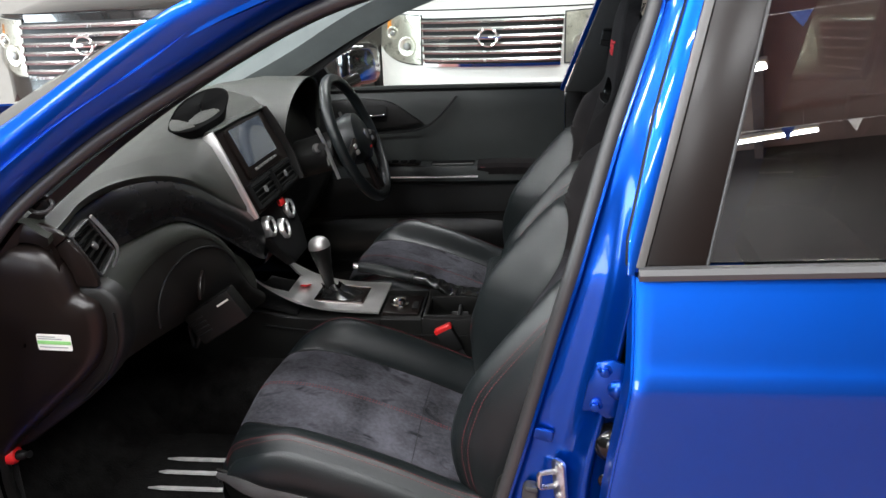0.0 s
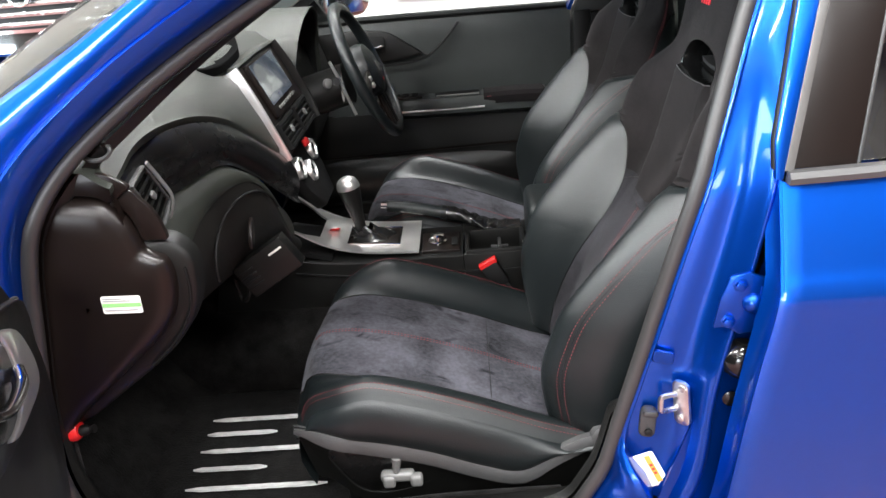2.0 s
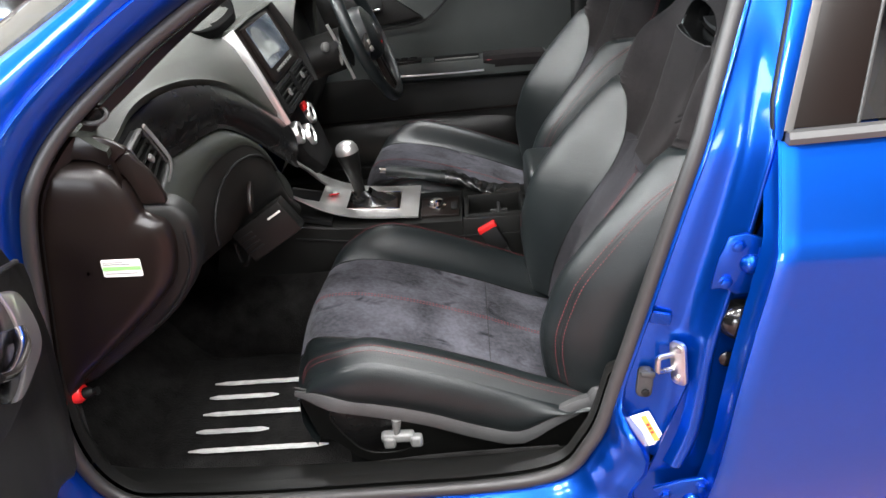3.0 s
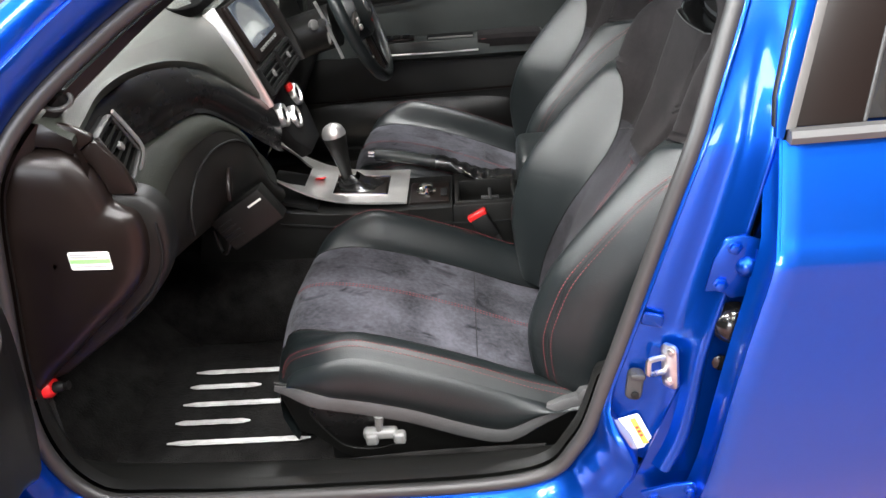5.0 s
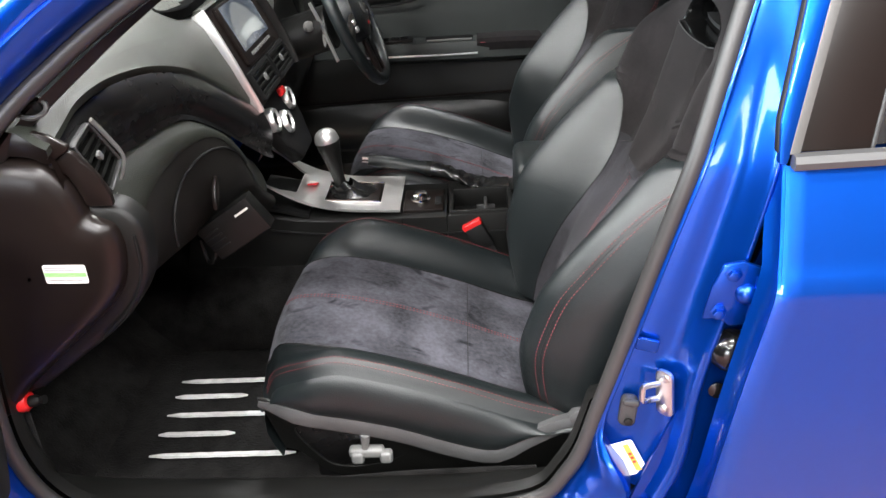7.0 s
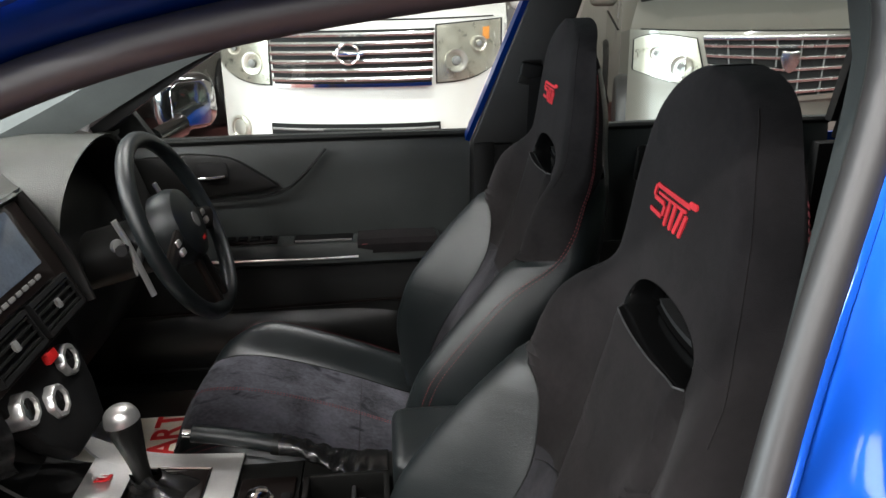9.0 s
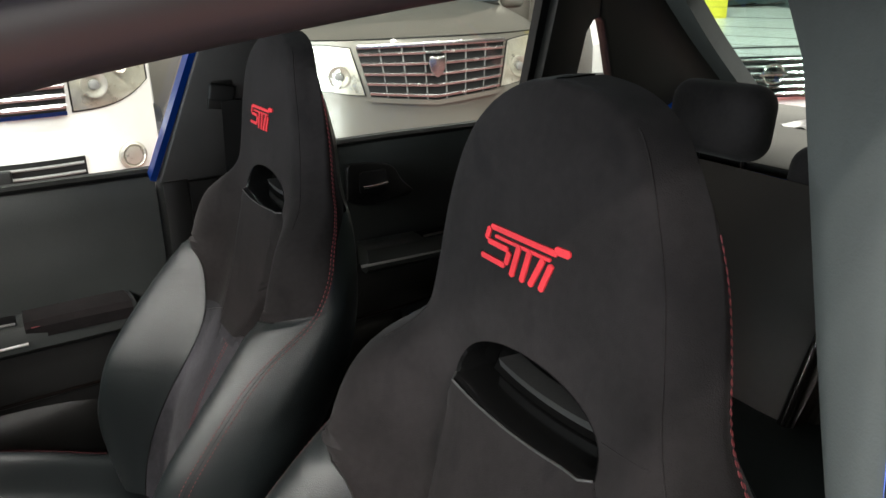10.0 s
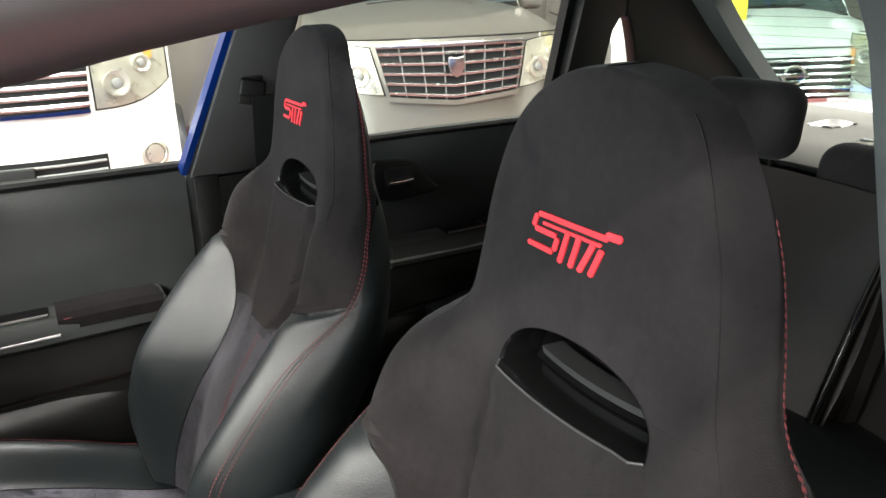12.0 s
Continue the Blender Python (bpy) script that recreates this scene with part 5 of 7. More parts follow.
def build_seat():
    seat = thing("front_seat", (-0.35, SY, 0.28), "black leather and suede bucket seat with red stitching", "car seat", "front seats")
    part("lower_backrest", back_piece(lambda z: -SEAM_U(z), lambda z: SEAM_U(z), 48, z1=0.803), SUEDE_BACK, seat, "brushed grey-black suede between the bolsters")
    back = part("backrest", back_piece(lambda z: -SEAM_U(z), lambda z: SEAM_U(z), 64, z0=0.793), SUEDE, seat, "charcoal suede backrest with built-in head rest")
    part("side_bolster", back_piece(lambda z: -1.6, lambda z: -SEAM_U(z), 30, leather, z1=1.02), LEATHER, seat, "black leather side bolster")
    part("side_bolster", back_piece(lambda z: SEAM_U(z), lambda z: 1.6, 30, leather, z1=1.02), LEATHER, seat, "black leather side bolster")
    part("back_panel", back_piece(lambda z: -1.0, lambda z: 1.0, 24, back_rear, z1=1.20), LEATHER, seat)
    part("head_back", back_piece(lambda z: -1.0, lambda z: 1.0, 24, back_rear, z0=1.19), SUEDE, seat)
    part("head_cap", grid([[back_front(ZS[-1], u).lerp(back_rear(ZS[-1], u), t) for u in np.linspace(-1, 1, 9)] for t in (0, 0.3, 0.6, 1.0)]), SUEDE, seat)
    for s in (-1, 1):
        part("seam", tube([back_front(z, s * SEAM_U(z)) for z in ZS if z < 0.90], 0.0013, 5), DARK, seat)
    for s in (-1, 1):
        def edge(du, s=s):
            pts = []
            for z in [q for q in ZS[2:] if q < 1.195]:
                p = leather(z, s * (STITCH_U(z) + du * 0.16 / HALF(z)))
                pts.append(p + Vector((-0.45, s * 0.9, 0.1)) * 0.0012)
            return pts
        stitch_part(merge(stitches(edge(0.025), 0.0046, 0.0022, 0.0008), stitches(edge(-0.025), 0.0046, 0.0022, 0.0008)), seat)
        part("seam", tube([leather(z, s * STITCH_U(z)) for z in ZS[2:] if z < 1.20], 0.0006, 5), DARK, seat)
    # harness opening with its moulded bezel
    out = []
    for k in range(22):
        d = -1 + 2 * k / 22
        out.append((SLOT_Y + SLOT_W * d, 1.010 - 0.004 * (1 - d * d)))
    for k in range(26):
        a = math.pi * k / 26
        out.append((SLOT_Y + SLOT_W * math.cos(a), 1.010 + 0.053 * math.sin(a) ** 0.9))
    rim = [back_front(z, (y - SY) / HALF(z)) for y, z in out]
    hub = Vector((0, SLOT_Y, 1.032))
    mid_slot = Vector((0, SLOT_Y, 1.030))

    def throat(p, dx, k):
        """A point of the opening's edge moved back and drawn in."""
        return p + Vector((dx, 0, 0)) - Vector((0, p.y - mid_slot.y, p.z - mid_slot.z)) * k
    part("harness_bezel", grid([[throat(p, dx, k) for p in rim] for dx, k in ((0.002, -0.02), (-0.001, -0.012), (0.001, 0.02), (0.016, 0.05), (0.040, 0.06))], close_u=True), PIANO, seat, "turned-in black edge of the harness opening")
    part("harness_throat", grid([[throat(p, dx, k) for p in rim] for dx, k in ((0.036, 0.05), (0.060, 0.07), (0.082, 0.12), (0.084, 0.95))], close_u=True), DARK, seat)
    # moulded ledge across the opening
    part("harness_ledge", sweep([throat(p, 0.0, 0.16) + Vector((0.050, 0, 0.006)) for p in rim[1:22]], [(-0.010, -0.005), (-0.008, 0.003), (0.010, 0.004), (0.012, -0.005)], up=(1, 0, 0)), RUBBER, seat, "moulded ledge inside the opening")
    part("pale_edge", tube([p + Vector((-0.0012, 0, -0.0005)) for p in rim[0:23]], 0.0011, 5), SHIELD, seat, "pale lower edge")
    emblem_bars(back)
    # seams
    for u in (-0.88, 0.88):
        part("seam", tube([back_front(z, u) + Vector((0.0004, 0, 0)) for z in ZS if 1.0 < z < 1.25], 0.0008, 5), SUEDE, back)
        part("seam", tube([back_front(0.803 - 0.022 * k / 8, math.copysign(0.23 + 0.25 * k / 8, u)) for k in range(9)], 0.0009, 5), DARK, back)
    part("seam", tube([back_front(1.036 + 0.004 * k / 8, -0.575 - 0.30 * k / 8) + Vector((0.0003, 0, 0)) for k in range(9)], 0.0008, 5), SUEDE, back)
    for s in (-1, 1):
        part("welt", tube([back_front(z, (s * (TONGUE(z) - 0.002) - 0.014) / HALF(z)) for z in np.linspace(0.777, 1.004, 34)], 0.0016, 6), SUEDE, back)
    stitch_part(merge(*[stitches([back_front(z, uu) + Vector((-0.001, 0, 0)) for z in np.linspace(0.60, 0.785, 20)]) for uu in (-0.075, -0.045)]), seat)
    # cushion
    part("cushion", cushion_piece(-0.60, 0.60, 26), SUEDE_WORN_LIT, seat, "charcoal suede seat cushion")
    for s in (-1, 1):
        part("cushion_bolster", cushion_piece(s * 0.60, s * 1.0, 14), LEATHER, seat, "black leather cushion bolster")
        part("cushion_flank", seat_side(s), LEATHER, seat)
        stitch_part(merge(*[stitches([cushion(x, s * uu) + Vector((0, s * 0.0006, 0.0012)) for x in XS[1:-5]]) for uu in (0.957, 0.936)]), seat)
        part("seam", tube([cushion(x, s * 0.60) for x in XS], 0.0018, 5), DARK, seat)
    stitch_part(merge(*[stitches([cushion(x, uu) + Vector((0, 0, 0.0010)) for x in XS[2:-8]]) for uu in (-0.03, -0.004)]), seat)
    part("seam", tube([cushion(-0.36, u) for u in np.linspace(-0.60, 0.60, 40)], 0.0007, 5), DARK, seat)
    part("cushion_front", grid([[cushion(XS[0], u) * (1 - t) + Vector((-0.69, cushion(XS[0], u).y, 0.36)) * t + Vector((-0.012 * math.sin(math.pi * t), 0, 0)) for t in (0, 0.2, 0.5, 0.8, 1)] for u in np.linspace(-1, 1, 20)]), LEATHER, seat)
    part("seat_base", rbox(-0.64, -0.10, SY - 0.20, SY + 0.20, 0.30, 0.40, 0.02), DARK, seat)
    # side shields
    for s in (-1, 1):
        y0 = SY + s * 0.262

        def shield(u, v, s=s, y0=y0):
            x = -0.708 + 0.60 * u
            top = SHIELD_TOP(x)
            z = top + (0.318 + 0.05 * (1 - smooth01(-0.70, -0.60, x)) - top) * v
            return Vector((x + 0.02 * v * (1 - u), y0 - s * (0.030 * v + 0.02 * (1 - smooth01(-0.71, -0.62, x))), z))
        part("side_shield", sheet(shield, 24, 8, 0.004), PLASTIC, seat, "black plastic side shield")
        part("shield_rim", sweep([Vector((-0.708 + 0.60 * u, y0 + s * 0.004 - s * 0.02 * (1 - smooth01(-0.71, -0.62, -0.708 + 0.60 * u)), SHIELD_TOP(-0.708 + 0.60 * u) - 0.012)) for u in np.linspace(0, 1, 30)], [(-0.009, -0.012), (-0.012, 0.004), (-0.006, 0.015), (0.006, 0.015), (0.012, 0.004), (0.009, -0.012)], up=(0, 1, 0), scale=lambda t: min(1.0, 0.35 + 7 * t)), SHIELD, seat, "grey upper rim of the shield")
        if s < 0:
            rec = [(p.x, p.z) for p in spline([(-0.648, 0, 0.458), (-0.56, 0, 0.446), (-0.47, 0, 0.424), (-0.415, 0, 0.404), (-0.455, 0, 0.384), (-0.50, 0, 0.358), (-0.55, 0, 0.343), (-0.600, 0, 0.350), (-0.630, 0, 0.392)], 4, True)]
            part("shield_recess", slab(rec, lambda z: y0 - 0.004 + 0.030 * (0.47 - z) / 0.15, 0.006, r=0.0015), WING, seat, "shallow recess round the switches")
            part("recess_edge", tube([(x, y0 - 0.004 + 0.030 * (0.47 - z) / 0.15, z) for x, z in rec], 0.0018, 6, True, up=(0, 1, 0)), PLASTIC, seat)
    lever = part("adjuster", box_at(pose(-0.534, SY - 0.268, 0.402), 0.060, 0.020, 0.020, 0.007, 3), KNOBGREY, seat, "grey power seat switches")
    part("lever", sweep([(-0.536, SY - 0.270, 0.409), (-0.532, SY - 0.272, 0.444)], circle(0.007, 8), up=(0, 1, 0), scale=lambda t: 0.8 + 0.5 * t), KNOBGREY, lever)
    for dx in (-0.024, 0.024):
        part("knob", box_at(pose(-0.525 + dx, SY - 0.274, 0.396), 0.022, 0.018, 0.024, 0.006, 3), KNOBGREY, lever)
    part("hinge_cover", box_at(pose(-0.250, SY + 0.256, 0.425, 0, 20, 0), 0.070, 0.020, 0.030, 0.008, 3), STEEL, seat, "bright steel recliner bracket")
    for x in (-0.60, -0.15):
        for s in (-1, 1):
            part("rail_foot", rbox(x - 0.04, x + 0.04, SY + s * 0.19 - 0.02, SY + s * 0.19 + 0.02, 0.285, 0.33, 0.006), DARK, seat)
    # buckle on the tunnel side, recliner cover on both sides
    for s in (-1, 1):
        part("recliner_cover", lathe([(0.035, 0), (0.033, 0.012), (0.02, 0.02)], pose(-0.165, SY + s * 0.262, 0.455, -90 * s, 0, 0), 16), SHIELD, seat, "grey plastic recliner cover")
    return seat


passenger_seat = build_seat()
driver_seat = copy_thing(passenger_seat, pose(-0.305, 1.241, 0.28))
tagged(driver_seat, "black leather and suede driver's bucket seat behind the wheel")


def buckle(x, y, z, lean):
    ob = thing("seat_belt_buckle", (0, 0, 0), "black seat-belt buckle with a red release button", "seat belt buckle", "buckles")
    m = pose(0, 0, 0, 0, lean, 0)
    part("body", box_at(m @ pose(0, 0, -0.028), 0.042, 0.022, 0.062, 0.005), DARK, ob)
    part("button", box_at(m @ pose(0, 0, 0.006), 0.046, 0.020, 0.014, 0.004), RED, ob, "red release button")
    part("webbing", box_at(m @ pose(0.0, 0, -0.11), 0.034, 0.006, 0.12, 0.002), DARK, ob)
    ob.matrix_basis = pose(x, y, z)
    return ob


B1 = buckle(-0.343, 0.768, 0.528, -28)
copy_thing(B1, pose(-0.285, 0.965, 0.520, 0, 6, 0))

# rear bench
bench = thing("rear_seat", (0.8, YC, 0.28), "black leather rear bench seat with head rests", "car seat")
part("cushion", sheet(lambda u, v: Vector((0.50 + 0.44 * v, 0.17 + 1.39 * u, 0.46 + 0.03 * math.sin(math.pi * v) - 0.03 * v + 0.012 * abs(math.sin(3 * math.pi * u)))), 24, 10, 0.12), LEATHER, bench)
# left backrest is leather in shade, painted as matt black and set back
for a, b, back_x in ((0.17, 0.70, 0.10), (0.722, 1.56, 0.0)):
    part("backrest", sheet(lambda u, v: Vector((0.845 + back_x + 0.20 * v - 0.03 * math.sin(math.pi * v) * math.sin(math.pi * u) ** 0.4, a + (b - a) * u, 0.46 + 0.46 * v)), 14, 14, 0.10), BENCH if a > 0.5 else SEATHEAD, bench, "black leather rear backrest" if a > 0.5 else "leather rear backrest, its shade put in as matt black")
# added black panel paints the shade in the gap beside the split
part("backrest_gap_shade", slab([(0.80, 0.44), (0.98, 0.44), (1.16, 0.925), (0.965, 0.925)], lambda z: 0.701, 0.020), SEATHEAD, bench, "added black panel for the shaded gap beside the split backrest")
part("piping", tube(spline([(0.748, 0.722, 0.48), (0.812, 0.720, 0.65), (0.938, 0.716, 0.91)], 8), 0.012, 10, scale=lambda t: 1.15 - 0.35 * t), PIANO, bench, "glossy piped edge of the split backrest")
part("release_tab", box_at(pose(0.785, 0.700, 0.545, 0, 25, 0), 0.012, 0.010, 0.034, 0.003), SHIELD, bench, "grey fabric tab")
for y, z in ((1.105, 1.050), (0.81, 0.972), (0.42, 0.955)):
    h = part("head_rest", box_at(pose(1.02, y, z, 0, 8, 0), 0.10, 0.235 if z > 1 else 0.22, 0.155 if z > 1 else 0.12, 0.049, 6), SUEDE, bench, "padded head rest")
    for dy in (-0.06, 0.06):
        part("post", tube([(1.03, y + dy, z - 0.14), (1.03, y + dy, z - 0.05)], 0.006, 8, up=(1, 0, 0)), CHROME, h)

# ---- dashboard ----
dash = thing("dashboard", (-1.0, YC, 0.6), "black soft-skinned dashboard with a curved passenger wing", "dashboard")
Z_SEAM = curve1([(0.12, 0.985), (0.16, 0.996), (0.22, 1.014), (0.31, 1.020), (0.41, 1.007), (0.50, 0.973), (0.61, 0.902), (0.69, 0.860), (0.80, 0.845)])
Z_ARC = curve1([(0.12, 0.875), (0.17, 0.900), (0.25, 0.923), (0.34, 0.931), (0.42, 0.925), (0.48, 0.893), (0.59, 0.808), (0.665, 0.757), (0.72, 0.735)])
Z_BOX = curve1([(0.14, 0.75), (0.17, 0.790), (0.22, 0.830), (0.286, 0.866), (0.365, 0.886), (0.446, 0.883), (0.498, 0.852), (0.56, 0.780), (0.62, 0.715), (0.72, 0.64)])


def x_face(y):
    """How far back the passenger side of the dash comes; it swells towards the middle."""
    return -0.845 + 0.095 * smooth01(0.20, 0.70, y) if y < YC else x_face(2 * YC - y)


Z_LIP = curve1([(0.10, 1.030), (0.20, 1.045), (0.40, 1.060), (0.60, 1.066), (0.865, 1.070), (1.13, 1.066), (1.62, 1.035)])


def pad_row(y, low):
    z0, zt, xf = low, Z_LIP(y), (x_face(y) if y <= 0.706 else -0.838)
    back = min(xf - 0.075, -0.875)
    pts = [(xf - 0.016, z0 - 0.003), (xf - 0.0125, z0 + 0.0005), (xf - 0.012, z0 + 0.010), (xf * 0.75 + back * 0.25 - 0.004, z0 + (zt - z0) * 0.34), (xf * 0.40 + back * 0.60, z0 + (zt - z0) * 0.72), (back, zt - 0.008),
           (back - 0.03, zt), (-1.02, zt + 0.006), (-1.16, zt - 0.012), (-1.45, 0.975)]
    return [Vector((a, y, b)) for a, b in pts]


ys = [0.118, 0.124] + list(np.linspace(0.135, 0.705, 34))
part("upper_pad", grid([pad_row(y, Z_SEAM(y)) for y in ys]), PAD, dash, "dark soft-touch upper pad")
part("top_cover", grid([pad_row(y, 1.025) for y in np.linspace(0.7065, 1.62, 26)]), PAD, dash, "soft-touch dash top")


def band_row(y):
    a, b, xf = Z_SEAM(y) - 0.0008, Z_ARC(y), x_face(y)
    xf -= 0.012 * (1 - smooth01(0.25, 0.31, y))
    return [Vector((xf - 0.0125 + (0.020 * math.sin(math.pi * min(t * 1.15, 1)) ** 0.8) + 0.020 * t * t, y, a + (b - a) * t)) for t in np.linspace(0, 1, 10)]


part("wing_band", grid([band_row(y) for y in np.linspace(0.150, 0.70, 34)]), WING, dash, "satin dark wing panel")


def arch_row(y):
    a, b, xf = Z_ARC(y) + 0.002, Z_BOX(y), x_face(y) - 0.030 * smooth01(0.50, 0.66, y)
    b = min(b, a - 0.022)
    rows = [Vector((xf - 0.006 + 0.030 * math.sin(math.pi * 0.60 * t) ** 0.75, y, a + (b - a) * t)) for t in np.linspace(0, 1, 12)]
    return rows + [Vector((xf + 0.014, y, b - 0.003))]


part("lower_arch", grid([arch_row(y) for y in np.linspace(0.150, 0.66, 36)]), PAD, dash, "soft rolled lower arch")


def lid_row(y):
    """The glove box lid goes on below the arch and tucks under towards its lower edge."""
    xf, top = x_face(y) - 0.030 * smooth01(0.50, 0.66, y), min(Z_BOX(y), Z_ARC(y) - 0.020)
    low = min(0.700, top - 0.05)
    return [Vector((xf + 0.021 + 0.006 * math.sin(math.pi * t) - 0.055 * t ** 2.4, y, top + 0.002 + (low - top) * t)) for t in np.linspace(0, 1, 14)]


glove = part("glove_box", grid([lid_row(y) for y in np.linspace(0.150, 0.70, 32)]), GLOVE, dash, "dark grained glove box lid")
_gl = []
for k in range(21):
    a = math.pi * (-0.04 + 0.93 * k / 20)
    y = 0.420 - 0.118 * math.cos(a)
    _gl.append((x_face(y) + 0.0275, y, 0.768 + 0.096 * math.sin(a)))
part("lid_seam", tube(_gl, 0.0026, 6), DARK, glove)
part("lid_handle", plate([(p.x, p.y) for p in spline([(-0.017, -0.024, 0), (0.003, -0.012, 0), (0.014, 0.008, 0), (0.017, 0.026, 0), (-0.001, 0.016, 0), (-0.014, -0.004, 0)], 5, True)], pose(x_face(0.43) + 0.024, 0.425, 0.790, 90, 0, 90), 0.007, 0.0015), GLOSS, glove, "leaf-shaped lid latch")
part("dash_core", sheet(lambda u, v: Vector((-0.885 + 0.075 * smooth01(0.2, 0.7, 0.15 + 0.57 * u) - 0.03, 0.15 + 0.57 * u, 0.72 + 0.30 * v)), 10, 6, 0.004), DARK, dash)

# side vent, sunk into the outer end of the wing band
VC = [Vector((-0.842, 0.205, 0.999)), Vector((-0.835, 0.250, 0.928)), Vector((-0.830, 0.192, 0.904)), Vector((-0.842, 0.152, 0.986))]
VM = sum(VC, Vector()) / 4
VENT_RIM = []
for k in range(4):
    a, b, c = VC[k - 1], VC[k], VC[(k + 1) % 4]
    VENT_RIM += [b.lerp(a, 0.12), b.lerp(a, 0.04).lerp(b.lerp(c, 0.04), 0.5), b.lerp(c, 0.12), b.lerp(c, 0.5)]
vent = part("side_vent", sweep(VENT_RIM, [(-0.005, -0.002), (0.001, -0.002), (0.003, 0.0), (0.001, 0.002), (-0.005, 0.002)], True, up=(1, 0, 0)), SHIELD, dash, "side air vent with a thin grey surround")
part("vent_throat", grid([[VM + (q - VM) * s + Vector((x, 0, 0)) for q in VC] for x, s in ((-0.001, 0.99), (-0.016, 0.95), (-0.018, 0.05))], close_u=True), DARK, vent)
for k in range(6):
    t = (k + 0.5) / 6
    a, b = VC[3].lerp(VC[2], t) + Vector((-0.004, 0.003, 0.002)), VC[0].lerp(VC[1], t) + Vector((-0.004, -0.003, -0.002))
    part("vent_slat", sweep([a, b], [(-0.006, -0.0022), (0.005, -0.0022), (0.005, 0.0022), (-0.006, 0.0022)], up=(1, 0, 0.5)), PLASTIC, vent)
part("vent_tab", box_at(Matrix.Translation(VM + Vector((0.001, 0, 0))) @ pose(0, 0, 0, 40, 0, 0), 0.008, 0.010, 0.016, 0.003), KNOBGREY, vent)
part("vent_trim", sweep(spline([VC[0] + Vector((0.004, 0.003, 0.003)), VC[0].lerp(VC[1], 0.55) + Vector((0.004, 0.006, 0.004)), VC[1] + Vector((0.004, 0.004, 0.0)), Vector((-0.836, 0.234, 0.900)), Vector((-0.834, 0.208, 0.887))], 6), circle(0.0022, 6, 0.004), up=(1, 0, 0)), SILVER, vent, "thin silver line round the vent")
part("vent_housing", grid([[Vector((x_face(y) - 0.016 + 0.006 * math.sin(math.pi * t), y, Z_SEAM(y) - 0.004 + (Z_ARC(y) - Z_SEAM(y) + 0.004) * t)) for t in np.linspace(0, 1, 6)] for y in (0.125, 0.138, 0.160)]), GLOSS, dash)


# end panel beside the door opening
def dome(outline, centre, y0, depth):
    """A plate facing the door opening, softly crowned towards its middle."""
    rows = []
    for t, k in ((1.0, -0.030), (1.0, 0.0), (0.985, 0.35), (0.95, 0.62), (0.86, 0.86), (0.70, 0.97), (0.45, 1.0), (0.02, 1.0)):
        rows.append([Vector((centre[0] + (x - centre[0]) * t, y0 - depth * k if k >= 0 else y0 + 0.03, centre[1] + (z - centre[1]) * t)) for x, z in outline])
    return grid(rows, close_u=True)


_rim = [(p.x, p.z) for p in spline([(-0.850, 0, 0.915), (-0.844, 0, 0.906), (-0.812, 0, 0.905), (-0.792, 0, 0.892), (-0.779, 0, 0.868), (-0.781, 0, 0.822), (-0.792, 0, 0.786), (-0.819, 0, 0.745), (-0.864, 0, 0.703), (-0.93, 0, 0.655), (-1.00, 0, 0.605)], 4)] + [(-1.07, 0.58), (-1.08, 0.80), (-0.95, 0.90)]
part("end_rim", dome(_rim, (-0.93, 0.80), 0.150, 0.012), PLASTIC, dash, "black rim round the end panel")
part("rim_groove", tube(spline([(-0.789, 0.1375, 0.862), (-0.790, 0.1372, 0.820), (-0.801, 0.1372, 0.783), (-0.829, 0.1372, 0.742), (-0.875, 0.1375, 0.70)], 6), 0.0022, 6), DARK, dash)
END = [(-0.965, 0.985), (-0.927, 0.980), (-0.895, 0.976), (-0.872, 0.967), (-0.852, 0.942), (-0.843, 0.915), (-0.839, 0.899), (-0.827, 0.891), (-0.810, 0.880), (-0.804, 0.852), (-0.809, 0.817), (-0.824, 0.782), (-0.857, 0.746), (-0.895, 0.714), (-1.00, 0.625), (-1.075, 0.570), (-1.09, 0.80), (-1.02, 0.96)]
_end = [(p.x, p.z) for p in spline([(x, 0, z) for x, z in END], 4, True)]
end_panel = part("end_panel", dome(_end, (-0.935, 0.815), 0.138, 0.024), GLOSS, dash, "satin dark dash end panel, floor reflection put in as brown")
part("end_cap", slab([(p.x, p.z) for p in spline([(-0.97, 0, 1.005), (-0.92, 0, 1.016), (-0.892, 0, 1.016), (-0.868, 0, 1.011), (-0.848, 0, 1.000), (-0.838, 0, 0.990), (-0.853, 0, 0.980), (-0.870, 0, 0.970), (-0.889, 0, 0.980), (-0.929, 0, 0.985), (-0.97, 0, 0.988)], 3, True)], lambda z: 0.132, 0.010, r=0.002), GLOSS, end_panel)
part("vent_cheek", slab([(p.x, p.z) for p in spline([(-0.842, 0, 0.986), (-0.827, 0, 0.970), (-0.812, 0, 0.947), (-0.803, 0, 0.910), (-0.820, 0, 0.908), (-0.838, 0, 0.910), (-0.842, 0, 0.926), (-0.853, 0, 0.954), (-0.873, 0, 0.966), (-0.857, 0, 0.976)], 3, True)], lambda z: 0.136, 0.010, r=0.002), GLOSS, end_panel)
label = part("warning_label", plate(rounded(0.058, 0.028, 0.003), pose(-0.883, 0.1135, 0.8215, 90, 2, 0), 0.001), PAPER, end_panel, "white printed label with a green band")
part("printed_band", plate([(-0.028, -0.003), (0.028, -0.003), (0.028, 0.003), (-0.028, 0.003)], pose(-0.883, 0.1128, 0.8215, 90, 2, 0), 0.001), GREEN, label)
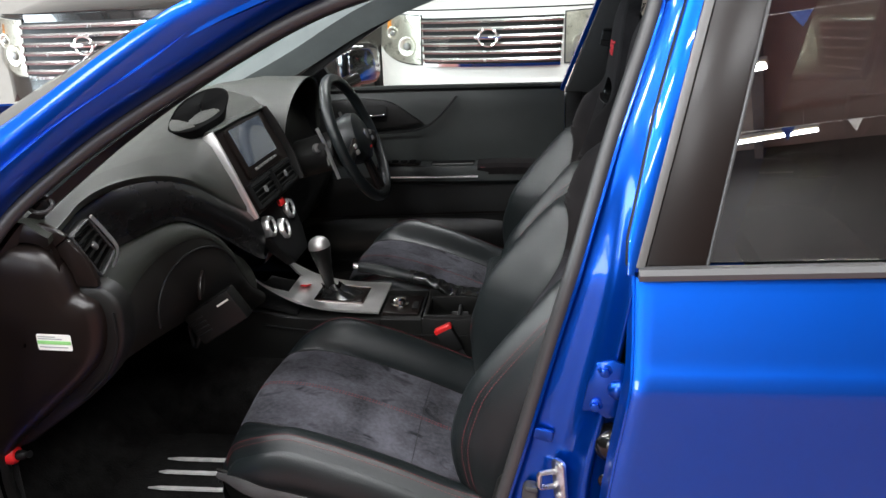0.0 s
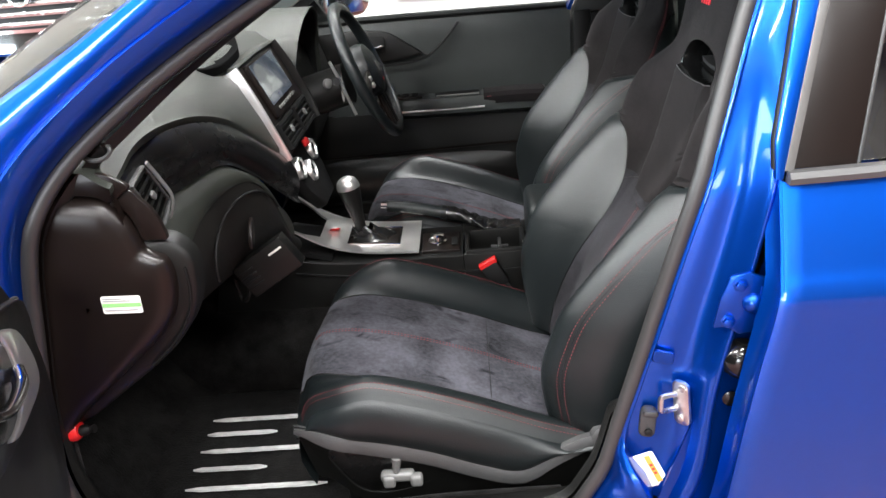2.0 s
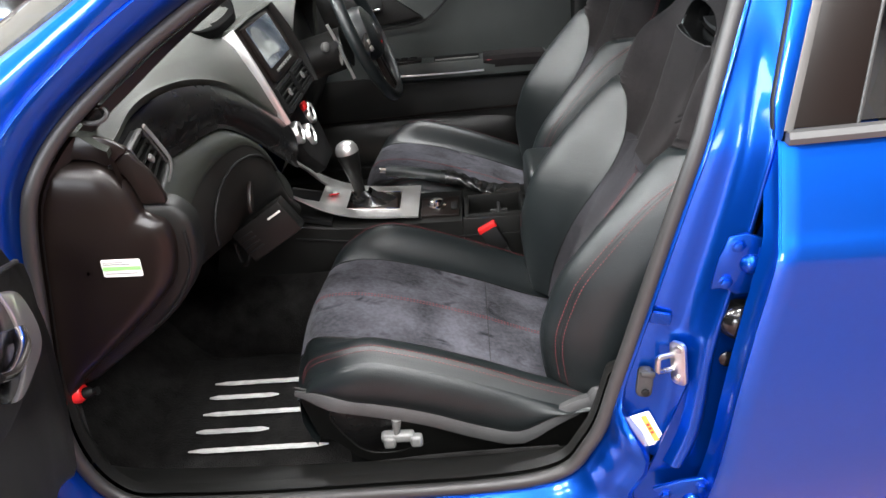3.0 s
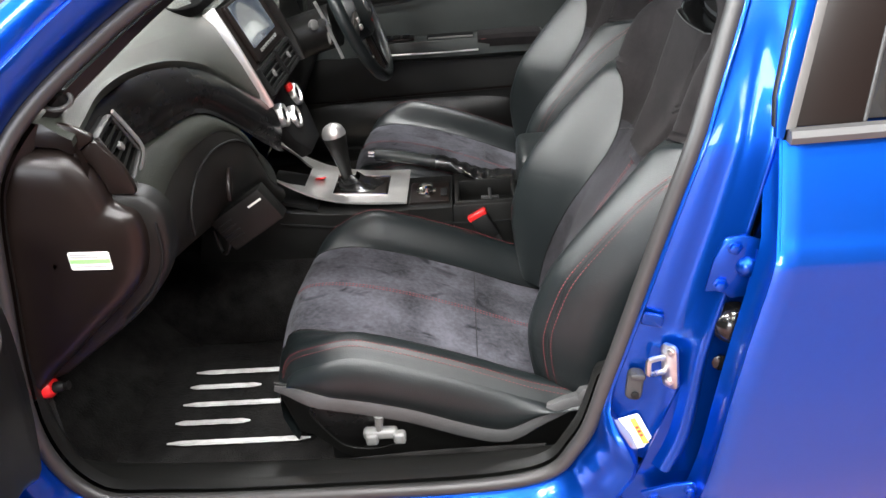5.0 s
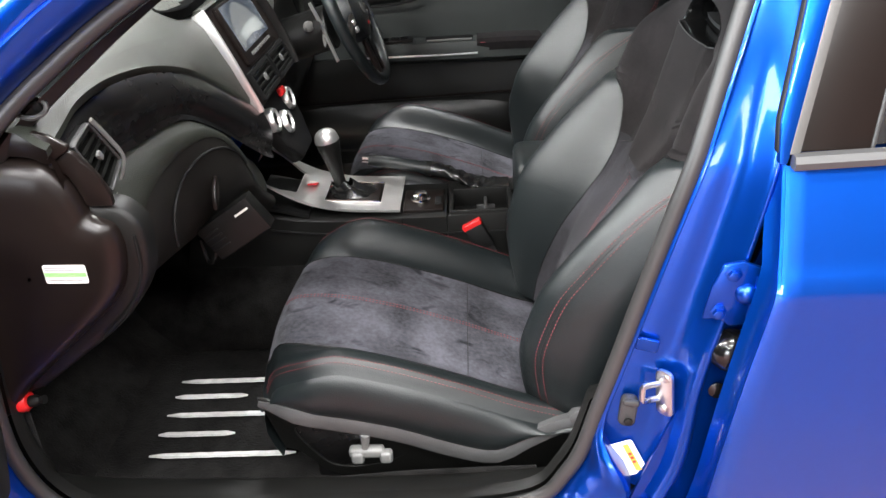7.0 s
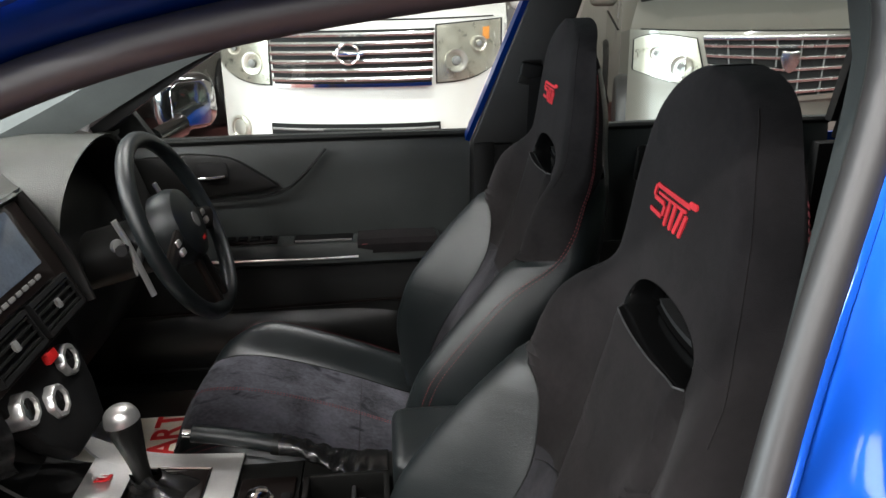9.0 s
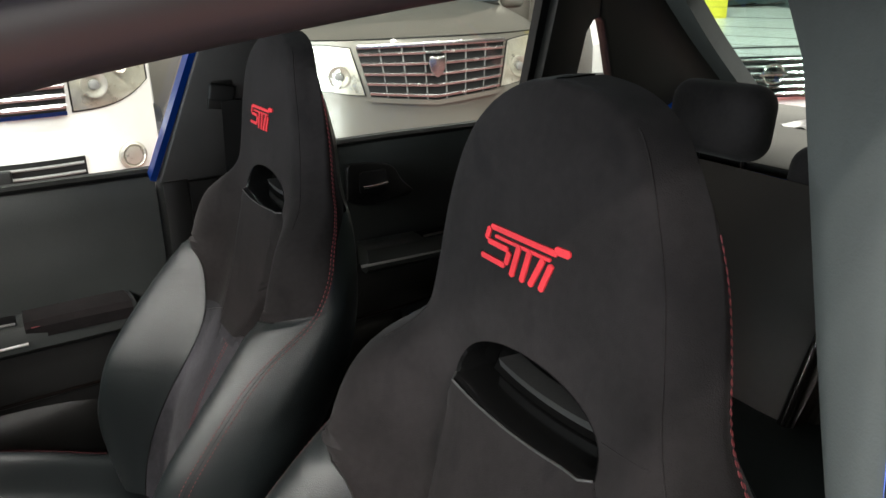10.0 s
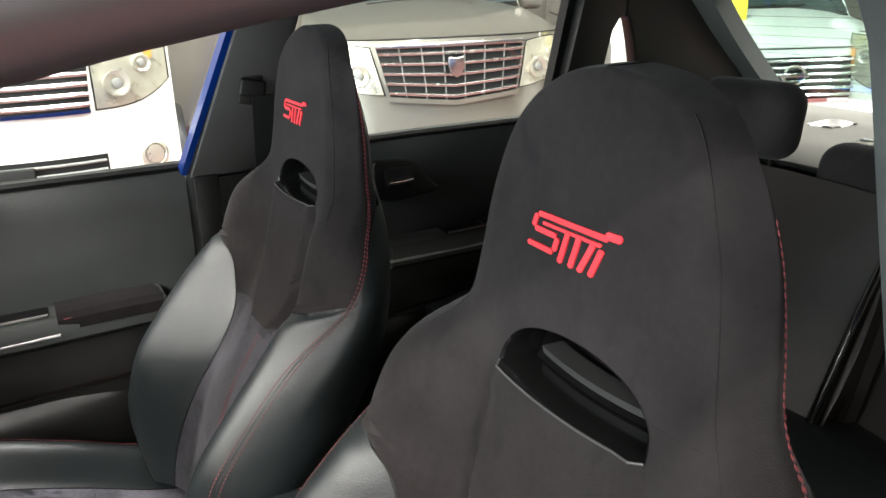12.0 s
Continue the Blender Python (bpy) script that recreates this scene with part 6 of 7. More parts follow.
for dz, w in ((0.010, 0.030), (0.0065, 0.04), (-0.008, 0.048)):
    part("printed_bar", plate([(-0.026, -0.0008), (w - 0.026, -0.0008), (w - 0.026, 0.0008), (-0.026, 0.0008)], pose(-0.883, 0.1128, 0.8215 + dz, 90, 2, 0), 0.001), INK, label)
# demister outlet at the corner of the pad
dem = part("demister", sweep([Vector((-0.873, 0.142, 1.042)) + Vector((0.020 * math.cos(t), 0.012 * math.sin(t) * 0.5, 0.011 * math.sin(t))) for t in np.linspace(0, 2 * math.pi, 19)[:-1]], circle(0.0035, 6), True, up=(0, 1, 0)), SHIELD, dash, "small demister outlet")
part("outlet_throat", box_at(pose(-0.874, 0.145, 1.0415, 20, -10, 0), 0.030, 0.010, 0.016, 0.004), DARK, dem)
# kick panel and the red plug under the end panel
part("kick_panel", slab([(-1.30, 0.30), (-1.075, 0.34), (-1.06, 0.60), (-1.10, 0.70), (-1.30, 0.70)], lambda z: 0.165, 0.02, r=0.004), CARPET, dash)
plug = thing("red_plug", (-1.045, 0.150, 0.580), "small red plug with a black tip below the dash end", "plug")
part("body", merge(lathe([(0.016, 0), (0.018, 0.006), (0.018, 0.026), (0.013, 0.032)], pose(-1.055, 0.14, 0.585, 0, 82, 0), 12), box_at(pose(-1.062, 0.14, 0.592), 0.034, 0.024, 0.038, 0.005)), RED, plug)
part("tip", lathe([(0.009, 0), (0.009, 0.010), (0.005, 0.016), (0.007, 0.024)], pose(-1.023, 0.14, 0.586, 0, 82, 0), 10), DARK, plug)
# control box hanging under the glove box
ecu = thing("control_box", (-0.76, 0.45, 0.68), "dark metal control box with slots and a white mark", "control box")
M_ECU = pose(-0.763, 0.452, 0.714, 0, -32, 0)
part("case", box_at(M_ECU, 0.118, 0.035, 0.070, 0.003), PLASTIC, ecu)
for k in range(4):
    part("slot", box_at(M_ECU @ pose(-0.038, -0.018, 0.018 - 0.011 * k), 0.036, 0.003, 0.004, 0.001), DARK, ecu)
part("mark", box_at(M_ECU @ pose(0.036, -0.0185, 0.018), 0.030, 0.002, 0.004, 0.0005), PAPER, ecu, "white mark")
part("cable", tube(spline([(-0.80, 0.452, 0.70), (-0.81, 0.44, 0.655), (-0.83, 0.46, 0.64), (-0.84, 0.47, 0.68)], 6), 0.004, 6), DARK, ecu)

# central stack: frame, display, vents, dials
FN = Vector((1, 0, 0.45)).normalized()
FD = Vector((-0.45, 0, 1)).normalized()


def on_stack(y, s, out=0.0):
    """A place on the sloping stack: y across, s up its slope from the bottom edge, out from its face."""
    return Vector((-0.744, 0, 0.853)) + FD * s + Vector((0, y, 0)) + FN * out


def stack_m(y, s, out=0.0):
    m = Matrix((Vector((0, 1, 0)), FD, FN)).transposed().to_4x4()
    m.translation = on_stack(y, s, out)
    return m


stack = part("console_face", plate([(-0.168, -0.005), (0.168, -0.005), (0.176, 0.10), (0.166, 0.205), (-0.166, 0.205), (-0.176, 0.10)], stack_m(YC, 0, -0.10), 0.094, 0.006), GLOSS, dash, "grey-black centre stack")
part("face_brow", sweep([on_stack(YC - 0.17, 0.203, -0.02), on_stack(YC, 0.206, -0.02), on_stack(YC + 0.17, 0.203, -0.02)], [(0.018, -0.006), (0.021, 0.0), (0.012, 0.006), (-0.05, 0.012), (-0.05, -0.02)], up=FN), PAD, stack)
for s in (-1, 1):
    part("silver_trim", sweep(spline([on_stack(YC + s * 0.176, 0.205, 0.0), on_stack(YC + s * 0.184, 0.14, 0.003), on_stack(YC + s * 0.188, 0.06, 0.001), on_stack(YC + s * 0.180, -0.006, -0.006)], 6), [(-0.02, -0.006), (0.002, -0.006), (0.006, -0.004), (0.0075, 0.0), (0.006, 0.003), (0.0, 0.005), (-0.02, 0.005)], up=FN), SILVER if s < 0 else PLASTIC, stack, "satin silver side trim" if s < 0 else "black side trim")
display = part("display_frame", plate(rounded(0.232, 0.128, 0.008), stack_m(YC + 0.004, 0.133, -0.008), 0.010, 0.002), GLOSS, stack, "black display surround")
part("display", plate(rounded(0.200, 0.094, 0.003), stack_m(YC + 0.004, 0.145, 0.0015), 0.002), SCREEN, display, "grey glass display")
for k in range(7):
    part("button", plate(rounded(0.016, 0.007, 0.002), stack_m(YC - 0.062 + 0.022 * k, 0.085, 0.002), 0.003, 0.0008), KNOBGREY, display)
for y in (YC - 0.075, YC + 0.075):
    v = part("centre_vent", sweep([on_stack(y - 0.066, 0.008, 0), on_stack(y + 0.066, 0.008, 0), on_stack(y + 0.066, 0.060, 0), on_stack(y - 0.066, 0.060, 0)], [(0.004, -0.004), (0.004, 0.004), (-0.01, 0.004), (-0.01, -0.004)], True, up=FN), DARK, stack, "centre air vent")
    part("vent_throat", plate(rounded(0.126, 0.048, 0.004), stack_m(y, 0.034, -0.006), 0.002), DARK, v)
    for k in range(4):
        part("vent_slat", plate(rounded(0.126, 0.003, 0.001), stack_m(y, 0.016 + 0.012 * k, -0.004), 0.006), PLASTIC, v)
    part("vent_tab", plate(rounded(0.012, 0.016, 0.003), stack_m(y, 0.034, 0.0), 0.006, 0.001), KNOBGREY, v)
lower = part("dial_panel", plate([(-0.14, 0.02), (0.12, 0.02), (0.085, -0.085), (0.05, -0.14), (-0.06, -0.14), (-0.105, -0.085)], stack_m(YC, -0.02, -0.06), 0.03, 0.006), DARK, dash, "dark panel with three dials")


def dial(c):
    m = Matrix.Translation(c) @ Vector((1, 0, 0.25)).to_track_quat("Z", "Y").to_matrix().to_4x4()
    prof = [(0.025, -0.035), (0.0262, -0.006), (0.0262, 0.003), (0.0235, 0.008), (0.018, 0.0085), (0.017, 0.004)]
    d = part("dial", grid([[m @ Vector((r * (1 + 0.035 * math.cos(8 * a)) * math.cos(a), r * (1 + 0.035 * math.cos(8 * a)) * math.sin(a), h)) for a in np.linspace(0, 2 * math.pi, 49)[:-1]] for r, h in prof], close_u=True, cap=True), SILVER, lower, "bright scalloped silver dial")
    part("dial_face", lathe([(0.0172, 0.003), (0.016, 0.0055), (0.002, 0.006)], m, 20), CHROME, d)
    part("dial_pointer", box_at(m @ pose(0, 0.008, 0.0075), 0.004, 0.014, 0.003, 0.001), DARK, d)


for c in ((-0.748, 0.763, 0.800), (-0.738, 0.832, 0.772), (-0.748, 0.912, 0.800)):
    dial(c)
part("hazard_button", box_at(pose(-0.748, 0.862, 0.832, 0, -20, 0), 0.012, 0.03, 0.018, 0.004), RED, lower, "red hazard button")

# pocket in the dash top: a flat black patch stands for its shade
_sc = [(p.x, p.y) for p in spline([(-0.890, 0.620, 0), (-0.945, 0.770, 0), (-0.980, 0.917, 0), (-0.992, 1.060, 0), (-0.975, 1.125, 0), (-0.940, 1.090, 0), (-0.893, 0.960, 0), (-0.857, 0.840, 0), (-0.846, 0.740, 0), (-0.846, 0.665, 0), (-0.860, 0.620, 0)], 4, True)]


def scoop_z(x):
    return 1.0555 + 0.20 * (-0.87 - x)


_mx, _my = -0.915, 0.85
part("top_pocket_shade", grid([[Vector((_mx + (x - _mx) * k, _my + (y - _my) * k, scoop_z(x) + dz)) for x, y in _sc] for k, dz in ((1.0, -0.012), (1.0, 0.003), (0.975, 0.005), (0.95, 0.0035), (0.93, 0.0015), (0.02, 0.0015))], close_u=True), POCKET_SHADE, dash, "flat black patch painting the shade of the dash-top pocket")

# instrument binnacle and driver's side
DY = 1.245


def hood_pt(a, x, s=1.0):
    return Vector((x, DY + 0.172 * s * math.cos(a), 0.925 + 0.158 * s * max(0, math.sin(a)) ** 0.7 - (0.05 if math.sin(a) < 0 else 0)))


arc = np.linspace(-0.02, math.pi + 0.02, 26)
hood = part("binnacle", grid([[hood_pt(a, -0.765 - 0.035 * (1 - math.sin(max(min(a, math.pi), 0)))) for a in arc], [hood_pt(a, -0.762 - 0.03 * (1 - math.sin(max(min(a, math.pi), 0))), 1.03) for a in arc], [hood_pt(a, -0.90, 1.06) for a in arc], [hood_pt(a, -1.03, 0.96) for a in arc], [hood_pt(a, -1.16, 0.75) for a in arc]]), PAD, dash, "hooded instrument binnacle")
part("binnacle_lining", grid([[hood_pt(a, -0.768 - 0.035 * (1 - math.sin(max(min(a, math.pi), 0))), 0.97) for a in arc], [hood_pt(a, -0.93, 0.90) for a in arc], [hood_pt(a, -0.95, 0.05) for a in arc]]), DARK, hood)
for y, r in ((DY - 0.075, 0.050), (DY + 0.06, 0.060)):
    part("gauge", lathe([(r, 0), (r, 0.006), (r * 0.9, 0.008), (r * 0.88, 0.003), (0.004, 0.003)], Matrix.Translation((-0.935, y, 0.985)) @ Vector((1, 0, 0.3)).to_track_quat("Z", "Y").to_matrix().to_4x4(), 24), GLOSS, hood)
part("driver_panel", grid([[Vector((x, y, z)) for x, z in ((-0.86, 1.03), (-0.83, 0.96), (-0.80, 0.86), (-0.82, 0.72), (-0.88, 0.60), (-1.0, 0.55))] for y in np.linspace(1.03, 1.62, 10)]), PLASTIC, dash, "black driver's lower dash panel")
part("driver_vent", lathe([(0.045, 0), (0.045, 0.012), (0.038, 0.014), (0.034, 0.002)], Matrix.Translation((-0.835, 1.53, 0.985)) @ Vector((1, -0.2, 0.2)).to_track_quat("Z", "Y").to_matrix().to_4x4(), 20), DARK, dash)
part("dash_underside", rbox(-1.34, -1.00, 0.24, 1.58, 0.60, 0.64, 0.01), DARK, dash)

# ---- steering wheel ----
wheel = thing("steering_wheel", (-0.63, 1.225, 0.915), "black leather steering wheel with silver paddles", "steering wheel")
WM = Matrix.Translation((-0.63, 1.225, 0.915)) @ Vector((0.93, 0, 0.37)).to_track_quat("Z", "Y").to_matrix().to_4x4()


def wp(a, r, h=0.0):
    return WM @ Vector((r * math.sin(a), r * math.cos(a), h))


rim_path = [wp(2 * math.pi * k / 48, 0.178) for k in range(48)]
part("rim", tube(rim_path, 0.0155, 12, True, up=(0.93, 0.01, 0.37)), LEATHER, wheel, "black leather wheel rim")
part("rim_stitching", stitches([wp(2 * math.pi * k / 48, 0.164, 0.004) for k in range(49)], 0.005, 0.004, 0.0011), DARK, wheel)
hub = part("hub", lathe([(0.072, -0.030), (0.075, 0.0), (0.068, 0.018), (0.045, 0.028), (0.01, 0.031)], WM, 24), LEATHER, wheel, "black hub cover")
part("hub_badge", lathe([(0.016, 0.029), (0.015, 0.032), (0.003, 0.033)], WM, 16), KNOBGREY, hub, "small grey hub badge")
part("hub_mark", box_at(WM @ pose(0.0, -0.038, 0.0275, 0, 0, 0), 0.022, 0.008, 0.003, 0.001), RED, hub, "small red mark")
for a in (-1.75, 1.75):
    part("spoke", sweep([wp(a, 0.06, 0.004), wp(a * 1.02, 0.12, 0.002), wp(a * 1.03, 0.168, 0.0)], circle(0.024, 10, 0.010), up=(0, 0, 1)), GLOSS, wheel)
    for k in range(2):
        part("spoke_switch", box_at(WM @ pose(0.10 * math.sin(a), 0.10 * math.cos(a) + 0.018 * k - 0.01, 0.014), 0.022, 0.013, 0.008, 0.003), SILVER, wheel)
for da in (-0.13, 0.13):
    part("lower_spoke", sweep([wp(math.pi + da * 2, 0.06, 0.0), wp(math.pi + da * 1.4, 0.115, 0.0), wp(math.pi + da, 0.168, 0.0)], circle(0.011, 8, 0.008), up=(0, 1, 0)), GLOSS, wheel)
for sg in (-1, 1):
    part("paddle", sweep(spline([(-0.708, 1.225 + sg * 0.127, 0.968), (-0.690, 1.225 + sg * 0.128, 0.925), (-0.672, 1.225 + sg * 0.133, 0.875), (-0.655, 1.225 + sg * 0.140, 0.830)], 6), circle(0.011, 10, 0.0035), up=(0, 1, 0)), SILVER, wheel, "silver gear paddle")
    part("paddle_bracket", sweep([(-0.690, 1.225 + sg * 0.060, 0.890), (-0.684, 1.225 + sg * 0.128, 0.880)], circle(0.018, 8, 0.004), up=(0, 0, 1)), KNOBGREY, wheel)
column = part("column_shroud", sweep(spline([(-0.685, 1.225, 0.885), (-0.76, 1.225, 0.865), (-0.86, 1.225, 0.84)], 4), circle(0.062, 14, 0.055), up=(0, 1, 0)), PLASTIC, wheel, "black column shroud")
part("ignition", lathe([(0.013, 0), (0.013, 0.010), (0.009, 0.012)], Matrix.Translation((-0.735, 1.163, 0.900)) @ Vector((0.8, -0.6, 0.1)).to_track_quat("Z", "Y").to_matrix().to_4x4(), 14), KNOBGREY, column)
for s in (-1, 1):
    part("stalk", tube(spline([(-0.715, 1.225 + s * 0.055, 0.905), (-0.70, 1.225 + s * 0.11, 0.915), (-0.69, 1.225 + s * 0.165, 0.925)], 5), 0.008, 8, scale=lambda t: 0.8 + 0.5 * t), DARK, column)

# ---- centre console ----
console = thing("centre_console", (-0.5, YC, 0.28), "black centre console with a satin silver gear surround", "console")
SECT = [(-0.084, -0.24), (-0.090, -0.02), (-0.086, 0.050), (-0.076, 0.058), (0.080, 0.058), (0.096, 0.050), (0.104, -0.02), (0.098, -0.24)]
part("body", sweep(spline([(-0.98, YC, 0.56), (-0.85, YC, 0.525), (-0.70, YC, 0.50), (-0.50, YC, 0.50), (-0.402, YC, 0.50)], 5), SECT, up=(0, 1, 0)), PLASTIC, console, "black grained console body")
part("rear_body", merge(sweep([(-0.4015, YC, 0.50), (-0.24, YC, 0.50)], [(-0.084, -0.24), (-0.090, -0.035), (0.100, -0.035), (0.098, -0.24)], up=(0, 1, 0)),
                        rbox(-0.4010, -0.24, YC - 0.090, YC - 0.078, 0.455, 0.556, 0.003), rbox(-0.4010, -0.24, YC + 0.030, YC + 0.101, 0.455, 0.556, 0.003)), PLASTIC, console, "console body round the cup holder")
part("side_groove", tube(spline([(-0.80, YC - 0.090, 0.535), (-0.6, YC - 0.091, 0.515), (-0.25, YC - 0.091, 0.512)], 6), 0.003, 6), DARK, console)
part("console_joint", tube([(-0.503, YC - 0.0905, 0.46), (-0.503, YC - 0.0905, 0.50), (-0.503, YC - 0.087, 0.552)], 0.002, 5), DARK, console)
Z_PL = curve1([(-0.835, 0.680), (-0.79, 0.640), (-0.74, 0.608), (-0.70, 0.590), (-0.65, 0.577), (-0.60, 0.571), (-0.505, 0.566)])


def plate_pt(x, y):
    return Vector((x, y, Z_PL(x) + 0.006))


def gear_strip(y0, y1, x0, x1, n=16, m=4):
    return sheet(lambda u, v: plate_pt(x0 + (x1 - x0) * u, (y0(x0 + (x1 - x0) * u) if callable(y0) else y0) + ((y1(x0 + (x1 - x0) * u) if callable(y1) else y1) - (y0(x0 + (x1 - x0) * u) if callable(y0) else y0)) * v), n, m, 0.005)


def inner_edge(s):
    return lambda x: YC + s * (0.052 + 0.034 * (1 - smooth01(-0.79, -0.725, x)))


surround = part("gear_surround", merge(gear_strip(YC - 0.088, inner_edge(-1), -0.830, -0.505), gear_strip(inner_edge(1), YC + 0.100, -0.830, -0.505), gear_strip(YC - 0.053, YC + 0.053, -0.738, -0.677, 6), gear_strip(YC - 0.053, YC + 0.053, -0.553, -0.505, 4)), SILVER, console, "satin silver gear surround")
part("front_pocket", sheet(lambda u, v: Vector((-0.83 + 0.12 * u, YC + 0.085 * (2 * v - 1), 0.60 - 0.03 * u)), 6, 6, 0.01), DARK, console, "open pocket ahead of the gear lever")
gate = part("gate", rbox(-0.676, -0.554, YC - 0.050, YC + 0.050, 0.560, 0.580, 0.004), GLOSS, console, "glossy black gear gate")
part("gate_rim", sweep([(-0.678, YC - 0.052, 0.586), (-0.552, YC - 0.052, 0.577), (-0.552, YC + 0.052, 0.577), (-0.678, YC + 0.052, 0.586)], circle(0.003, 6), True, up=(0, 0, 1)), CHROME, gate)
part("badge", plate(rounded(0.030, 0.022, 0.003), pose(-0.712, YC + 0.006, 0.6025, 0, 17, 90), 0.003, 0.001), RED, console, "small red badge")
for k in range(3):
    part("badge_bar", box_at(pose(-0.712, YC - 0.002 + 0.008 * k, 0.6065, 0, 17, 12), 0.014, 0.0025, 0.0012, 0), PAPER, console)
GY = YC + 0.004
LM = Matrix.Translation((-0.645, GY, 0.588)) @ Vector((-0.16, 0, 0.987)).to_track_quat("Z", "Y").to_matrix().to_4x4()
KNOB = curve1([(0.0, 0.013), (0.03, 0.014), (0.06, 0.0175), (0.09, 0.0225), (0.115, 0.0265), (0.132, 0.0260), (0.146, 0.0180), (0.151, 0.005)])
lever = part("gear_lever", lathe([(KNOB(h), h) for h in np.linspace(0, 0.126, 14)], LM, 18), PLASTIC, console, "leather gear lever with a silver top")
part("lever_top", grid([[LM @ Vector((KNOB(h) * 1.03 * math.cos(a), KNOB(h) * 1.03 * math.sin(a), h)) for a in np.linspace(0, 2 * math.pi, 19)[:-1]] for h in np.linspace(0.122, 0.1515, 9)], close_u=True, cap=True), SILVER, lever, "satin silver knob top")
part("lever_inlay", sheet(lambda u, v: LM @ Vector((KNOB(0.05 + 0.062 * v) * 1.04 * math.cos(2.4 + 1.5 * u), KNOB(0.05 + 0.062 * v) * 1.04 * math.sin(2.4 + 1.5 * u), 0.05 + 0.062 * v)), 6, 6, 0.001), SILVER, lever)
part("lever_boot", grid([[Vector((-0.618 - 0.026 * h / 0.030 + r * 1.25 * math.cos(a) * (1 + 0.12 * math.sin(5 * a + 60 * h)), GY + 0.95 * r * math.sin(a), 0.577 + h * (1 + 0.25 * math.sin(4 * a)))) for a in np.linspace(0, 2 * math.pi, 34)[:-1]] for r, h in ((0.044, 0), (0.042, 0.006), (0.036, 0.010), (0.032, 0.016), (0.024, 0.018), (0.019, 0.030))], close_u=True), BOOTSKIN, lever, "gathered leather boot")

panel = part("switch_plate", rbox(-0.500, -0.408, YC - 0.075, YC + 0.035, 0.556, 0.565, 0.004), GLOSS, console, "dark plate with a chrome rotary switch")
part("rotary_switch", lathe([(0.022, 0), (0.023, 0.006), (0.018, 0.008), (0.0165, 0.018), (0.012, 0.021), (0.003, 0.021)], pose(-0.462, YC - 0.028, 0.565), 20), CHROME, panel, "chrome rotary switch")
part("rocker", rbox(-0.428, -0.412, YC - 0.055, YC - 0.015, 0.565, 0.570, 0.002), DARK, panel)
cups = part("cup_holder", merge(rbox(-0.396, -0.386, YC - 0.085, YC + 0.035, 0.52, 0.564, 0.002), rbox(-0.262, -0.252, YC - 0.085, YC + 0.035, 0.52, 0.564, 0.002), rbox(-0.396, -0.252, YC - 0.088, YC - 0.080, 0.52, 0.564, 0.002), rbox(-0.396, -0.252, YC + 0.028, YC + 0.036, 0.52, 0.564, 0.002)), PLASTIC, console, "open cup holder")
part("cup_well", rbox(-0.386, -0.262, YC - 0.0775, YC + 0.0275, 0.4655, 0.472, 0.0), DARK, cups)
part("cup_divider", merge(rbox(-0.317, -0.309, YC - 0.05, YC + 0.026, 0.4725, 0.545, 0.003), rbox(-0.334, -0.292, YC - 0.004, YC + 0.004, 0.4725, 0.535, 0.002)), RUBBER, cups, "grey cup divider")
part("console_lid", rbox(-0.245, 0.06, YC - 0.085, YC + 0.085, 0.53, 0.66, 0.02, 3), LEATHER, console, "black padded console box")

brake = thing("hand_brake", (-0.45, 0.95, 0.56), "black leather hand brake with a chrome button", "hand brake")
part("grip", sweep(spline([(-0.588, 0.958, 0.622), (-0.54, 0.955, 0.616), (-0.49, 0.951, 0.607), (-0.446, 0.947, 0.598)], 5), circle(0.0165, 12, 0.0145), up=(0, 1, 0)), LEATHER, brake)
part("collar", tube([(-0.452, 0.9475, 0.599), (-0.438, 0.9465, 0.596)], 0.0185, 12), PLASTIC, brake)
part("button", tube([(-0.604, 0.959, 0.624), (-0.585, 0.958, 0.622)], 0.008, 10), CHROME, brake, "chrome release button")


def brake_boot(t, a):
    """Crumpled leather that spreads from the lever down to the console."""
    w = 0.019 + 0.022 * smooth01(0.15, 0.8, t) + 0.0035 * math.sin(31 * t + 1.3 * math.sin(3 * a)) * math.sin(math.pi * t)
    h = 0.018 - 0.009 * t + 0.0032 * math.sin(47 * t + 2 * a) * math.sin(math.pi * t)
    return Vector((-0.440 + 0.185 * t, 0.9465 - 0.012 * t + w * math.cos(a), 0.596 - 0.044 * smooth01(0, 0.75, t) + h * math.sin(a)))


part("boot", grid([[brake_boot(t, a) for a in np.linspace(0, 2 * math.pi, 25)[:-1]] for t in np.linspace(0, 1, 44)], close_u=True, cap=True), BOOTSKIN, brake, "gathered leather boot")

# ---- mats ----
mat_thing = thing("floor_mat", (-0.85, 0.42, 0.29), "black carpet floor mat with pale grey heel stripes", "floor mat")
part("carpet", sheet(lambda u, v: Vector((-1.10 + 0.50 * u, 0.215 + 0.43 * v, 0.291 + 0.004 * math.sin(3 * u) + 0.05 * max(0, 0.16 - u))), 12, 8, 0.012), CARPET, mat_thing)
for k, (y, x1) in enumerate(((0.532, -0.70), (0.482, -0.825), (0.425, -0.70), (0.369, -0.822), (0.311, -0.690))):
    part("heel_stripe", sweep([(x, y + 0.0004 * math.sin(170 * x), 0.3045) for x in np.linspace(-0.980 + 0.002 * k, x1, 40)], [(-0.0055, -0.002), (-0.004, 0.0025), (0.004, 0.0025), (0.0055, -0.002)], up=(0, 1, 0), scale=lambda t: min(1.0, 0.35 + 6 * min(t, 1 - t))), STRIPE, mat_thing, "pale grey heel stripe")
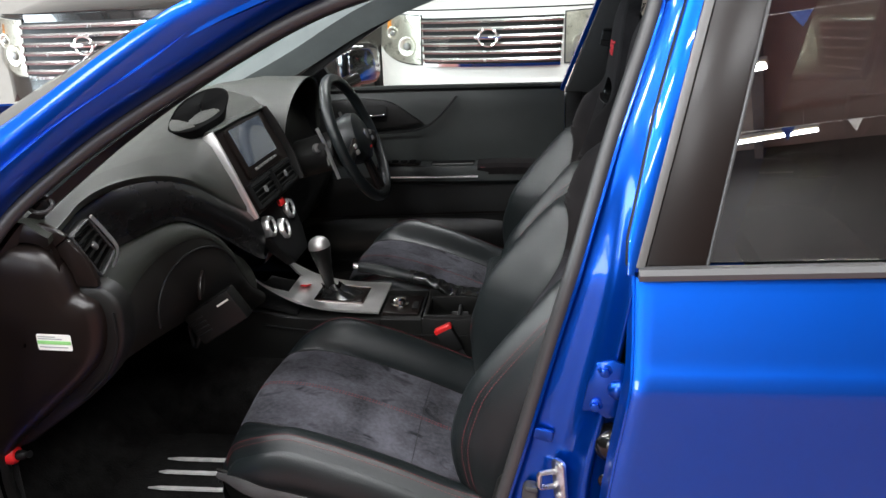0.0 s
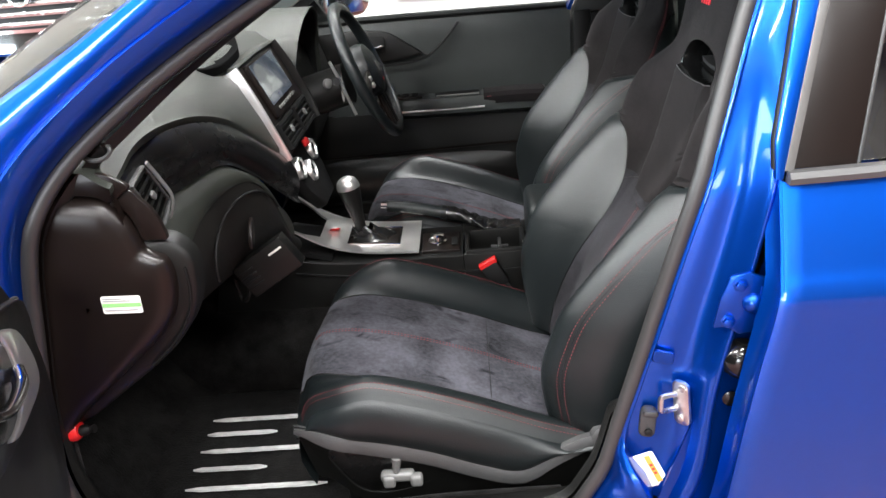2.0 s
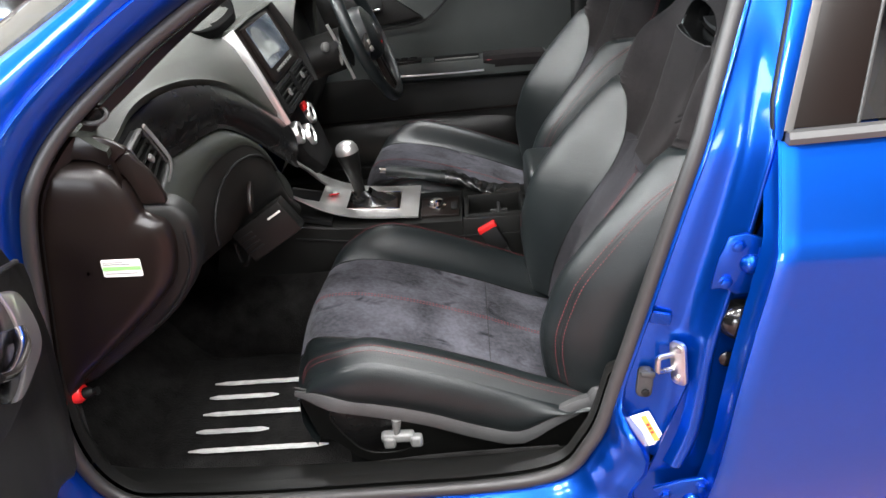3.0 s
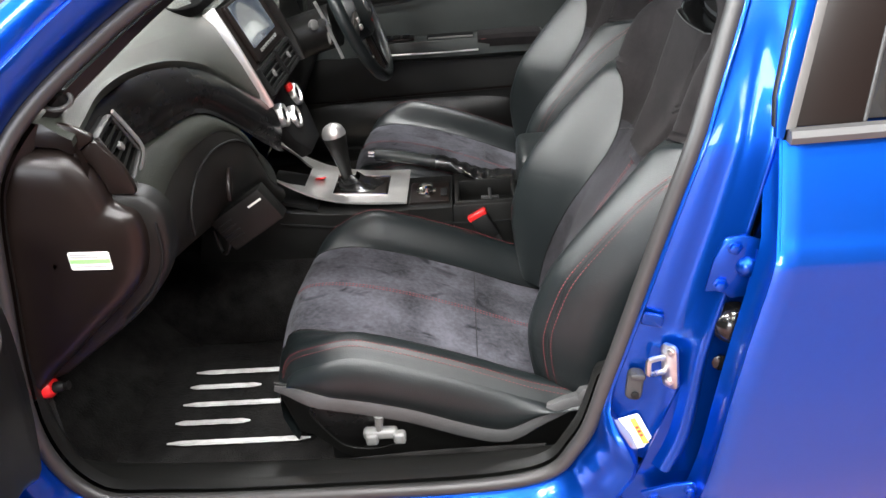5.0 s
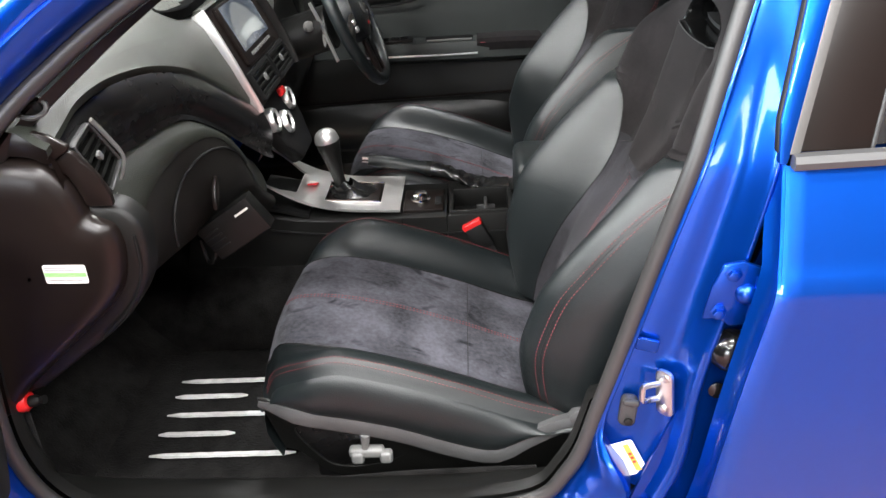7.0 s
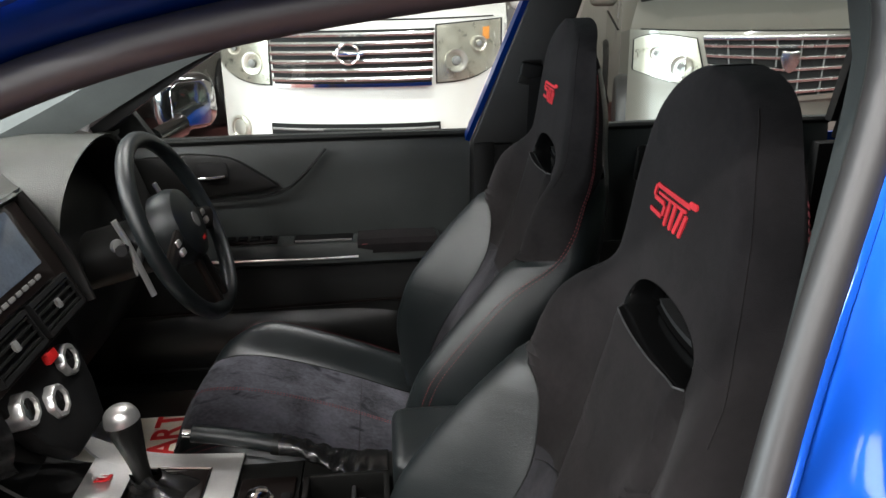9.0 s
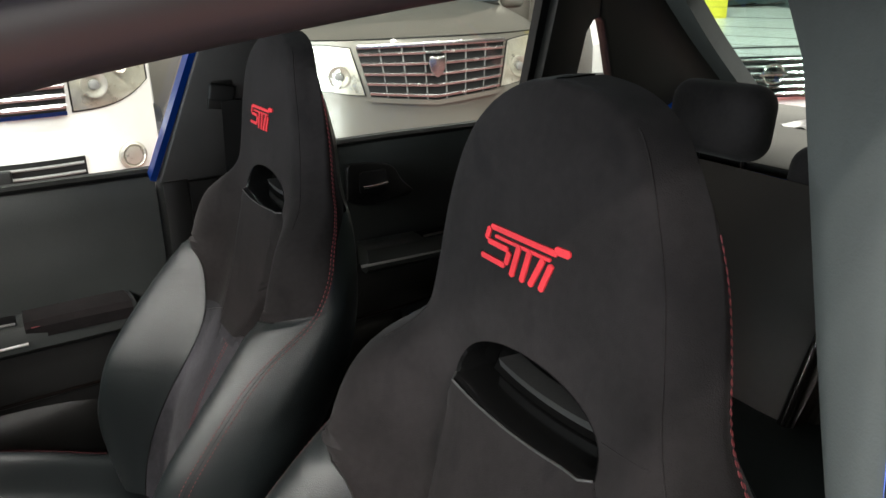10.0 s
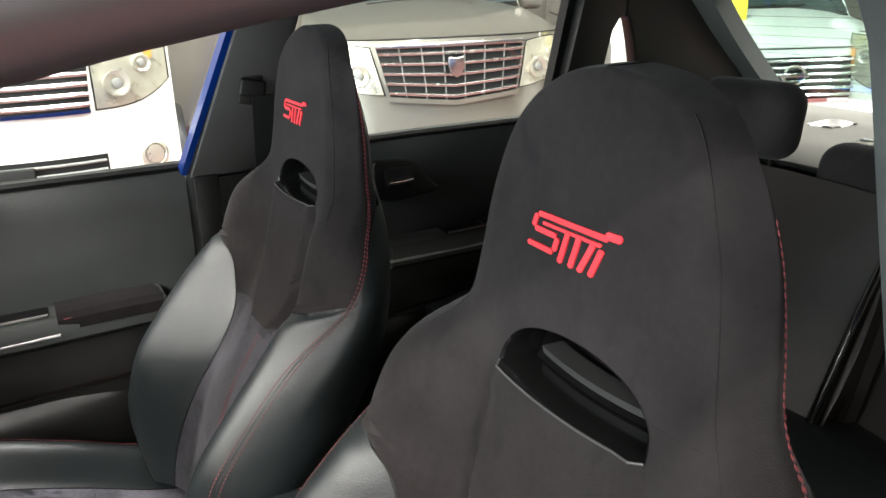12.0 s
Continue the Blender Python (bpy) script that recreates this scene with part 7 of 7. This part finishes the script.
sheet_thing = thing("paper_mat", (-0.84, 1.40, 0.29), "cream paper floor cover with red lettering in the driver's footwell", "paper mat")
part("paper", box_at(pose(-0.84, 1.40, 0.300, 0, 0, 4), 0.40, 0.32, 0.002, 0.0005), mat("cream_paper", (0.72, 0.66, 0.54), 0.8, 0, 0.06, 12), sheet_thing)
part("lettering", text_mesh("MART", 0.10, pose(-0.80, 1.43, 0.3015, 0, 0, 94), 0.0006, 0.002), RED, sheet_thing, "red printed letters")

# ---- vans parked round the car ----
def build_van(label, paint, zg, gw, gh, bars, style, m):
    """A tall van facing -y: nose, bonnet, cabin, grille bars, headlamps, bumper openings, wheels."""
    van = thing("van", (0, 0, 0), label, "van", "parked vans")
    hw = 0.86

    def nose_y(x, z):
        return 0.30 * abs(x / hw) ** 2.8 + 0.22 * max(0.0, z - zg + 0.10) ** 1.3 + 0.05 * max(0.0, 0.42 - z)

    ztop = zg + gh / 2 + 0.045
    part("front", sheet(lambda u, v: Vector((hw * (2 * u - 1), nose_y(hw * (2 * u - 1), 0.20 + (ztop - 0.20) * v) - 0.018 * math.sin(math.pi * min(1, (0.20 + (ztop - 0.20) * v) / (zg - gh / 2))) ** 2, 0.20 + (ztop - 0.20) * v)), 26, 20, 0.02), paint, van, "painted nose and bumper")

    def bon(u, v):
        x = hw * (2 * u - 1)
        y0 = nose_y(x, ztop)
        return Vector((x * (1 - 0.10 * v), y0 + (0.98 - y0) * v, ztop + 0.17 * v ** 0.8 + 0.035 * math.sin(math.pi * u) * (0.4 + v) - 0.03 * abs(2 * u - 1) ** 4))
    part("bonnet", sheet(bon, 20, 10, 0.012), paint, van, "painted bonnet")
    part("bonnet_gap", tube([(hw * s * 0.93, nose_y(hw * s * 0.93, ztop) - 0.001, ztop + 0.004) for s in np.linspace(-1, 1, 21)], 0.004, 5), DARK, van)
    zc = ztop + 0.17

    def shell(y, z):
        """Half width of the cabin at a height."""
        return hw + 0.02 - 0.17 * max(0, (z - 1.05) / 0.85) ** 1.6
    rows = []
    for y, top in ((0.96, zc), (1.25, zc + 0.33), (1.60, 1.78), (1.95, 1.86), (3.2, 1.89), (4.55, 1.86), (4.72, 1.60), (4.74, 1.0)):
        row = []
        for k in range(15):
            t = k / 14
            z = 0.24 + (top - 0.24) * math.sin(math.pi * min(t, 1 - t)) ** 0.55 if 0.18 < t < 0.82 else 0.24 + (min(top - 0.05, 1.65) - 0.24) * min(t, 1 - t) / 0.18
            s = math.cos(math.pi * t)
            sx = shell(y, z) * (1 if t < 0.18 else -1 if t > 0.82 else math.copysign(min(1, abs(s) * 1.12) ** 0.7, s))
            row.append(Vector((sx, y, z)))
        rows.append(row)
    part("cabin", grid(rows, cap=True), paint, van, "painted cabin")
    part("windscreen", sheet(lambda u, v: Vector(((hw - 0.08 - 0.10 * v) * (2 * u - 1), 0.90 + 0.66 * v + 0.10 * abs(2 * u - 1) ** 3 - 0.015, zc - 0.005 + 0.60 * v)), 14, 6, 0.008), VANGLASS, van, "dark van windscreen")
    part("cowl", sheet(lambda u, v: Vector(((hw - 0.10) * (2 * u - 1), 0.82 + 0.10 * v + 0.10 * abs(2 * u - 1) ** 3, zc - 0.025 + 0.03 * v)), 12, 3, 0.008), DARK, van)
    for s in (-1, 1):
        part("wiper", tube([(s * 0.1 - 0.25, 0.86, zc + 0.012), (s * 0.1 + 0.35, 0.93, zc + 0.05)], 0.009, 5), DARK, van)
        for y0, y1 in ((1.62, 2.35), (2.45, 3.4), (3.5, 4.4)):
            part("side_window", sheet(lambda u, v: Vector((s * (shell(0, 1.22 + 0.46 * v) + 0.004), y0 + (y1 - y0) * u, 1.20 + 0.46 * v)), 4, 4, 0.004), VANGLASS, van)
        part("door_handle", box_at(pose(s * (hw + 0.03), 2.25, 1.08), 0.02, 0.16, 0.03, 0.008), paint, van)
        part("panel_seam", tube([(s * (hw + 0.018), 1.5, 0.92), (s * (hw + 0.018), 4.4, 0.95)], 0.006, 5), DARK, van)
        part("wing_mirror", box_at(pose(s * 1.0, 1.30, 1.22), 0.20, 0.12, 0.24, 0.05, 3), paint, van)
        for y in (0.85, 3.75):
            w = part("wheel", lathe([(0.20, -0.10), (0.31, -0.11), (0.335, -0.08), (0.335, 0.08), (0.31, 0.11), (0.20, 0.10)], pose(s * 0.80, y, 0.335, 0, 90, 0), 28), RUBBER, van)
            part("rim", lathe([(0.04, 0.06 * s), (0.10, 0.075 * s), (0.19, 0.085 * s), (0.21, 0.0)], pose(s * 0.80, y, 0.335, 0, 90, 0), 18), STEEL, w)
    # grille
    z0, z1 = zg - gh / 2, zg + gh / 2

    def taper(z):
        return (gw / 2) * (1 - (0.14 if style == "crest" else 0.04) * (z1 - z) / gh)

    def dip(x, z):
        return -0.045 * (1 - abs(x) / (gw / 2)) * (z1 - z) / gh if style == "crest" else 0.0
    grille = part("grille", sheet(lambda u, v: Vector((taper(z0 + gh * v) * (2 * u - 1), nose_y(taper(z0 + gh * v) * (2 * u - 1), z0 + gh * v) - 0.016, z0 + gh * v + dip(taper(z0 + gh * v) * (2 * u - 1), z0 + gh * v))), 18, 6, 0.004), DARK, van, "dark grille backing")
    for k in range(bars):
        z = z0 + gh * (k + 0.5) / bars
        path = [(taper(z) * s, nose_y(taper(z) * s, z) - 0.030, z + dip(taper(z) * s, z)) for s in np.linspace(-1, 1, 17)]
        part("grille_bar", sweep(path, [(-0.008, -0.23 * gh / bars), (-0.015, 0.02 * gh / bars), (-0.006, (0.16 if style == "crest" else 0.25) * gh / bars), (0.012, (0.15 if style == "crest" else 0.24) * gh / bars), (0.012, -0.23 * gh / bars)], up=(0, 1, 0)), VANCHROME, grille, "chrome grille bar")
    if style == "crest":
        for k in range(6):
            x = gw * (-0.36 + 0.144 * k)
            part("grille_upright", tube([(x * 0.9, nose_y(x, z0) - 0.022, z0 + dip(x, z0)), (x, nose_y(x, z1) - 0.022, z1)], 0.005, 5), KNOBGREY, grille)
        part("grille_frame", sweep([(taper(z1) * s, nose_y(taper(z1) * s, z1) - 0.03, z1 + 0.012) for s in np.linspace(-1.0, 1.0, 15)], [(-0.010, -0.012), (-0.013, 0.0), (-0.008, 0.014), (0.012, 0.014), (0.012, -0.012)], up=(0, 1, 0)), VANCHROME, grille)
        part("grille_frame", sweep([(taper(z0) * s, nose_y(taper(z0) * s, z0) - 0.026, z0 - 0.012 + dip(taper(z0) * s, z0)) for s in np.linspace(-1.02, 1.02, 15)], [(-0.010, -0.014), (-0.010, 0.014), (0.012, 0.014), (0.012, -0.014)], up=(0, 1, 0)), paint, grille)
        part("emblem", plate([(p.x, p.y) for p in spline([(-0.045, 0.055, 0), (0, 0.048, 0), (0.045, 0.055, 0), (0.050, 0.0, 0), (0.030, -0.045, 0), (0, -0.068, 0), (-0.030, -0.045, 0), (-0.050, 0.0, 0)], 3, True)], pose(0, -0.028, zg + 0.025, 90, 0, 0), 0.022, 0.006), VANCHROME, grille, "plain chrome crest")
    else:
        ring_path = [(0.062 * math.cos(a), -0.046, zg + 0.02 + 0.055 * math.sin(a)) for a in np.linspace(0, 2 * math.pi, 29)[:-1]]
        em = part("emblem", tube(ring_path, 0.009, 8, True, up=(0, 1, 0)), CHROME, grille, "plain chrome ring with a bar")
        part("emblem_bar", rbox(-0.085, 0.085, -0.054, -0.038, zg + 0.008, zg + 0.032, 0.004), CHROME, em)
        part("grille_frame", sweep([(taper(z0) * s, nose_y(taper(z0) * s, z0) - 0.026, z0 - 0.010) for s in np.linspace(-1.0, 1.0, 15)], [(-0.010, -0.010), (-0.010, 0.010), (0.012, 0.010), (0.012, -0.010)], up=(0, 1, 0)), CHROME, grille)
    # headlamps
    for s in (-1, 1):
        def lamp_pt(u, v, out, s=s):
            x = s * (gw / 2 + 0.012 + (hw - 0.030 - gw / 2) * u)
            if style == "crest":
                x = s * (taper(z0 + gh * v) + 0.035 + (hw - 0.030 - taper(z0 + gh * v) - 0.035) * u)
            low, high = (z0 + 0.005 + 0.075 * max(u, 0.0) ** 1.5, z1 + 0.002 + 0.045 * u - 0.06 * u ** 4) if style == "crest" else (z0 - 0.008 + 0.105 * u ** 3, z1 + 0.012 + 0.018 * u)
            zz = low + (high - low) * v
            return Vector((x, nose_y(x, zz) - out, zz))
        lamp = part("headlamp", sheet(lambda u, v: lamp_pt(u, v, 0.008), 10, 8, 0.004), REFLECTOR, van, "clear headlamp with bright reflector")
        part("lamp_gasket", sheet(lambda u, v: lamp_pt(1.05 * u - 0.025, 1.05 * v - 0.025, 0.004), 8, 6, 0.003), DARK, lamp)
        for u, v, r in ((0.30, 0.36, 0.066), (0.66, 0.58, 0.046)):
            c = lamp_pt(u, v, 0.020)
            q = Matrix.Translation(c) @ Vector((s * 0.25, -1, 0)).to_track_quat("Z", "Y").to_matrix().to_4x4()
            part("lamp_bowl", lathe([(r, 0), (r, 0.012), (r * 0.86, 0.013), (r * 0.5, 0.0), (r * 0.2, 0.004)], q, 18), REFLECTOR, lamp)
            part("lamp_bulb", lathe([(r * 0.42, 0.004), (r * 0.36, 0.016), (r * 0.1, 0.020)], q, 12), KNOBGREY, lamp)
        part("indicator", sheet(lambda u, v: lamp_pt(0.72 + 0.10 * u, 0.62 + 0.26 * v, 0.016) if style == "ring" else lamp_pt(0.86 + 0.10 * u, 0.15 + 0.5 * v, 0.016), 3, 3, 0.003), REFLECTOR if style == "crest" else AMBER, lamp)
        cover = part("lamp_cover", sheet(lambda u, v: lamp_pt(u, v, 0.036), 10, 8, 0.003), LENS, lamp, "clear lamp cover")
        cover.visible_shadow = False
        fx = s * 0.72
        fog = part("fog_lamp", lathe([(0.075, 0), (0.075, 0.012), (0.060, 0.018), (0.052, 0.006), (0.046, 0.016), (0.01, 0.020)], Matrix.Translation((fx, nose_y(fx, 0.47) - 0.028, zg - 0.42)) @ Vector((s * 0.45, -1, 0)).to_track_quat("Z", "Y").to_matrix().to_4x4(), 22), REFLECTOR, van, "round fog lamp")
    zi = zg - 0.43
    intake = part("air_intake", sheet(lambda u, v: Vector((0.50 * (2 * u - 1), nose_y(0.5 * (2 * u - 1), zi) - 0.024, zi - 0.055 + 0.11 * v)), 14, 4, 0.004), DARK, van, "dark lower air intake")
    for k in range(2):
        part("intake_bar", sweep([(0.49 * s, nose_y(0.49 * s, zi) - 0.034, zi - 0.020 + 0.045 * k) for s in np.linspace(-1, 1, 11)], circle(0.008, 6), up=(0, 1, 0)), KNOBGREY, intake)
    part("plate_holder", rbox(-0.17, 0.17, -0.075, -0.03, zi - 0.09, zi + 0.03, 0.006), DARK, van, "empty dark plate holder")
    van.matrix_basis = m
    return van


VANGLASS = mat("dark_van_glass", (0.03, 0.04, 0.04), 0.06, 0, 0.1, 3, coat=0.3)
build_van("pearl white van with a chrome bar grille", WHITEPAINT, 0.925, 0.95, 0.29, 6, "ring", pose(-0.415, 4.235, 0, 0, 0, -9))
build_van("black van with a bright chrome bar grille", BLACKPAINT, 1.005, 1.02, 0.33, 6, "ring", pose(-2.89, 3.74, 0, 0, 0, -4))
build_van("silver beige van with a five-bar crest grille", SILVERPAINT, 0.825, 0.92, 0.27, 5, "crest", pose(2.05, 4.05, 0, 0, 0, -14))
build_van("white van with chrome grille behind the car", WHITEPAINT, 0.72, 0.78, 0.24, 6, "ring", pose(3.80, 3.05, 0, 0, 0, -30))
build_van("white van with amber-cornered headlamps behind the car", WHITEPAINT, 0.80, 0.90, 0.26, 4, "amber", pose(4.11, 2.05, 0, 0, 0, -75))
board = thing("yellow_board", (3.95, 3.69, 0.0), "upright yellow price board on a thin stand beside the vans", "sign board")
part("panel", box_at(pose(3.95, 3.69, 1.14, 0, 0, -45), 0.24, 0.02, 0.36, 0.004), YELLOW, board)
part("pole", tube([(3.96, 3.71, 0.02), (3.96, 3.71, 0.97)], 0.012, 8, up=(1, 0, 0)), BEAM, board)
part("foot", lathe([(0.16, 0.0), (0.16, 0.012), (0.03, 0.025)], pose(3.96, 3.71, 0.0), 20), BEAM, board)
